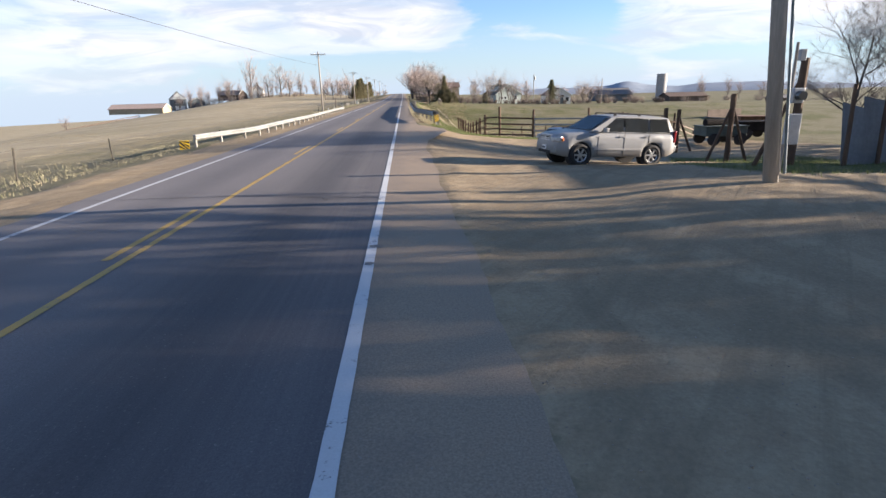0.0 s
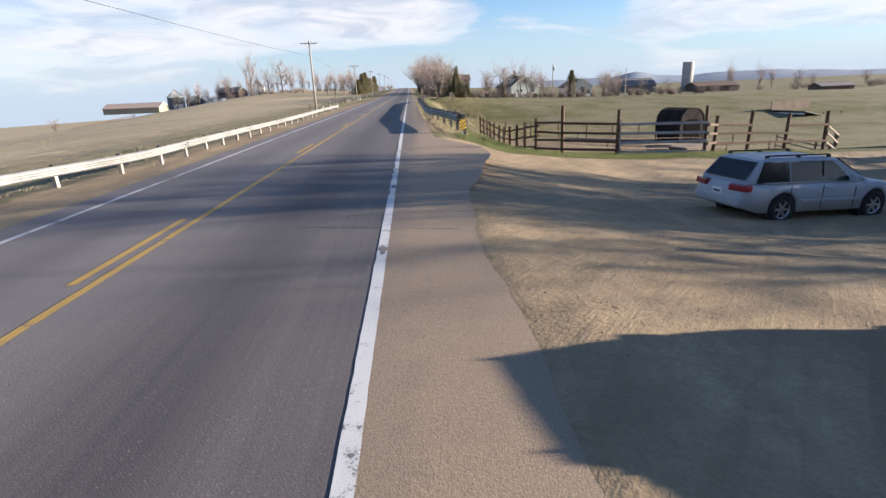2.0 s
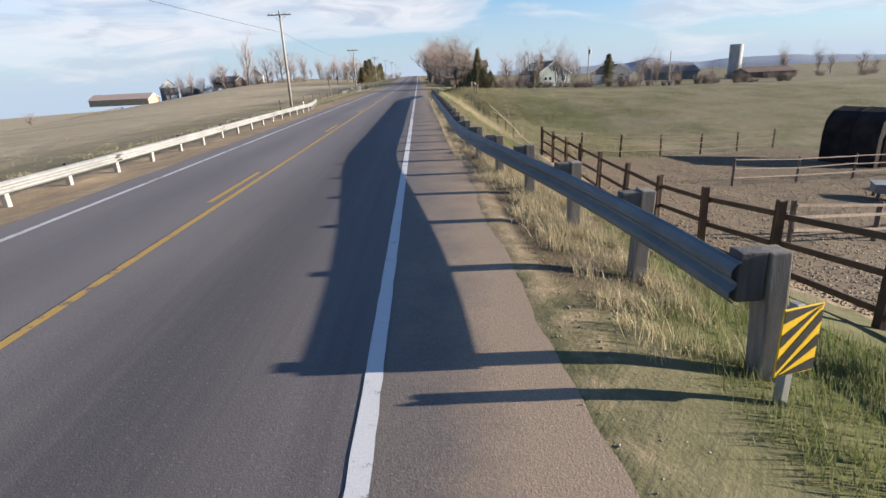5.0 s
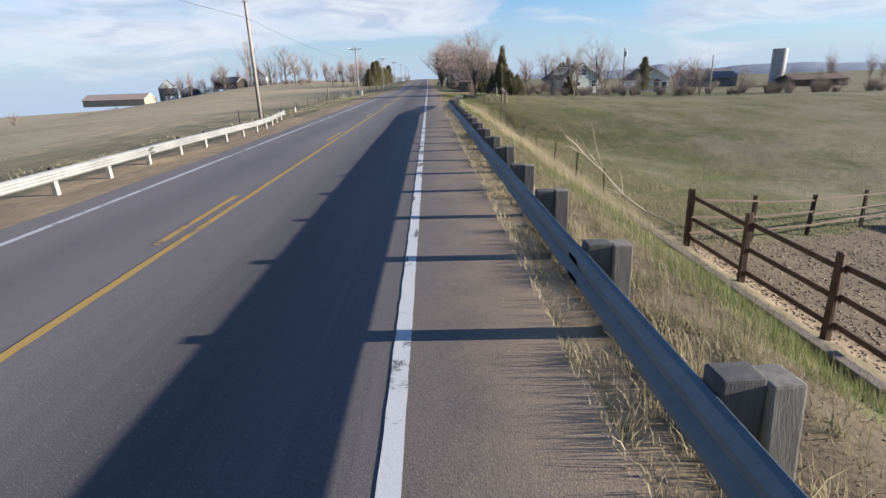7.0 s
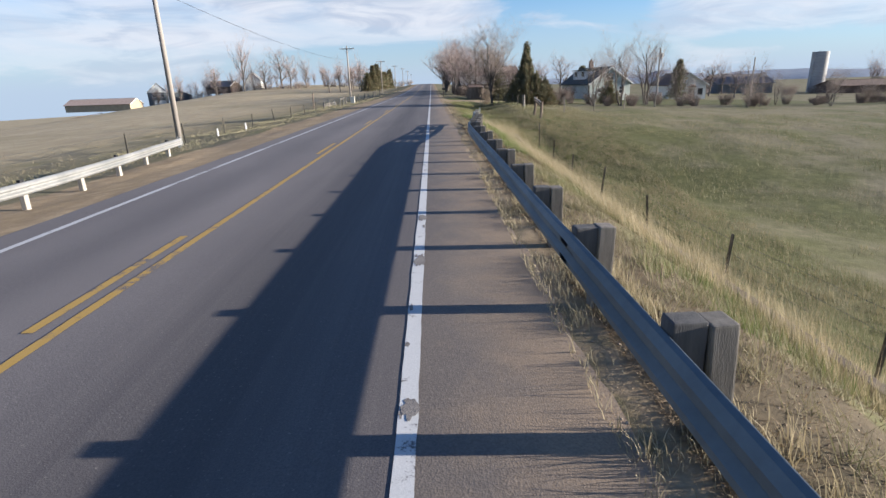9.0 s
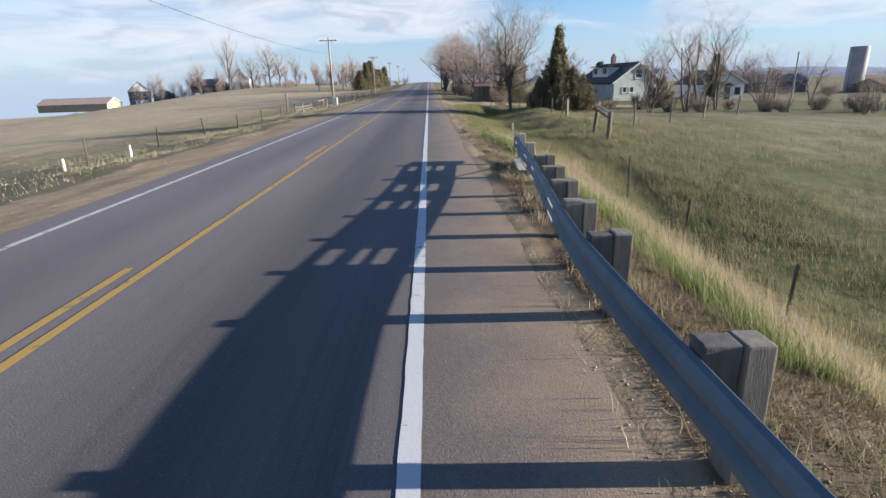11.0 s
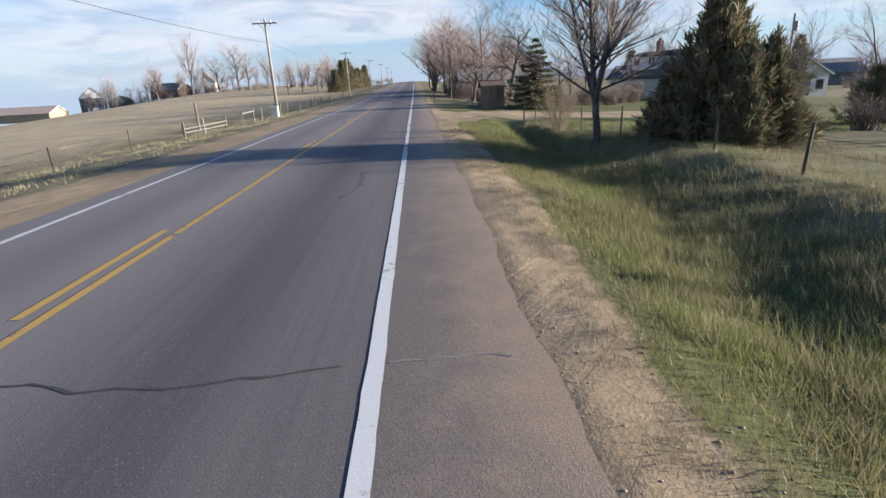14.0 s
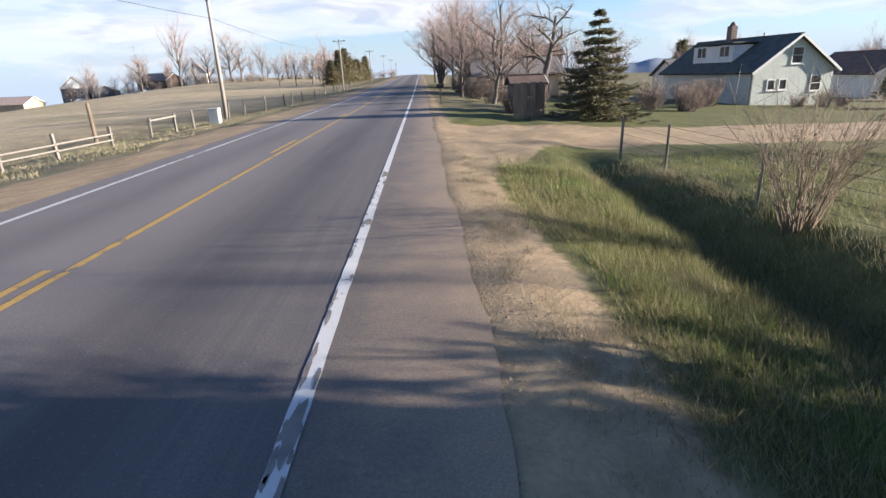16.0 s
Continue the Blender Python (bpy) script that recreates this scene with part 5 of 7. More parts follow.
# ---- trees ----
def grow(seed, h, r0, levels, spread, up, n_sub, start=0.25, stems=1, crook=0.16, droop=0.0, forks=()):
    """Limbs of a bare tree: rows of (p0, p1, r0, r1), thick ones first."""
    r = np.random.default_rng(seed)
    segs = []

    def limb(p, d, length, rad, lv):
        n = 5 if lv == 0 else (4 if lv < 3 else 3)
        pts = [np.array(p, float)]
        d = np.array(d, float)
        for i in range(n):
            d = d + r.normal(0, crook * (0.6 if lv == 0 else 1.0), 3) + np.array([0, 0, up * (0.06 if lv else 0.12) - droop * (lv > 1) * 0.12])
            d /= np.linalg.norm(d)
            pts.append(pts[-1] + d * length / n)
        rads = [rad * (1 - 0.72 * i / n) for i in range(n + 1)]
        for i in range(n):
            segs.append((pts[i], pts[i + 1], rads[i], rads[i + 1]))
        if lv >= levels:
            return
        kids = n_sub[min(lv, len(n_sub) - 1)]
        for k in range(kids):
            f = start + (1 - start) * (k + r.uniform(0.1, 0.9)) / kids if lv == 0 else r.uniform(0.15, 1.0)
            i = min(n - 1, int(f * n))
            q = pts[i] + (pts[i + 1] - pts[i]) * (f * n - i)
            a = r.uniform(0, math.tau) if lv else k * 2.4 + r.uniform(-0.4, 0.4)
            base = (pts[i + 1] - pts[i]) / np.linalg.norm(pts[i + 1] - pts[i])
            side = np.array([math.cos(a), math.sin(a), r.uniform(-0.1, 0.5)])
            nd = base * (1 - spread) + side * spread
            nd /= np.linalg.norm(nd)
            limb(q, nd, length * r.uniform(0.42, 0.72) * (1 - 0.35 * f if lv == 0 else 1), max(0.0035 * h / 9.0, rads[i] * r.uniform(0.42, 0.66)), lv + 1)

    if forks:
        # a short clear stem that parts into a few long limbs
        z0, rads_ = -0.2, (1.25, 1.0, 0.92, 0.86, 0.84)
        hs_ = [z0 + (forks[0] - z0) * k / 4 for k in range(5)]
        cs_ = [np.array([0.05 * math.sin(k * 1.3), 0.04 * math.cos(k), z]) for k, z in enumerate(hs_)]
        for k in range(4):
            segs.append((cs_[k], cs_[k + 1], r0 * rads_[k], r0 * rads_[k + 1]))
        for back, d_, ln_, rr_ in forks[1]:
            limb(cs_[4] - np.array([0, 0, back]), np.array(d_, float) / np.linalg.norm(d_), ln_, rr_, 1)
        return segs
    for s in range(stems):
        a = s * math.tau / max(1, stems) + r.uniform(-0.4, 0.4)
        tilt = 0.0 if stems == 1 else r.uniform(0.15, 0.32)
        limb((0.08 * math.cos(a) * (stems > 1), 0.08 * math.sin(a) * (stems > 1), -0.15), (math.cos(a) * tilt, math.sin(a) * tilt, 1.0), h * r.uniform(0.62, 0.75), r0 / (stems ** 0.5), 0)
    return segs


def bare_tree(name, label, at, segs, twig, cut=0.022, group="", rz=0.0, size=1.0):
    t = thing(name, label, "tree", (*at, gz(*at)), rz, group)
    t.scale = (size, size, size)
    t.matrix_basis = pose(*at, gz(*at), 0, 0, rz) @ Matrix.Scale(size, 4)
    big, small = [s for s in segs if s[2] >= cut], [s for s in segs if s[2] < cut]
    a = new("trunk", tubes(big, "trunk", M["bark"]))
    a.parent = t
    if small:
        b = new("crown", tubes(small, "crown", twig))
        b.parent = t
    return t


def again(t, at, rz, size, label=""):
    c = copy_thing(t, pose(*at, gz(*at) - 0.05, 0, 0, rz))
    c.scale = (size, size, size * random.uniform(0.9, 1.1))
    if label:
        c["label"] = label
    return c


# the tall bare elm by the yard fence
elm = bare_tree("elm_tree", "tall bare elm with spreading limbs beside the ditch", (6.0, 121.9), grow(24, 8.0, 0.125, 4, 0.5, 1.0, (9, 11, 8, 6), 0.26, 1, 0.085, 0.0, (1.35, [(0.1, (-0.40, 0.1, 1), 3.7, 0.085), (0.0, (-0.08, -0.15, 1), 4.3, 0.095), (0.05, (0.34, 0.2, 1), 4.0, 0.09), (0.0, (0.12, 0.5, 1), 3.5, 0.07), (0.15, (-0.1, -0.5, 0.9), 3.3, 0.07), (-0.1, (-1.0, -0.25, 0.6), 3.1, 0.036), (-0.25, (1.0, -0.25, 0.4), 2.3, 0.04)])), M["twig"])
# the row of bare trees beyond the driveway
t1 = bare_tree("cottonwood_tree", "bare pinkish cottonwood in the grove beyond the driveway", (8.6, 172), grow(5, 11.5, 0.24, 4, 0.5, 0.8, (9, 7, 6, 5), 0.15, 1, 0.2), M["twig_red"], group="bare grove trees")
t2 = bare_tree("gnarled_tree", "gnarled bare tree with twisted limbs near the sheds", (10.3, 163), grow(11, 9.6, 0.34, 4, 0.62, 0.5, (7, 6, 6, 5), 0.3, 1, 0.3, 0.6), M["twig"], group="bare grove trees")
t3 = bare_tree("cottonwood_tree", "many-stemmed bare tree in the grove", (5.8, 182), grow(9, 10.6, 0.30, 4, 0.45, 0.8, (7, 6, 5, 4), 0.12, 3, 0.18), M["twig_red"], group="bare grove trees")
for i, (x, y, s) in enumerate(((4.9, 188, 0.95), (3.6, 196, 0.9), (8.4, 196, 0.9), (6.6, 202, 1.15), (4.2, 208, 1.1), (7.6, 214, 1.1), (3.6, 224, 1.0), (5.6, 236, 1.0), (9.6, 188, 0.8), (12.5, 180, 0.8), (4.4, 168, 0.62), (5.9, 158, 0.55), (7.2, 166, 0.72))):
    again((t1, t3, t2)[i % 3] if i % 5 else t1, (x, y), i * 67, s, "bare grey-pink tree in the roadside grove")
for i, (x, y, s) in enumerate(((6.9, 176, 0.62), (10.8, 170, 0.6), (8.0, 182, 0.7), (11.5, 176, 0.66), (13.5, 166, 0.55), (6.2, 190, 0.8), (10.4, 194, 0.8), (13.0, 188, 0.75), (7.4, 205, 0.9), (11.2, 205, 0.9))):
    again((t3, t1)[i % 2], (x, y), i * 83 + 20, s, "slender bare tree in the roadside grove")
# dead and leafless trees of the pasture's edge
d1 = bare_tree("dead_tree", "dead forked tree with few limbs at the pasture's edge", (17.8, 119.5), grow(31, 6.4, 0.115, 4, 0.42, 0.9, (6, 6, 5, 4), 0.2, 2, 0.18), M["twig"], 0.012, "dead pasture trees")
d2 = bare_tree("dead_tree", "thin dead tree with a few upright limbs", (14.9, 118.6), grow(37, 5.4, 0.10, 4, 0.4, 1.0, (6, 5, 4, 3), 0.15, 4, 0.14), M["twig"], 0.012, "dead pasture trees")
for i, (x, y, s, o_) in enumerate(((21.5, 122.5, 1.1, d1), (25.5, 133.3, 1.15, d1), (28.5, 128, 0.7, d2), (24, 121, 0.9, d2), (31, 119.5, 0.6, d2), (34, 122, 0.62, d2), (37, 118.5, 0.66, d2), (40, 123, 0.7, d2), (44, 120, 0.62, d2), (28.7, 117.4, 0.55, d2), (21, 134, 0.9, d1), (48, 150, 1.1, d1), (52, 126, 0.7, d2))):
    again(o_, (x, y), i * 53 + 20, s, "bare dead tree standing at the pasture's edge")
# backdrop rows: the left ridge, the right farm, the far crest
far_a = bare_tree("poplar_tree", "tall bare poplar on the far ridge", (-84, 318), grow(41, 22, 0.36, 4, 0.34, 1.2, (12, 7, 5, 3), 0.12, 1, 0.12), M["twig_red"], 0.04, "far bare trees")
far_b = bare_tree("cottonwood_tree", "broad bare cottonwood on the far ridge", (-70, 330), grow(43, 22, 0.5, 4, 0.5, 0.8, (9, 7, 6, 4), 0.15, 1, 0.18), M["twig_red"], 0.04, "far bare trees")
rt = random.Random(3)
for i, (x, y, s, o_) in enumerate([(-104 + rt.uniform(-3, 3), 300 + rt.uniform(-8, 8), 0.7, far_a), (-110, 312, 0.6, far_a), (-98, 322, 0.8, far_a), (-92, 306, 0.9, far_b), (-80, 300, 0.65, far_a), (-76, 324, 1.1, far_b), (-64, 322, 0.95, far_b), (-60, 336, 1.0, far_a), (-54, 350, 0.7, far_a), (-46, 345, 0.6, far_a), (-40, 352, 0.55, far_a), (-118, 318, 0.55, far_a), (-125, 322, 0.6, far_a), (-30, 300, 0.75, far_b), (-27, 286, 0.7, far_b), (-34, 312, 0.8, far_b), (-24, 322, 0.7, far_b), (-140, 240, 0.5, far_b), (-21, 345, 0.6, far_a)]):
    again(o_, (x, y), i * 71, s * 0.68, "hazy bare tree on the far ridge")
for i in range(24):
    again((far_a, far_b, far_a)[i % 3], (-128 + i * 3.9 + rt.uniform(-2, 2), 334 + rt.uniform(-12, 14) + (14 if i > 14 else 0)), i * 47, rt.uniform(0.28, 0.5), "thin hazy bare tree on the far ridge")
for i in range(7):
    again((far_b, far_a)[i % 2], (-36 + i * 2.6, 262 + i * 9 + rt.uniform(-4, 4)), i * 61, rt.uniform(0.42, 0.55), "bare tree in the windbreak by the crest")
for i, (x, y, s, o_) in enumerate([(112, 205, 0.55, far_a), (118, 214, 0.6, far_a), (124, 206, 0.58, far_a), (131, 210, 0.5, far_a), (137, 205, 0.55, far_b), (150, 215, 0.4, far_b), (175, 220, 0.5, far_b), (20, 215, 0.7, far_b), (27, 205, 0.65, far_b), (34, 212, 0.8, far_b), (42, 205, 0.6, far_b), (55, 200, 0.6, far_b), (62, 190, 0.65, far_b), (16, 200, 0.6, far_a), (48, 215, 0.6, far_a), (24, 188, 0.5, far_b), (29.5, 179, 0.5, far_b), (36, 176, 0.55, far_b), (42, 187, 0.6, far_b), (53, 183, 0.55, far_b), (60, 176, 0.5, far_b), (66, 200, 0.6, far_b), (73, 205, 0.55, far_a)]):
    again(o_, (x, y), i * 37, s * 0.62, "hazy bare tree behind the farmhouses")
# the tree right of the lot, and an unseen thicket added to shade the road
lot_tree = bare_tree("lot_tree", "bare multi-stemmed tree behind the tin shed", (20.7, 28.6), grow(55, 8.0, 0.13, 4, 0.52, 0.7, (9, 9, 8, 6), 0.2, 2, 0.18), M["twig"])
# these trees stand out of view, placed for the shadows they cast
shade_tree = bare_tree("lot_tree", "bare grey tree out of view beyond the dirt lot, added for its shade", (38, 5), grow(56, 8.5, 0.3, 3, 0.52, 0.7, (9, 9, 9), 0.2, 2, 0.18), M["twig"])
for i, (x, y, s) in enumerate(((24.5, 11.0, 1.35), (20, 7.5, 1.4), (27, 11.8, 1.3), (30, 5.5, 1.5), (21, 3.0, 1.5), (34, 2.0, 1.6), (33, 8.0, 1.6), (28, 30.6, 1.25), (32, 27.6, 1.3), (36, 29.5, 1.5), (30, 25.6, 1.1))):
    again(shade_tree, (x, y), 40 + i * 80, s, "bare tree out of view, added to shade the dirt lot and road")


def needles(name, mat, seed, h, r, count, shape, size, holes=0.0):
    """Crown of a conifer: many small drooping sprays with gaps between the boughs."""
    g = np.random.default_rng(seed)
    boughs = int(count / 30)
    V, T, n = [], [], 0
    for b in range(boughs):
        f = (b + g.random()) / boughs
        z = h * (0.06 + 0.94 * f ** 1.1)
        a = b * 2.399 + g.uniform(-0.5, 0.5)
        lobe = 0.78 + 0.24 * math.sin(2 * a + seed) + 0.20 * math.sin(5 * a + 2.2 * z + seed)
        reach = r * shape(z / h) * g.uniform(0.35, 1.15) * lobe
        k = 30
        rise = g.uniform(-0.12, 0.42)
        s = g.random(k) ** 0.65
        along_ = np.stack([np.cos(a) * s * reach, np.sin(a) * s * reach, z + (rise * s - 0.22 * s ** 2) * reach], -1)
        along_ += g.normal(0, 1, (k, 3)) * np.array([0.075, 0.075, 0.05]) * (0.3 + 0.7 * reach / max(r, 0.1)) * r * (0.4 + s[:, None])
        d = np.stack([np.cos(a + g.normal(0, 0.6, k)), np.sin(a + g.normal(0, 0.6, k)), g.normal(0.25, 0.3, k)], -1)
        d /= np.linalg.norm(d, axis=1, keepdims=True)
        u = np.cross(d, g.normal(0, 1, (k, 3)))
        u /= np.linalg.norm(u, axis=1, keepdims=True)
        L = size * g.uniform(0.6, 1.4, (k, 1))
        w = L * 0.11
        V.append(np.stack([along_ - u * w, along_ + u * w, along_ + d * L + u * w * 0.4, along_ + d * L * 1.15 - u * w * 0.5], 1).reshape(-1, 3))
        i = n + np.arange(k)[:, None] * 4
        T.append(np.concatenate([i + [[0, 1, 2]], i + [[0, 2, 3]]]))
        n += 4 * k
    return fast_mesh(name, np.concatenate(V), np.concatenate(T), mat)


def conifer(name, label, at, h, r, count, shape, mat, seed, size, group="conifers"):
    t = thing(name, label, "tree", (*at, gz(*at)), seed * 40, group)
    part("trunk", rod(bmesh.new(), (0, 0, -0.2), (0, 0, h * 0.95), h * 0.022, 0.02, 8), M["bark"], t)
    c = new("crown", needles("crown", mat, seed, h, r, count, shape, size))
    c.parent = t
    return t


ragged = lambda f: max(0.05, (1 - f) ** 0.9) * (0.78 + 0.22 * math.sin(f * 23)) * (0.5 + 0.5 * min(1, f * 4))
bell = lambda f: max(0.03, (1 - f) ** 0.55) * (0.8 + 0.2 * math.sin(f * 19))


def juniper(name, label, at, h, r, plumes, seed, size=0.2, taper=0.72):
    """A juniper of many rising plumes, each a tapering brush of short sprays."""
    g = np.random.default_rng(seed)
    t = thing(name, label, "tree", (*at, gz(*at)), seed * 40, "junipers")
    part("trunk", rod(bmesh.new(), (0, 0, -0.2), (0, 0, h * 0.8), h * 0.022, 0.02, 8), M["bark"], t)
    V, T, n = [], [], 0
    for b in range(plumes):
        f = (b + g.random()) / plumes
        a = b * 2.399 + g.uniform(-0.4, 0.4)
        tip_z = h * (0.16 + 0.84 * f ** 1.15) * g.uniform(0.88, 1.06)
        reach = r * (1 - f) ** taper * g.uniform(0.55, 1.15) * (0.85 + 0.25 * math.sin(2 * a + seed)) + 0.05 * r
        p0 = np.array([0, 0, max(0.02, tip_z * 0.62 - reach * 0.35)])
        p1 = np.array([math.cos(a) * reach, math.sin(a) * reach, tip_z])
        k = int(120 + 90 * (1 - f))
        s = g.random(k) ** 0.75
        c = p0 + (p1 - p0) * s[:, None]
        c[:, 2] -= 0.22 * reach * np.sin(s * math.pi)
        girth = (0.07 + 0.15 * (1 - s) + 0.05 * np.sin(s * 17 + b)) * (0.35 + 0.4 * reach)
        c += g.normal(0, 1, (k, 3)) * girth[:, None] * np.array([0.75, 0.75, 0.6])
        d = (p1 - p0) / np.linalg.norm(p1 - p0) + g.normal(0, 0.5, (k, 3)) + np.array([0, 0, 0.25])
        d /= np.linalg.norm(d, axis=1, keepdims=True)
        u = np.cross(d, g.normal(0, 1, (k, 3)))
        u /= np.linalg.norm(u, axis=1, keepdims=True)
        L = size * g.uniform(0.5, 1.5, (k, 1))
        w = L * 0.10
        V.append(np.stack([c - u * w, c + u * w, c + d * L + u * w * 0.3, c + d * L * 1.1 - u * w * 0.4], 1).reshape(-1, 3))
        q = n + np.arange(k)[:, None] * 4
        T.append(np.concatenate([q + [[0, 1, 2]], q + [[0, 2, 3]]]))
        n += 4 * k
    crown = new("crown", fast_mesh("crown", np.concatenate(V), np.concatenate(T), M["needle"]))
    crown.parent = t
    return t


juniper("juniper_tree", "tall dark juniper with a ragged pointed top and brown tips", (9.15, 120.8), 5.5, 2.8, 200, 3, 0.22, 1.5)
juniper("juniper_bush", "lower juniper leaning against the tall one, brown at the tips", (11.1, 121.3), 2.3, 1.5, 110, 4, 0.2)
juniper("juniper_bush", "low spreading juniper in front of the elm", (8.0, 121.0), 2.2, 1.2, 80, 5, 0.18)
juniper("juniper_bush", "dense juniper with brown tips above the ditch", (9.8, 119.5), 2.9, 1.6, 120, 15, 0.19)
juniper("juniper_bush", "rounded juniper above the wire fence", (8.9, 118.9), 2.7, 1.0, 90, 16, 0.18)
juniper("juniper_bush", "small pointed juniper on the lawn", (18.7, 125.9), 2.4, 1.5, 80, 6, 0.18)


def spruce(label, at, h, r, tiers_, seed):
    """A spruce with whorls of drooping boughs and gaps between them."""
    g = np.random.default_rng(seed)
    t = thing("spruce_tree", label, "tree", (*at, gz(*at)), seed * 40, "conifers")
    part("trunk", rod(bmesh.new(), (0, 0, -0.2), (0, 0, h * 0.98), h * 0.022, 0.012, 8), M["bark"], t)
    V, T, n = [], [], 0
    for w in range(tiers_):
        f = w / (tiers_ - 1)
        for b in range(11 - int(5 * f)):
            a = b * math.tau / (11 - int(5 * f)) + w * 0.9 + g.uniform(-0.25, 0.25)
            reach = (r * (1 - f) ** 0.95 + 0.10) * g.uniform(0.72, 1.12)
            z = h * (0.05 + 0.93 * f) + g.normal(0, 0.05)
            k = int(70 + 230 * reach / r)
            q = g.random(k) ** 0.7
            side = g.normal(0, 1, k) * 0.16 * reach * np.sin(np.clip(q * 1.1, 0, 1) * math.pi) ** 0.7
            ca, sa = math.cos(a), math.sin(a)
            c = np.stack([ca * q * reach - sa * side, sa * q * reach + ca * side, z - 0.30 * reach * q + 0.16 * reach * q ** 3 - 0.4 * np.abs(side) + g.normal(0, 0.035, k)], -1)
            d = np.stack([ca - sa * np.sign(side) * 0.6, sa + ca * np.sign(side) * 0.6, np.full(k, -0.05)], -1) + g.normal(0, 0.25, (k, 3))
            d /= np.linalg.norm(d, axis=1, keepdims=True)
            u = np.cross(d, g.normal(0, 0.5, (k, 3)) + np.array([0, 0, 1.0]))
            u /= np.linalg.norm(u, axis=1, keepdims=True)
            L = 0.19 * g.uniform(0.6, 1.4, (k, 1))
            V.append(np.stack([c - u * L * 0.16, c + u * L * 0.16, c + d * L + u * L * 0.06, c + d * L * 1.1 - u * L * 0.06], 1).reshape(-1, 3))
            e = n + np.arange(k)[:, None] * 4
            T.append(np.concatenate([e + [[0, 1, 2]], e + [[0, 2, 3]]]))
            n += 4 * k
    crown = new("crown", fast_mesh("crown", np.concatenate(V), np.concatenate(T), M["needle_spruce"]))
    crown.parent = t
    return t


spruce("dark green spruce with layered drooping boughs beside the driveway", (9.4, 146), 5.0, 2.55, 13, 7)
conifer("pine_tree", "dark pine beside the farmhouse", (45, 168), 6.8, 2.6, 6500, bell, M["needle_spruce"], 9, 0.35)
for i, (x, y, h_) in enumerate(((-22, 262, 6.0), (-20.5, 266, 8.5), (-19.5, 271, 9.0), (-19.2, 277, 7.0), (-19, 284, 6.0), (-18.6, 292, 6.5), (-18.0, 299, 5.5), (-17.5, 306, 7.5))):
    conifer("cedar_tree", "dark cedar in the windbreak beside the road's crest", (x, y), h_, 4.4, 6000, ragged, M["needle"], 10 + i, 0.5, "windbreak cedars")
conifer("cedar_tree", "dark cedar behind the bare grove", (32, 185), 6.0, 3.2, 3600, ragged, M["needle_spruce"], 30, 0.45)


def shrub(label, at, h, r, n, seed, mat, name="shrub", rad=0.016):
    g = np.random.default_rng(seed)
    segs = []
    for i in range(n):
        a, rr_ = g.uniform(0, math.tau), g.uniform(0, r * 0.35)
        p = np.array([math.cos(a) * rr_, math.sin(a) * rr_, -0.1])
        d = np.array([math.cos(a) * 0.35, math.sin(a) * 0.35, 1.0])
        L = h * g.uniform(0.6, 1.1)
        for k in range(4):
            q = p + d / np.linalg.norm(d) * L / 4
            segs.append((p, q, rad * (1 - k * 0.2), rad * (0.8 - k * 0.2)))
            if k:
                for _ in range(3):
                    e = d / np.linalg.norm(d) + g.normal(0, 0.5, 3)
                    segs.append((q, q + e / np.linalg.norm(e) * L * 0.22, rad * 0.44, rad * 0.19))
            p, d = q, d + g.normal(0, 0.16, 3)
    t = thing(name, label, "shrub", (*at, gz(*at)))
    s = new("thicket", tubes(segs, "thicket", mat))
    s.parent = t
    return t


shrub("leafless lilac shrub by the yard fence", (5.95, 126.2), 2.0, 0.65, 90, 1, M["lilac"], rad=0.0075)
b1_ = shrub("dark leafless hedge shrub", (18, 154), 1.7, 1.7, 130, 2, M["brush"])
for i, (x, y, s) in enumerate(((22.4, 160, 1.1), (20.5, 158, 1.1), (24, 163, 1.2), (16.5, 156, 1.0), (13.8, 157.5, 0.9), (29.5, 160, 0.6), (31.5, 160, 0.7), (33.5, 160.5, 0.6), (7.4, 152, 0.9), (6.0, 150, 0.7), (8.4, 155, 0.9), (11.5, 152.5, 0.9), (35.4, 157, 0.9), (37.2, 158.5, 0.9), (6.2, 160, 1.0), (5.2, 166, 1.0), (21.5, 24.4, 1.5), (23, 26.2, 1.6), (24.5, 22.4, 1.7), (6.4, 172, 1.1), (5.0, 180, 1.0))):
    again(b1_, (x, y), i * 47, s, "dark leafless shrub in the farmyard thicket")
thick = shrub("low grey brush along the far ridge", (-60, 318), 2.6, 4.0, 160, 7, M["twig"], "brush")
for i in range(26):
    again(thick, (-118 + i * 4.3 + rt.uniform(-1, 1), 330 + 2.0 * math.sin(i) - 0.2 * i + (22 if i > 14 else 0)), i * 31, rt.uniform(0.8, 1.3), "low grey brush along the far ridge")
for i in range(22):
    again(thick, (60 + i * 6.5, 195 + 6 * math.sin(i * 1.7)), i * 29, rt.uniform(0.6, 1.0), "dark brush behind the pasture")

for i in range(34):
    again(b1_, (13 + i * 1.35 + rt.uniform(-0.6, 0.6), 121.5 + 3 * math.sin(i * 1.3) + 0.1 * i), i * 43, rt.uniform(0.35, 0.75), "low brown brush along the pasture's far edge")

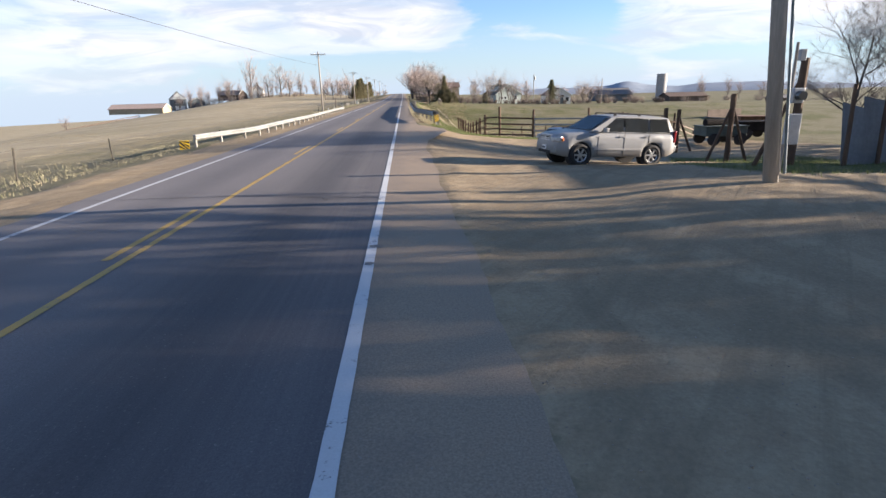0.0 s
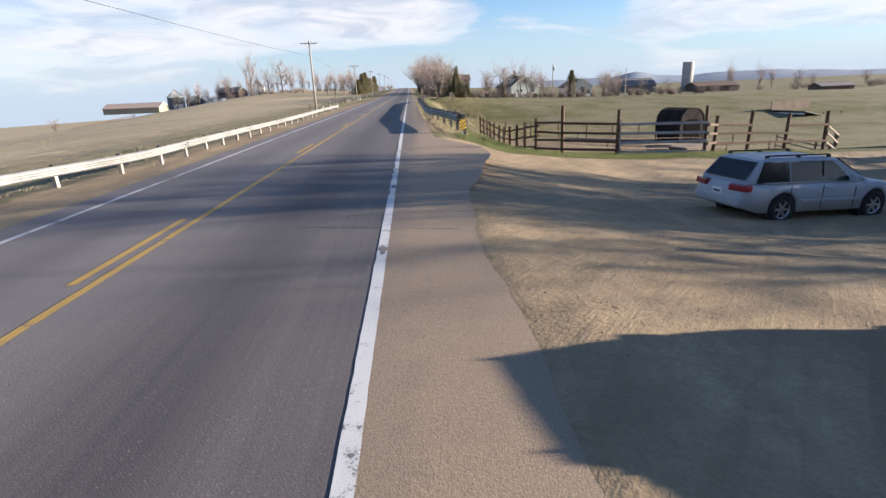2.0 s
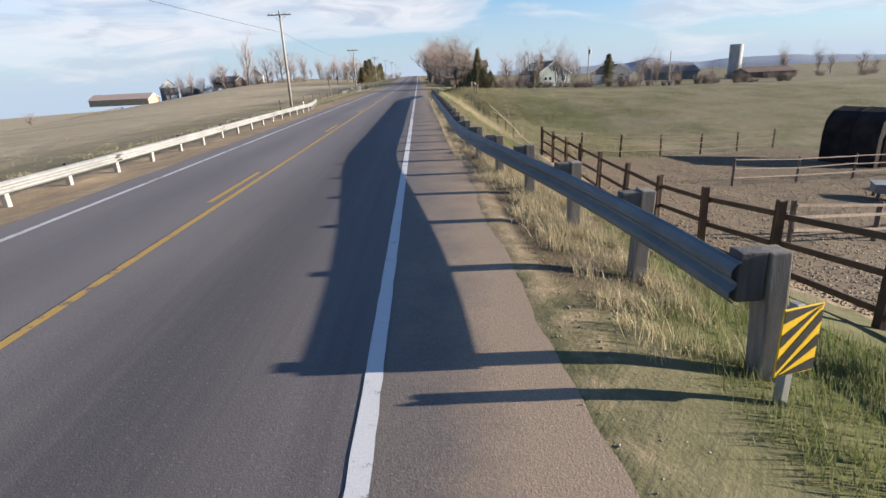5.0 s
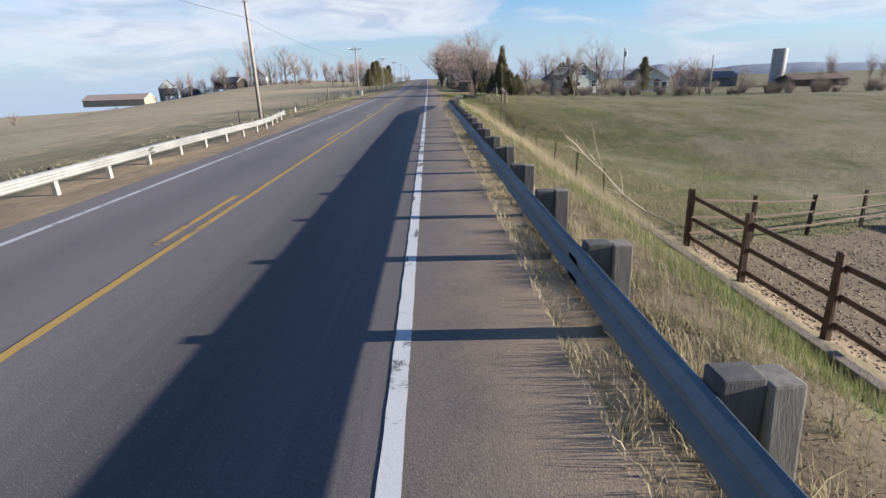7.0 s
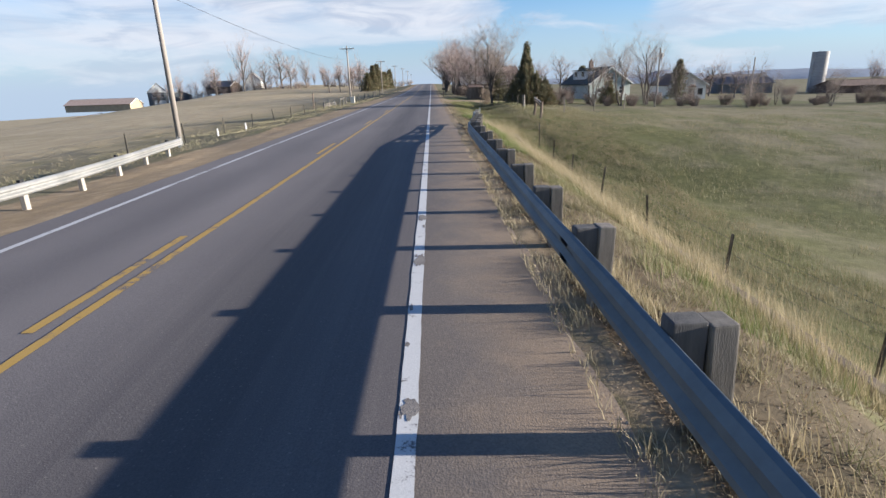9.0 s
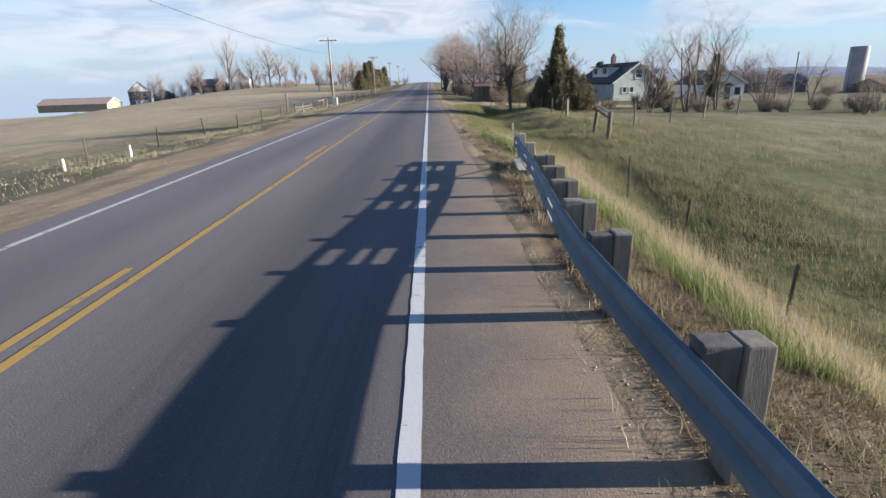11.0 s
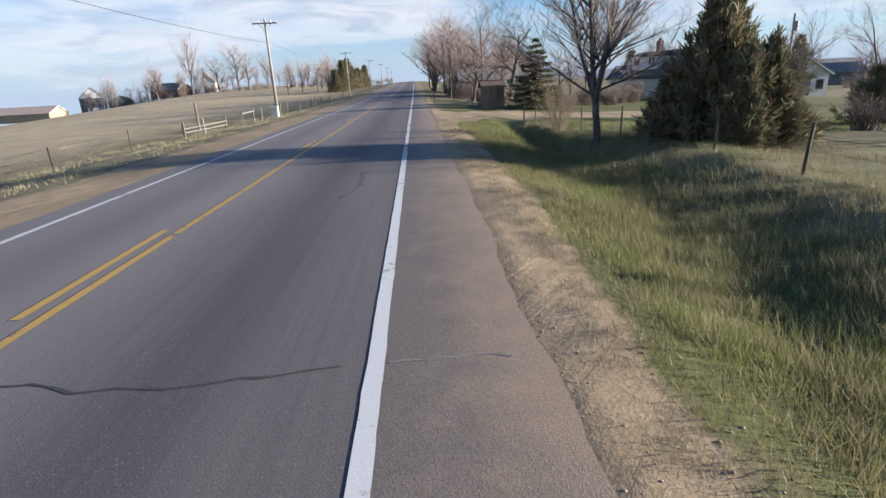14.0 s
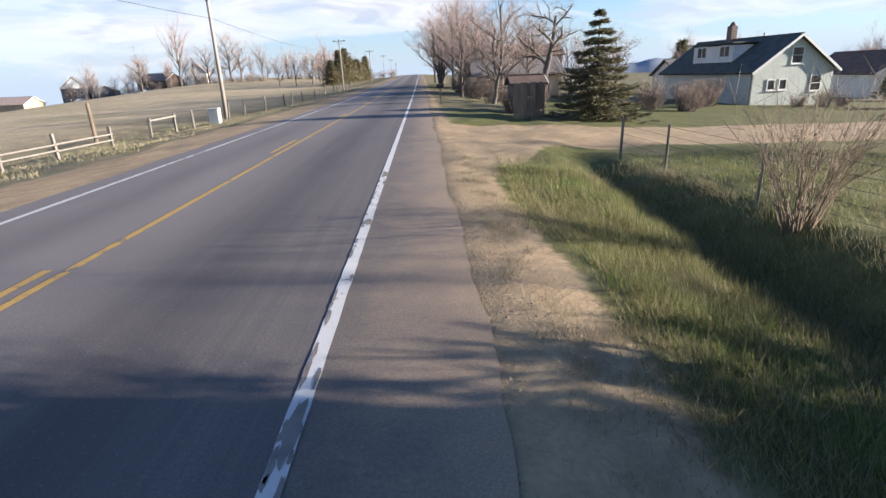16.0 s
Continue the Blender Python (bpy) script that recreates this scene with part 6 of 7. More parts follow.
# fallen branch over the bank
g = np.random.default_rng(12)
segs, twigs = [], []
pts = [np.array(p) for p in ((7.4, 69.1, gz(7.4, 69.1) + 0.03), (6.85, 70.1, gz(6.85, 70.1) + 0.12), (6.3, 70.55, -1.72), (5.7, 70.82, -1.0), (5.17, 70.97, -0.5), (4.8, 70.78, -0.12), (4.42, 70.58, 0.2))]
for i, (p, q) in enumerate(zip(pts, pts[1:])):
    segs.append((p, q, 0.036 - 0.005 * i, 0.031 - 0.005 * i))
    for _ in range((2, 4, 3, 2, 1, 0)[i]):
        d = (q - p) * g.uniform(0.4, 1.0) + g.normal(0, 0.24, 3)
        twigs.append([(q, q + d * 0.7, 0.012, 0.007), (q + d * 0.7, q + d * 1.2 + g.normal(0, 0.12, 3), 0.007, 0.003)])
br = thing("fallen_branch", "bleached fallen branch leaning up out of the ditch", "branch", (0, 0, 0))
x_ = new("stem", tubes(segs, "stem", M["dead_stem"]))
x_.parent = br
for tw in twigs:
    x_ = new("side_branch", tubes(tw, "side_branch", M["dead_stem"]))
    x_.parent = br
# the long timber edge at the foot of the bank
edge = thing("timber_edging", "long weathered timbers edging the foot of the bank", "edging", (4.75, 44, gz(4.75, 44)))
inv = edge.matrix_basis.inverted()
for k in range(14):
    a, b = Vector((4.72 + 0.05 * math.sin(k), 48 + 3.6 * k, 0)), Vector((4.72 + 0.05 * math.sin(k + 1), 51.56 + 3.6 * k, 0))
    a.z, b.z = gz(a.x, a.y) + 0.10, gz(b.x, b.y) + 0.10
    ob = part("timber", box(bmesh.new(), ((b - a).length, 0.16, 0.24), Matrix(), 0.015), M["wood_old"], edge)
    ob.matrix_basis = inv @ Matrix.Translation((a + b) / 2) @ (b - a).to_track_quat("X", "Z").to_matrix().to_4x4()


# ---- buildings ----
def window(parent, w, h, at, axis, frame_mat, sub=2):
    """A framed pane; axis tells the outward side: -y, -x or x."""
    rot = {"-y": 0, "-x": -90, "x": 90}[axis]
    win = new("window")
    win.parent = parent
    win.matrix_basis = pose(*at, 0, 0, rot)
    part("pane", block((w, 0.02, h), (0, -0.012, 0)), M["pane"], win)
    bm = bmesh.new()
    for sx in (-1, 1):
        box(bm, (0.09, 0.06, h + 0.18), pose(sx * (w / 2 + 0.045), -0.03, 0))
    for sz in (-1, 1):
        box(bm, (w, 0.06, 0.09), pose(0, -0.03, sz * (h / 2 + 0.045)))
    if sub > 1:
        box(bm, (w, 0.045, 0.045), pose(0, -0.03, 0))
    part("frame", bm, frame_mat, win)
    part("sill", block((w + 0.3, 0.14, 0.05), (0, -0.06, -h / 2 - 0.11), 0.01), frame_mat, win)
    return win


def gable_house(name, label, cat, at, w, d, eave, peak, wall, roof, rz=0.0, over=0.35, trim=None, siding=0.0):
    """A house whose ridge runs along y, its gable wall at y = 0 looking to -y."""
    h = thing(name, label, cat, at, rz)
    trim = trim or M["white_paint"]
    part("wall", prism([(-w / 2, -0.5), (w / 2, -0.5), (w / 2, eave), (0, peak), (-w / 2, eave)], d, "y", (0, d / 2, 0)), wall, h)
    run, rise = w / 2, peak - eave
    ln = math.hypot(run, rise)
    tilt = math.degrees(math.atan2(rise, run))
    for s in (-1, 1):
        roof_ = part("roof", block((ln + over, d + 2 * over, 0.12), (0, 0, 0), 0.01), roof, h)
        roof_.matrix_basis = pose(s * (run / 2 + over / 2 * math.cos(radians(tilt))), d / 2, eave + rise / 2 + 0.08 - over / 2 * math.sin(radians(tilt)), 0, s * tilt, 0)
        fascia = part("fascia", block((ln + over, 0.05, 0.18), (0, 0, 0)), trim, h)
        fascia.matrix_basis = pose(s * (run / 2 + over / 2 * math.cos(radians(tilt))), -over - 0.03, eave + rise / 2 + 0.03 - over / 2 * math.sin(radians(tilt)), 0, s * tilt, 0)
    part("ridge_cap", block((0.24, d + 2 * over, 0.10), (0, d / 2, peak + 0.13), 0.02), roof, h)
    if siding:
        z = 0.1
        while z < peak - 0.3:
            half_ = w / 2 if z < eave else w / 2 * (peak - z) / (peak - eave)
            part("siding_board", block((2 * half_ - 0.02, 0.03, siding * 0.93), (0, -0.012, z), 0.0, (5, 0, 0)), wall, h)
            z += siding
    return h


def house_z(x, y):
    return gz(x, y)


hx0, hy0 = 30.9, 163.0
hb = house_z(hx0, hy0)
house = gable_house("farmhouse", "pale farmhouse with a dark green roof, dormer and chimney", "house", (hx0, hy0, hb), 7.6, 12.0, 2.75, 5.35, M["pale_siding"], M["roof_dark"], 9, 0.4, M["white_paint"], 0.22)
window(house, 0.95, 1.15, (0.1, -0.03, 3.85), "-y", M["white_paint"])
window(house, 0.6, 0.7, (-2.0, -0.03, 1.65), "-y", M["white_paint"], 1)
window(house, 0.6, 0.7, (-0.9, -0.03, 1.65), "-y", M["white_paint"], 1)
window(house, 0.9, 1.1, (2.2, -0.03, 1.65), "-y", M["white_paint"])
part("corner_board", block((0.12, 0.10, 3.2), (-3.78, -0.03, 1.2)), M["roof_dark"], house, "dark green corner board")
dorm = new("dormer")
dorm.parent = house
dorm.matrix_basis = pose(-1.95, 6.2, 4.3)
part("dormer_wall", block((1.9, 5.2, 1.5), (0, 0, -0.15)), M["white_paint"], dorm)
dr = part("dormer_roof", block((2.7, 5.8, 0.12), (0.1, 0, 0.78)), M["roof_dark"], dorm)
for yy in (-1.6, 1.4):
    part("dormer_window", block((0.04, 1.1, 0.8), (-0.97, yy, 0.1), 0.005), M["pane"], dorm)
    bm = bmesh.new()
    for q in (-0.6, 0, 0.6):
        box(bm, (0.05, 0.07, 0.95), pose(-0.98, yy + q, 0.1))
    for q in (-0.45, 0.55):
        box(bm, (0.05, 1.27, 0.07), pose(-0.98, yy, q + 0.05))
    part("dormer_frame", bm, M["white_paint"], dorm)
chim = part("chimney", block((0.62, 0.62, 1.7), (-0.05, 7.6, 5.8), 0.03), M["brick"], house, "dark brick chimney")
part("chimney_cap", rod(bmesh.new(), (-0.05, 7.6, 6.65), (-0.05, 7.6, 7.0), 0.30, 0.12, 10), M["brick"], house)
part("flue", rod(bmesh.new(), (0.1, 3.8, 5.2), (0.1, 3.8, 5.8), 0.06), M["steel"], house)

h2 = gable_house("farmhouse", "white cottage with a brown roof and dark trim", "house", (48.8, 172, house_z(48.8, 172)), 6.8, 10, 2.6, 4.6, M["white_paint"], M["roof_brown"], 0, 0.4)
part("door", block((1.0, 0.08, 2.0), (0.6, -0.02, 0.9), 0.01), M["slate_wall"], h2)
part("porch_hood", prism([(-0.8, 0), (0.8, 0), (0, 0.5)], 0.8, "y", (0.6, -0.4, 2.1)), M["roof_brown"], h2)
for x in (-2.1, 2.3):
    window(h2, 0.8, 1.0, (x, -0.03, 1.3), "-y", M["slate_wall"])
h3 = gable_house("ranch_house", "long pale house with a low grey roof behind the lawn", "house", (38, 182, house_z(38, 182)), 7.0, 9, 2.6, 4.2, M["white_paint"], M["roof_grey"], 90, 0.4)
h3b = gable_house("two_storey_house", "pale two-storey house behind the grove", "house", (19.5, 196, house_z(19.5, 196)), 8.0, 9, 4.6, 6.0, M["tan_wall"], M["roof_brown"], 90, 0.4)
for x in (-2.4, 0, 2.4):
    window(h3b, 0.9, 1.1, (x, -0.03, 3.2), "-y", M["white_paint"])
part("chimney", block((0.6, 0.6, 1.2), (-2.5, 5, 6.2)), M["brick"], h3b)
h4 = gable_house("farmhouse", "low brown-roofed house deep in the grove", "house", (14.2, 176, house_z(14.2, 176)), 7.0, 8, 2.4, 3.8, M["tan_wall"], M["roof_grey"], 90, 0.5)
# sheds beside the driveway
sh = gable_house("shed", "small weathered shed under the gnarled tree", "shed", (7.6, 150.5, gz(7.6, 150.5)), 1.9, 1.7, 1.6, 1.95, M["brown_wall"], M["roof_brown"], 90, 0.2)
for i in range(3):
    k = thing("old_door_panel", "weathered plank panel leaning by the shed", "panel", (5.35 + 0.55 * i, 145.6 + 0.4 * i, gz(5.4, 145.6)), 4 * i, "plank panels")
    for j in range(4):
        part("plank", block((0.13, 0.035, 1.7 - 0.1 * (j % 2)), (0.15 * j, 0, 0.8), 0.006), M["wood_old"], k)
mail = thing("mailbox", "dark mailbox on a wooden post by the road", "mailbox", (2.1, 156.5, gz(2.1, 156.5)))
part("post", block((0.1, 0.1, 1.1), (0, 0, 0.5)), M["wood_old"], mail)
bm = prism([(0.10 * math.cos(a), 0.10 * math.sin(a) + (0.06 if 0 < a < math.pi else 0)) for a in np.linspace(0, math.tau, 14, endpoint=False)], 0.5, "x", (0, 0, 1.16))
part("mailbox_shell", bm, M["trim_dark"], mail)

# silo and barns beyond the pasture
silo = thing("silo", "tall grey concrete stave silo", "silo", (97.6, 206.5, gz(97.6, 206.5)))
hs = 6.6 - gz(97.6, 206.5)
part("silo_wall", rod(bmesh.new(), (0, 0, -1), (0, 0, hs), 1.85, 1.85, 40), M["concrete"], silo, shade=False)
for k in range(12):
    part("hoop", rod(bmesh.new(), (0, 0, 0.6 + k * hs / 12), (0, 0, 0.66 + k * hs / 12), 1.875, 1.875, 40), M["zinc_dull"], silo)
part("silo_chute", block((0.5, 0.5, hs - 0.5), (-1.85, -0.4, hs / 2)), M["concrete"], silo)
barn = gable_house("barn", "long low barn with a rusty brown roof by the silo", "barn", (112, 200, gz(112, 200)), 8, 14, 1.8, 3.0, M["brown_wall"], M["roof_brown"], 90, 0.4)
barn.matrix_basis = pose(110, 200, gz(112, 200), 0, 0, 90)
barn2 = gable_house("barn", "grey gabled barn beside the silo", "barn", (86, 210, gz(86, 210)), 9, 14, 2.5, 4.6, M["slate_wall"], M["roof_grey"], 90, 0.4)
barn3 = gable_house("shed", "low brown shed with a pale blue door on the pasture's rise", "shed", (118, 160, gz(118, 160)), 5, 9, 1.5, 2.3, M["brown_wall"], M["roof_grey"], 90, 0.3)
part("shed_door", block((1.6, 0.1, 1.6), (0.5, -0.06, 0.8)), M["white_paint"], barn3, "pale blue-white door")

# the dark tarpaulin shelter in the corral
tx, ty = 26.6, 70.0
sheltr = thing("animal_shelter", "round-topped black tarpaulin shelter in the corral", "shelter", (tx, ty, gz(tx, ty)), 20)
arc = [(-1.5, -0.3), (-1.55, 1.7), (-1.4, 2.5), (-0.9, 3.05), (0, 3.25), (0.9, 3.05), (1.4, 2.5), (1.55, 1.7), (1.5, -0.3)]
part("cover", prism(arc, 3.0, "y"), M["tarp"], sheltr)
for yy in (-1.52, 0.0, 1.52):
    bm = bmesh.new()
    for (u, z), (u2, z2) in zip(arc, arc[1:]):
        rod(bm, (u * 1.01, yy, z * 1.005), (u2 * 1.01, yy, z2 * 1.005), 0.03, n=6)
    part("hoop", bm, M["tarp"], sheltr)
# a flat black slab on the closed front paints the doorway's inner shade
part("opening", prism([(-1.0, -0.2), (-1.0, 1.7), (-0.6, 2.2), (0.6, 2.2), (1.0, 1.7), (1.0, -0.2)], 0.06, "y", (0, -1.52, 0)), M["void"], sheltr, "dark doorway")

# open shed with a pale roof
ox, oy = 50.5, 88.0
osd = thing("open_shed", "open cattle shed with a sloping grey roof", "shed", (ox, oy, gz(ox, oy)), 15)
oz = -3.0 - gz(ox, oy)
rf = part("roof", block((7.5, 5.5, 0.10), (0, 0, 0)), M["roof_grey"], osd, "grey metal roof")
rf.matrix_basis = pose(3.2, 0, oz - 0.75, 0, 12, 0)
part("back_wall", block((7.0, 0.12, 1.6), (3.2, 2.4, 0.8)), M["brown_wall"], osd)
part("end_wall", block((0.12, 5.0, oz - 0.2), (-0.3, 0, (oz - 0.2) / 2)), M["white_paint"], osd, "pale end wall")
for x in (0, 3.3, 6.5):
    part("post", block((0.15, 0.15, oz - 0.2), (x, -2.4, (oz - 0.4) / 2)), M["wood_dark"], osd)

# clutter in the pens behind the cars
rc = random.Random(9)
for i, (x, y, w, d, h_, mt, lab) in enumerate(((17.5, 33.5, 2.2, 1.4, 1.0, "green_metal", "dull green feed wagon in the yard clutter"), (21, 36, 2.2, 1.4, 1.0, "tarp", "black-covered stack behind the corral"), (24, 40, 2.4, 1.5, 1.2, "rust", "rusty farm cart among the pens"), (15.5, 47, 1.8, 1.2, 0.8, "wood_old", "weathered wooden feed bunk"), (20, 60, 2.0, 1.0, 0.7, "zinc_dull", "pale stock trough in the pen"), (24, 62, 1.6, 1.0, 0.8, "tin", "grey metal tank in the pen"))):
    k = thing("farm_cart" if h_ > 0.95 else "feed_trough", lab, "farm equipment", (x, y, gz(x, y)), rc.uniform(-30, 30))
    part("bed", block((w, d, h_ * 0.5), (0, 0, h_ * 0.72), 0.04), M[mt], k)
    part("rim", block((w + 0.1, d + 0.1, 0.06), (0, 0, h_ * 0.98), 0.01), M[mt], k)
    for sx in (-1, 1):
        for sy in (-1, 1):
            if h_ > 0.95:
                part("wheel", rod(bmesh.new(), (sx * w * 0.32, sy * d * 0.5, 0.32), (sx * w * 0.32, sy * (d * 0.5 + 0.14), 0.32), 0.32, n=16), M["black"], k)
            else:
                part("leg", block((0.1, 0.1, h_ * 0.5), (sx * w * 0.42, sy * d * 0.4, h_ * 0.24)), M["wood_old"], k)
roll = thing("tarp_roll", "dark rolled tarpaulin lying on the feed wagon", "tarpaulin", (17.5, 33.5, gz(17.5, 33.5) + 1.02), 10)
part("roll", rod(bmesh.new(), (-1.0, 0, 0.16), (1.0, 0.1, 0.17), 0.18, 0.16, 14), M["tarp"], roll)

# tin-sheet lean-to, leaning boards and brown shed at the lot's side
lean = thing("tin_lean_to", "grey corrugated tin sheets leaning on rusty posts", "lean-to", (12.0, 18.8, gz(12.0, 18.8)), 14)
for i in range(3):
    bm = bmesh.new()
    cols = [[bm.verts.new((0.046 * j, 0.014 * (-1) ** j, z)) for z in (0.0, 1.75 + 0.12 * (i % 2))] for j in range(22)]
    for c0, c1 in zip(cols, cols[1:]):
        bm.faces.new((c0[0], c1[0], c1[1], c0[1]))
    bmesh.ops.solidify(bm, geom=bm.faces, thickness=0.004)
    ob = part("tin_sheet", bm, M["tin"], lean)
    ob.matrix_basis = pose(0.93 * i, 0.04 * i, -0.05, -16, 12 - 3 * i, 0)
for i in range(3):
    ob = part("slanting_post", rod(bmesh.new(), (0, 0, -0.2), (0.32, 0.3, 2.05), 0.06, 0.05), M["wood_dark"], lean)
    ob.matrix_basis = pose(-0.05 + 1.25 * i, -0.12, 0)
# the shed stands out of view here, for its shadow on the lot
bs = gable_house("shed", "old brown shed with a rusty roof, out of view, placed to shade the lot", "shed", (20, 19, gz(20, 19)), 5.6, 3.6, 2.2, 3.3, M["brown_wall"], M["roof_brown"], 0, 0.4)
bs.matrix_basis = pose(19.6, 16.4, gz(19.6, 16.4), 0, 0, 3)
boards = thing("leaning_boards", "dark weathered boards leaning beside the braced posts", "boards", (15.0, 21.4, gz(15.0, 21.4)), 12)
for i in range(7):
    ob = part("board", block((0.2, 0.03, 1.5 + 0.12 * (i % 3)), (0, 0, 0.7), 0.006), M["wood_dark"], boards)
    ob.matrix_basis = pose(0.27 * i, 0.03 * (i % 2), 0, -16, 14 - 3 * (i % 4), 0)

# homes and barn on the left ridge
lb = gable_house("long_barn", "long low tan barn with a faded red roof", "barn", (-150, 300, gz(-150, 300)), 9, 30, 2.4, 4.6, M["tan_wall"], M["roof_rose"], 60, 0.4)
lb.matrix_basis = pose(-122, 297, gz(-122, 297) + 0.1, 0, 0, 84) @ Matrix.Scale(0.95, 4)
lh = gable_house("house", "slate-grey house with a white gable on the far ridge", "house", (-129, 330, gz(-129, 330) + 0.5), 8.5, 11, 6.0, 10.0, M["slate_wall"], M["roof_grey"], 25, 0.3)
part("gable_face", prism([(-4.1, 5.8), (4.1, 5.8), (0, 9.6)], 0.1, "y", (0, -0.06, 0)), M["white_paint"], lh, "white gable face")
part("lower_face", block((5.0, 0.1, 2.2), (0.6, -0.07, 1.0)), M["white_paint"], lh)
for x in (-1.8, 0.3, 2.2):
    window(lh, 0.9, 1.2, (x, -0.08, 4.2), "-y", M["white_paint"], 1)
lg = gable_house("garage", "low slate-grey garage beside the ridge house", "garage", (-120, 334, gz(-120, 334)), 9, 9, 3.2, 5.4, M["slate_wall"], M["roof_grey"], 25, 0.3)
lh2 = gable_house("house", "brown-roofed house behind bare trees on the ridge", "house", (-94, 336, gz(-94, 336)), 9, 14, 2.6, 5.2, M["brown_wall"], M["roof_grey"], 70, 0.3)
lh3 = gable_house("house", "white-gabled house among the ridge trees", "house", (-86, 338, gz(-86, 338)), 7, 9, 4.2, 7.8, M["white_paint"], M["roof_grey"], 10, 0.3)
row = [(-196 + 7.6 * k, 226 + 8.5 * k) for k in range(9)]
rail_fence("ridge_fence", "dark rail fence along the far ridge", "fence", row, [1.5] * 9, (0.5, 1.0, 1.4), 0.25, M["wood_dark"], 0.2, 0.1)

# far hills
def hills(name, label, dist, a0, a1, prof, seed):
    g = np.random.default_rng(seed)
    n = 120
    v, f = [], []
    ph = g.uniform(0, 6, 8)
    for i in range(n + 1):
        a = radians(a0 + (a1 - a0) * i / n)
        e = prof(math.degrees(a)) + 0.13 * sum(math.sin(a * (9 + 17 * k) + ph[k]) / (k + 1.5) for k in range(8))
        x, y = dist * math.sin(a), dist * math.cos(a)
        for q in range(4):
            v.append((x * (1 + 0.05 * q), y * (1 + 0.05 * q), -90 + (90 + dist * math.tan(radians(e))) * (q / 3) ** 0.6))
    for i in range(n):
        for q in range(3):
            f.append((4 * i + q, 4 * i + 4 + q, 4 * i + 5 + q, 4 * i + 1 + q))
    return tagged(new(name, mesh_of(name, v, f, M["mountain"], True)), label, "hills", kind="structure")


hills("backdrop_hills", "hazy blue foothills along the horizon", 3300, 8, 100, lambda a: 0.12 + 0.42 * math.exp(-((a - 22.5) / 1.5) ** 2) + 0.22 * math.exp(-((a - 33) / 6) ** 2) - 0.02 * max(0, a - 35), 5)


# ---- grass and litter ----
def blades(name, label, mat, seed, n, where, height, width, lean=0.35, clump=0.0, cat="grass", simple=False):
    """Many single blades as one object; where(g, n) gives x, y and a share kept."""
    g = np.random.default_rng(seed)
    x, y, keep, hh = where(g, n)
    k = g.random(n) < keep
    x, y, hh = x[k], y[k], hh[k] * height * g.uniform(0.45, 1.25, k.sum())
    m = len(x)
    z = land_z(x, y) - 0.025
    a = g.uniform(0, math.tau, m)
    w = width * g.uniform(0.6, 1.4, m)
    ux, uy = np.cos(a) * w, np.sin(a) * w
    b = g.uniform(0, math.tau, m)
    l1 = hh * lean * g.uniform(0.1, 1.2, m)
    dx, dy = np.cos(b) * l1 - 0.18 * hh, np.sin(b) * l1 + 0.05 * hh
    base = np.stack([x, y, z], -1)
    u = np.stack([ux, uy, np.zeros(m)], -1)
    if simple:
        v = np.stack([base - u, base + u, base + np.stack([dx, dy, hh], -1)], 1).reshape(-1, 3)
        return tagged(new(name, fast_mesh(name, v, np.arange(3 * m).reshape(-1, 3), mat)), label, cat, kind="stuff")
    mid = base + np.stack([dx * 0.4, dy * 0.4, hh * 0.6], -1)
    tip = base + np.stack([dx, dy, hh], -1)
    v = np.stack([base - u, base + u, mid + u * 0.7, mid - u * 0.7, tip], 1).reshape(-1, 3)
    i = np.arange(m)[:, None] * 5
    t = np.concatenate([i + [[0, 1, 2]], i + [[0, 2, 3]], i + [[3, 2, 4]]])
    return tagged(new(name, fast_mesh(name, v, t, mat)), label, cat, kind="stuff")


def patchy(x, y, k, ph):
    return 0.5 + 0.25 * (np.sin(x * k + ph) * np.sin(y * k * 0.8 + 1.3 * ph) + np.sin((x + y) * k * 1.7 + ph) * np.sin((x - 1.3 * y) * k * 1.3))


def clumps(g, n, x0, x1, y0, y1, per=14, rad=0.10):
    c = n // per + 1
    cx, cy = g.uniform(x0, x1, c), g.uniform(y0, y1, c)
    i = np.arange(n) % c
    return cx[i] + g.normal(0, rad, n), cy[i] + g.normal(0, rad, n), i, c


def mat(x, y):
    """1 where the brown litter lies beside the rail's end."""
    return 1.0 * (x < np.interp(y, [80, 84, 97, 101, 102.5], [1.0, 3.3, 3.4, 2.1, 1.0]))


def under_rail(g, n):
    x, y, i, c = clumps(g, n, -0.35, 0.75, 43, 97.5, 16, 0.07)
    x = x + np.interp(y, [42, 55, 86, 97.5], [2.5, 1.42, 1.42, 2.5])
    p = patchy(x, y, 2.3, 0.4)
    return x, y, smooth(0.3, 0.6, p) * (x > 1.22) * (1 - 0.8 * mat(x, y)), (0.5 + g.random(c))[i] * np.where(x > 1.6, 1.1, 0.75)


def bank_green(g, n):
    x, y, i, c = clumps(g, n, 2.7, 4.6, 43, 97, 20, 0.12)
    p = patchy(x, y, 1.1, 2.0)
    near = smooth(0.25, 0.55, p) * smooth(2.9, 3.5, x) * (1 - smooth(64, 70, y))
    return x, y, np.maximum(near, smooth(0.45, 0.65, p) * 0.5 * (1 - smooth(3.6, 4.2, x))), (0.5 + g.random(c))[i]


def straw_band(x, y):
    """1 along the strip of tall straw half way down the bank."""
    return smooth(61, 68, y) * band(x, 3.75 + 0.2 * np.sin(y * 0.7), 5.3 + 0.3 * np.sin(y * 0.43), 0.3)


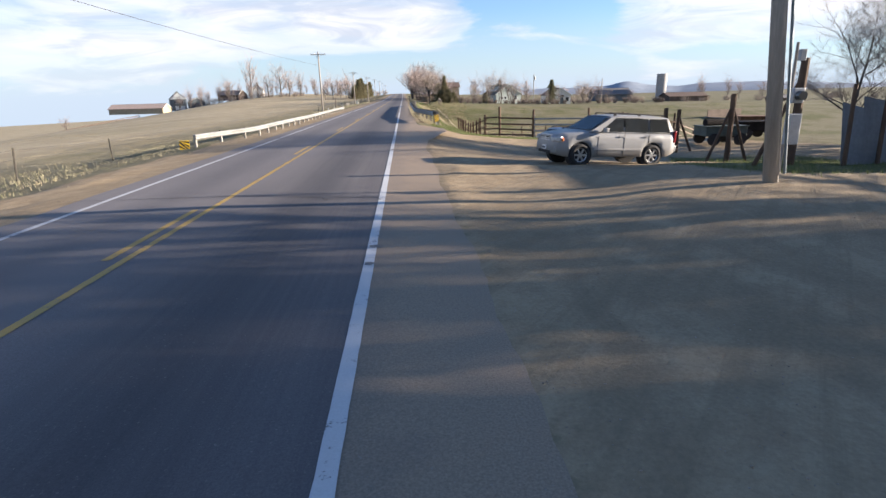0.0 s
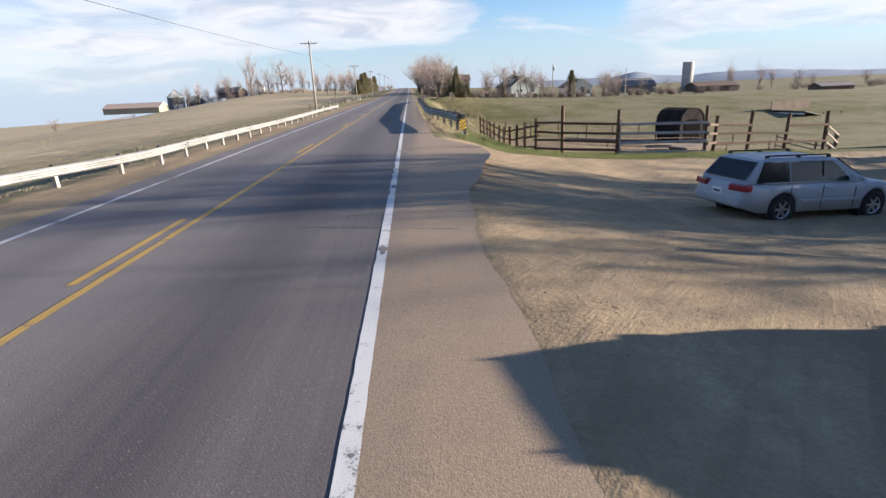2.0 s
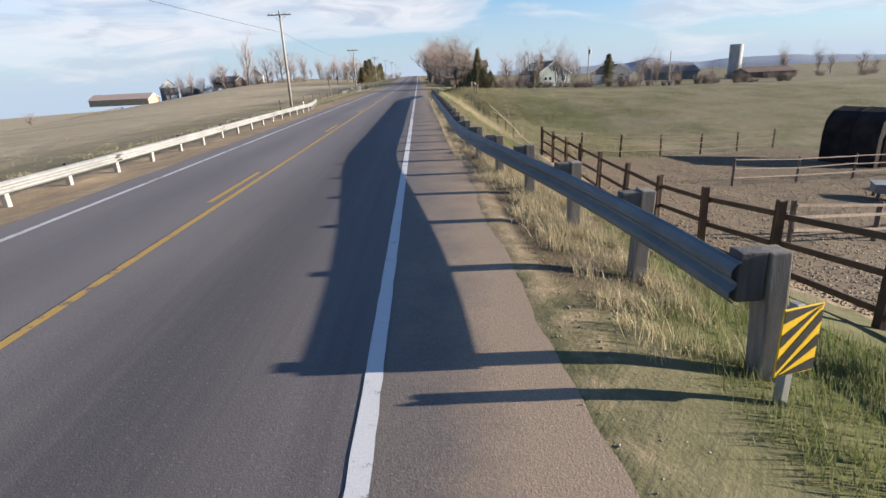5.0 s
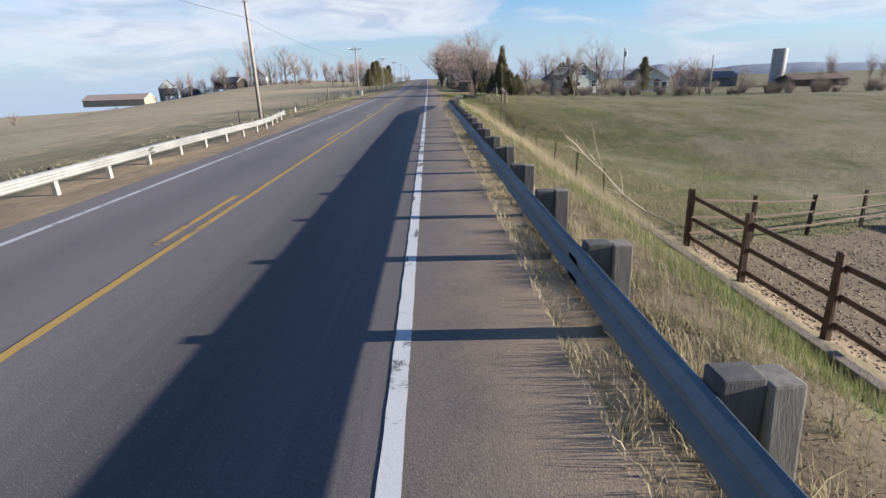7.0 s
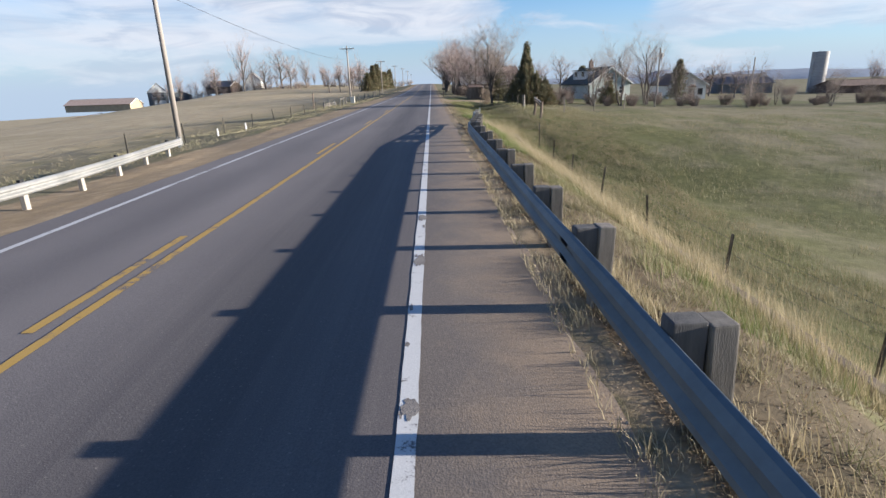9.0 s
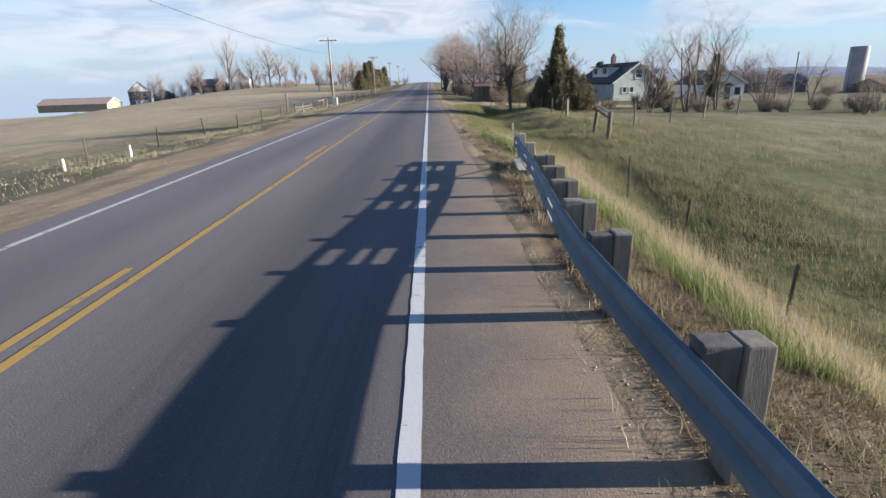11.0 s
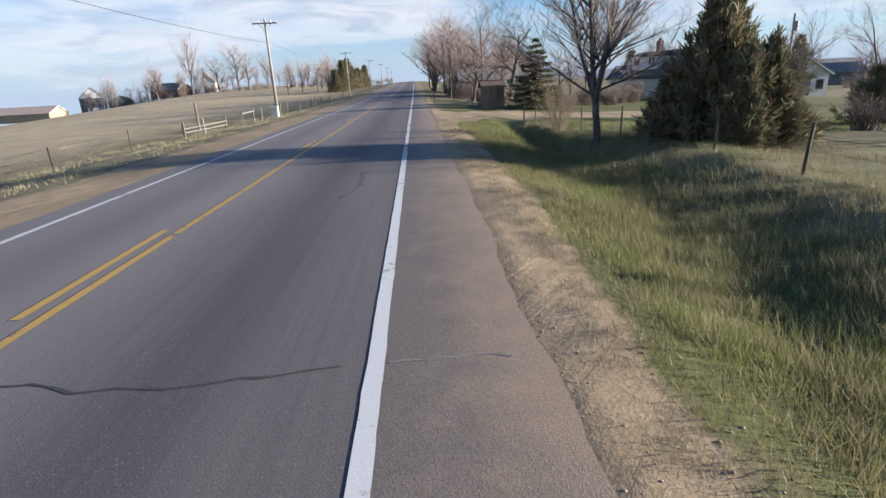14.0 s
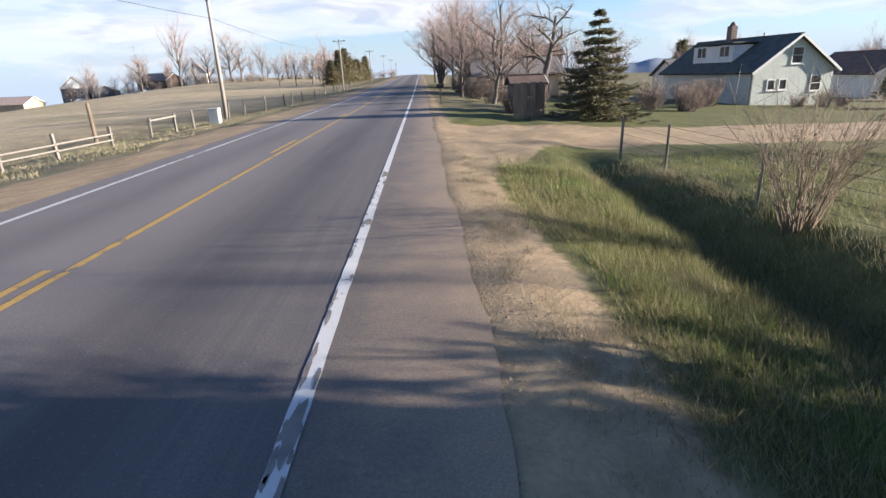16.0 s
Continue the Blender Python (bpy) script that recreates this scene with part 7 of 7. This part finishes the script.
def bank_dry(g, n):
    x, y, i, c = clumps(g, n, 2.1, 7.4, 46, 100, 14, 0.13)
    keep = np.maximum(straw_band(x, y), 0.10 * smooth(0.3, 0.6, patchy(x, y, 0.9, 4.0))) * np.where((x > 6.3) & (y < 67), 0, 1)
    return x, y, keep, (0.5 + g.random(c))[i] * np.where(straw_band(x, y) > 0.3, 1.2, 0.5)


def verge_mix(g, n):
    x, y, i, c = clumps(g, n, 2.0, 12, 95, 132.5, 12, 0.12)
    keep = smooth(0.3, 0.55, patchy(x, y, 0.8, 1.0)) * smooth(1.9, 3.0, x - 0.6 * bare(y) + 0.35 * np.sin(y)) * (1 - 0.9 * smooth(131, 133.5, y - 0.2 * x))
    return x, y, keep * (1 - mat(x, y)) * np.where(y > 123, np.where(x > 6.2, 0.15, 1), 1), (0.45 + g.random(c))[i] * (0.6 + 0.6 * smooth(2.5, 6, x))


def verge_green(g, n):
    x, y, i, c = clumps(g, n, 2.2, 9, 95, 133, 14, 0.12)
    keep = smooth(0.42, 0.62, patchy(x, y, 0.7, 5.0)) * smooth(2.1, 2.9, x - 0.6 * bare(y) + 0.35 * np.sin(y)) * (1 - 0.9 * smooth(131, 133.5, y - 0.2 * x))
    return x, y, keep * (1 - mat(x, y)), (0.5 + g.random(c))[i] * (0.55 + 0.5 * smooth(2.5, 4, x))


def verge_edge(g, n):
    x, y, i, c = clumps(g, n, 1.6, 3.3, 94, 132, 70, 0.085)
    return x, y, smooth(0.35, 0.65, patchy(x, y, 1.9, 3.0)) * (1 - 0.3 * mat(x, y)) * smooth(2.9, 2.2, x - 0.9 * bare(y)), (0.5 + g.random(c))[i]


def verge_turf(g, n):
    x, y, i, c = clumps(g, n, 1.65, 5.4, 97, 131, 26, 0.11)
    p = patchy(x, y, 1.3, 2.2)
    keep = smooth(1.6, 2.1, x - bare(y) + 0.22 * np.sin(y * 1.3) + 0.3 * (p - 0.5)) * (0.45 + 0.55 * smooth(0.3, 0.6, p)) * (1 - 0.9 * smooth(130, 132, y))
    return x, y, keep * (1 - mat(x, y)), (0.45 + g.random(c))[i] * (0.6 + 0.55 * smooth(1.9, 3.2, x))


def edge_tufts(g, n):
    x, y, i, c = clumps(g, n, 1.62, 2.25, 93, 107, 150, 0.06)
    return x, y, np.full(n, 0.9), (0.3 + 0.9 * g.random(c))[i]


def verge_fresh(g, n):
    x, y, i, c = clumps(g, n, 2.1, 5.2, 99, 131, 24, 0.12)
    x = x + bare(y) * 0.6
    p = patchy(x, y, 1.0, 0.6)
    return x, y, band(x, 2.6 + 0.6 * bare(y) + 0.3 * np.sin(y * 0.9), 4.3 + 0.4 * np.sin(y * 0.6), 0.4) * (0.3 + 0.7 * smooth(0.35, 0.6, p)), (0.5 + g.random(c))[i]


def verge_tussock(g, n):
    x, y, i, c = clumps(g, n, 2.5, 8.5, 98, 131, 110, 0.11)
    p = patchy(x, y, 0.9, 1.7)
    return x, y, smooth(2.3, 3.2, x - 0.5 * bare(y) + 0.3 * np.sin(y)) * (0.35 + 0.65 * smooth(0.35, 0.6, p)) * np.where((y > 124) & (x > 6.2), 0.1, 1), (0.4 + 0.9 * g.random(c))[i]


def bank_tussock(g, n):
    x, y, i, c = clumps(g, n, 2.0, 3.9, 44, 97, 90, 0.10)
    return x, y, np.full(n, 0.9), (0.35 + 0.9 * g.random(c))[i]


def mound_grass(g, n):
    x, y, i, c = clumps(g, n, 7.8, 18, 15.8, 28.5, 16, 0.12)
    return x, y, band(x, 8.2, 18, 0.8) * band(y, 16.2, 21.0 + 7 * smooth(10, 12, x), 0.8) * smooth(0.25, 0.6, patchy(x, y, 1.2, 3.0)), (0.4 + g.random(c))[i]


def corral_rim(g, n):
    x, y, i, c = clumps(g, n, 2.4, 16, 37.5, 44.5, 14, 0.10)
    line = 41.6 - 3.0 * smooth(1.9, 4.2, x) - 0.2 * smooth(5, 9, x)
    return x, y, smooth(-0.6, 0.6, y - line) * (1 - smooth(3.6, 5.5, y - line) * (x > 6.4)), (0.5 + g.random(c))[i]


def pasture(g, n):
    x = 7 + 70 * g.random(n) ** 1.7
    y = g.uniform(66, 140, n)
    inside = y < 66.5 + 0.52 * (x - 6.6)
    return x, y, np.where(inside | (y > 108 + 0.1 * x), 0, smooth(0.25, 0.65, patchy(x, y, 0.5, 2.0))), 0.5 + g.random(n)


def left_verge(g, n):
    x, y, i, c = clumps(g, n, -16, -7.5, -5, 170, 10, 0.16)
    keep = smooth(0.35, 0.65, patchy(x, y, 0.8, 7.0)) * (0.25 + 0.75 * smooth(-8.0, -9.5, x)) * np.where(y < 92, np.where(x > -9.2, 0.12, 0.5), np.where(x > -8.3, 0.25, 1))
    return x, y, keep, (0.4 + g.random(c))[i]


def far_field_tufts(g, n):
    x = -9 - 75 * g.random(n) ** 1.6
    y = g.uniform(10, 240, n)
    return x, y, smooth(0.25, 0.6, patchy(x, y, 0.35, 1.0)), 0.5 + g.random(n)


def lawn(g, n):
    x, y = g.uniform(6.2, 26, n), g.uniform(122, 137, n)
    return x, y, (y < 132.5 + 0.2 * x) * (y > 118 + 0.5 * x - 3) * 1.0, 0.5 + g.random(n)


def bank_rough(g, n):
    """Mixed grass from behind the rail down to the ditch and its far side."""
    x, y, i, c = clumps(g, n, 2.0, 10.5, 46, 112, 22, 0.13)
    p = patchy(x, y, 0.8, 4.0)
    late = smooth(84, 95, y)
    keep = (0.35 + 0.65 * smooth(0.3, 0.6, p)) * np.where((x > 5.9) & (y < 68 + 0.55 * (x - 6.6)), 0, 1)
    keep = keep * (late + (1 - late) * (0.10 + 0.55 * straw_band(x, y) + 0.45 * smooth(5.0, 6.0, x) * smooth(62, 70, y)))
    keep = keep * smooth(2.0, 2.7, x - 1.2 * smooth(80, 92, y)) * (1 - smooth(99, 104, y) * (1 - smooth(3.4, 4.8, x)))
    return x, y, keep, (0.45 + g.random(c))[i] * np.where(x < 5.2, 1.1, 0.9) * (1 - 0.45 * smooth(100, 106, y))


def ridge_tufts(g, n):
    y = g.uniform(86, 103.5, n)
    c = np.floor(y * 5)
    x = np.interp(y, [86, 92, 97, 103, 108], [3.4, 3.7, 3.5, 2.9, 2.7]) + g.normal(0, 0.22, n)
    return x, y, 0.5 + 0.5 * np.sin(c * 12.9) ** 2, 0.5 + g.random(n)


def ridge_green(g, n):
    x, y, k, h = ridge_tufts(g, n)
    return x - 0.22, y, k, h


blades("dry_grass", "clumps of dry grass under the guardrail", M["grass_dry"], 1, 56000, under_rail, 0.17, 0.0034, 0.6)
blades("green_grass", "bright green grass on the bank below the guardrail", M["grass_green"], 2, 70000, bank_green, 0.20, 0.005, simple=True)
blades("dry_grass", "long dry grass on the bank and along the ditch", M["rough_blade"], 3, 330000, bank_rough, 0.25, 0.0042, 0.45, simple=True)
blades("dry_grass", "straw stems standing on the bank", M["grass_dry"], 23, 110000, bank_dry, 0.40, 0.0038, simple=True)
blades("dry_grass", "tall straw along the crest of the bank", M["grass_dry"], 24, 26000, ridge_tufts, 0.30, 0.0028, 0.5)
blades("green_grass", "green blades among the straw on the bank", M["fresh_blade"], 25, 34000, ridge_green, 0.22, 0.0034, 0.5)
blades("pasture_grass", "mixed olive and straw grass on the verge", M["rough_blade"], 4, 170000, verge_mix, 0.15, 0.0034, 0.6, simple=True)
blades("green_grass", "green grass in the roadside ditch", M["grass_green"], 5, 90000, verge_green, 0.15, 0.005, simple=True)
blades("dry_grass", "short matted tufts along the shoulder's edge", M["dead_blade"], 6, 170000, verge_edge, 0.075, 0.0028, 1.1, simple=True)
blades("verge_turf", "dense short turf of green and straw blades on the verge", M["turf_blade"], 21, 280000, verge_turf, 0.13, 0.0048, 0.7, simple=True)
blades("dry_grass", "small shaggy tufts on the dirt beside the paving", M["dead_blade"], 35, 8000, edge_tufts, 0.15, 0.004, 0.8, simple=True)
blades("green_grass", "fresh green blades in the hollow beside the road", M["fresh_blade"], 34, 110000, verge_fresh, 0.15, 0.0048, 0.6, simple=True)
blades("grass_tussocks", "shaggy olive tussocks on the verge", M["rough_blade"], 32, 120000, verge_tussock, 0.20, 0.0042, 0.7, simple=True)
blades("grass_tussocks", "straw and olive tussocks on the bank behind the rail", M["rough_blade"], 33, 60000, bank_tussock, 0.17, 0.0042, 0.8, simple=True)
blades("green_grass", "green grass on the low mound by the lot", M["grass_green"], 22, 40000, mound_grass, 0.12, 0.006, simple=True)
blades("green_grass", "green grass rimming the dirt lot and corral", M["grass_green"], 7, 110000, corral_rim, 0.12, 0.005, simple=True)
blades("pasture_grass", "grazed pasture grass beyond the ditch", M["rough_blade"], 8, 260000, pasture, 0.16, 0.009, simple=True)
blades("pasture_grass", "thin dry grass on the far verge and field edge", M["grass_mix"], 9, 90000, left_verge, 0.13, 0.008, simple=True)
blades("dry_grass", "straw tufts along the far verge", M["grass_mix"], 10, 16000, left_verge, 0.24, 0.007, simple=True)
blades("pasture_grass", "thin dry stubble over the far field", M["stubble"], 31, 150000, far_field_tufts, 0.10, 0.010, simple=True)
blades("green_grass", "short lawn grass of the yard", M["grass_green"], 11, 60000, lawn, 0.09, 0.009, simple=True)


def litter_at(g, n):
    x, y = g.uniform(1.55, 3.6, n), g.uniform(85, 103, n)
    return x, y, smooth(1.6, 2.3, x) * (1 - smooth(96, 103, y + 2.5 * (x - 2.2))), 0.5 + g.random(n)


def bank_litter(g, n):
    return 1.6 + 2.4 * g.random(n) ** 1.5, g.uniform(44, 97, n), np.ones(n) * 0.8, 0.5 + g.random(n)


blades("straw_litter", "matted straw and dead stems by the guardrail's end", M["litter"], 12, 210000, litter_at, 0.05, 0.0055, 3.2, cat="litter", simple=True)
blades("straw_litter", "matted straw lying on the bank", M["litter"], 13, 150000, bank_litter, 0.045, 0.005, 3.0, cat="litter", simple=True)


def pebbles(name, label, seed, n, x0, x1, y0, y1, size, mat):
    g = np.random.default_rng(seed)
    x, y = x0 + (x1 - x0) * g.random(n) ** 1.4, g.uniform(y0, y1, n)
    s = size * g.uniform(0.3, 1.0, n) ** 2
    z = land_z(x, y)
    c = np.array([(1, 0, 0), (-1, 0, 0), (0, 1, 0), (0, -1, 0), (0, 0, 0.7), (0, 0, -0.4)], float)
    v = np.stack([x, y, z], -1)[:, None] + (c[None] + g.normal(0, 0.22, (n, 6, 3))) * s[:, None, None]
    f = np.array([(0, 2, 4), (2, 1, 4), (1, 3, 4), (3, 0, 4), (2, 0, 5), (1, 2, 5), (3, 1, 5), (0, 3, 5)])
    t = (np.arange(n) * 6)[:, None, None] + f[None]
    return tagged(new(name, fast_mesh(name, v.reshape(-1, 3), t.reshape(-1, 3), mat)), label, "gravel", kind="stuff")


M["clod"] = surface("mud_clod", (0.17, 0.125, 0.085), (0.29, 0.22, 0.15), 2.0, 0.95, bump=0.4)
M["stone"] = surface("gravel_stone", (0.24, 0.18, 0.135), (0.38, 0.31, 0.24), 2.0, 0.9, bump=0.3)
pebbles("gravel", "loose gravel on the dirt lot", 3, 16000, 1.4, 14, 4, 40, 0.012, M["stone"])
pebbles("gravel", "gravel and small clods on the bank behind the rail", 5, 14000, 1.6, 4.2, 43, 97, 0.016, M["clod"])
pebbles("clods", "broken clods of trodden mud in the corral", 6, 42000, 6.6, 26, 44, 74, 0.045, M["clod"])
pebbles("gravel", "loose gravel along the shoulder", 4, 4000, 1.25, 2.4, 40, 140, 0.016, M["stone"])
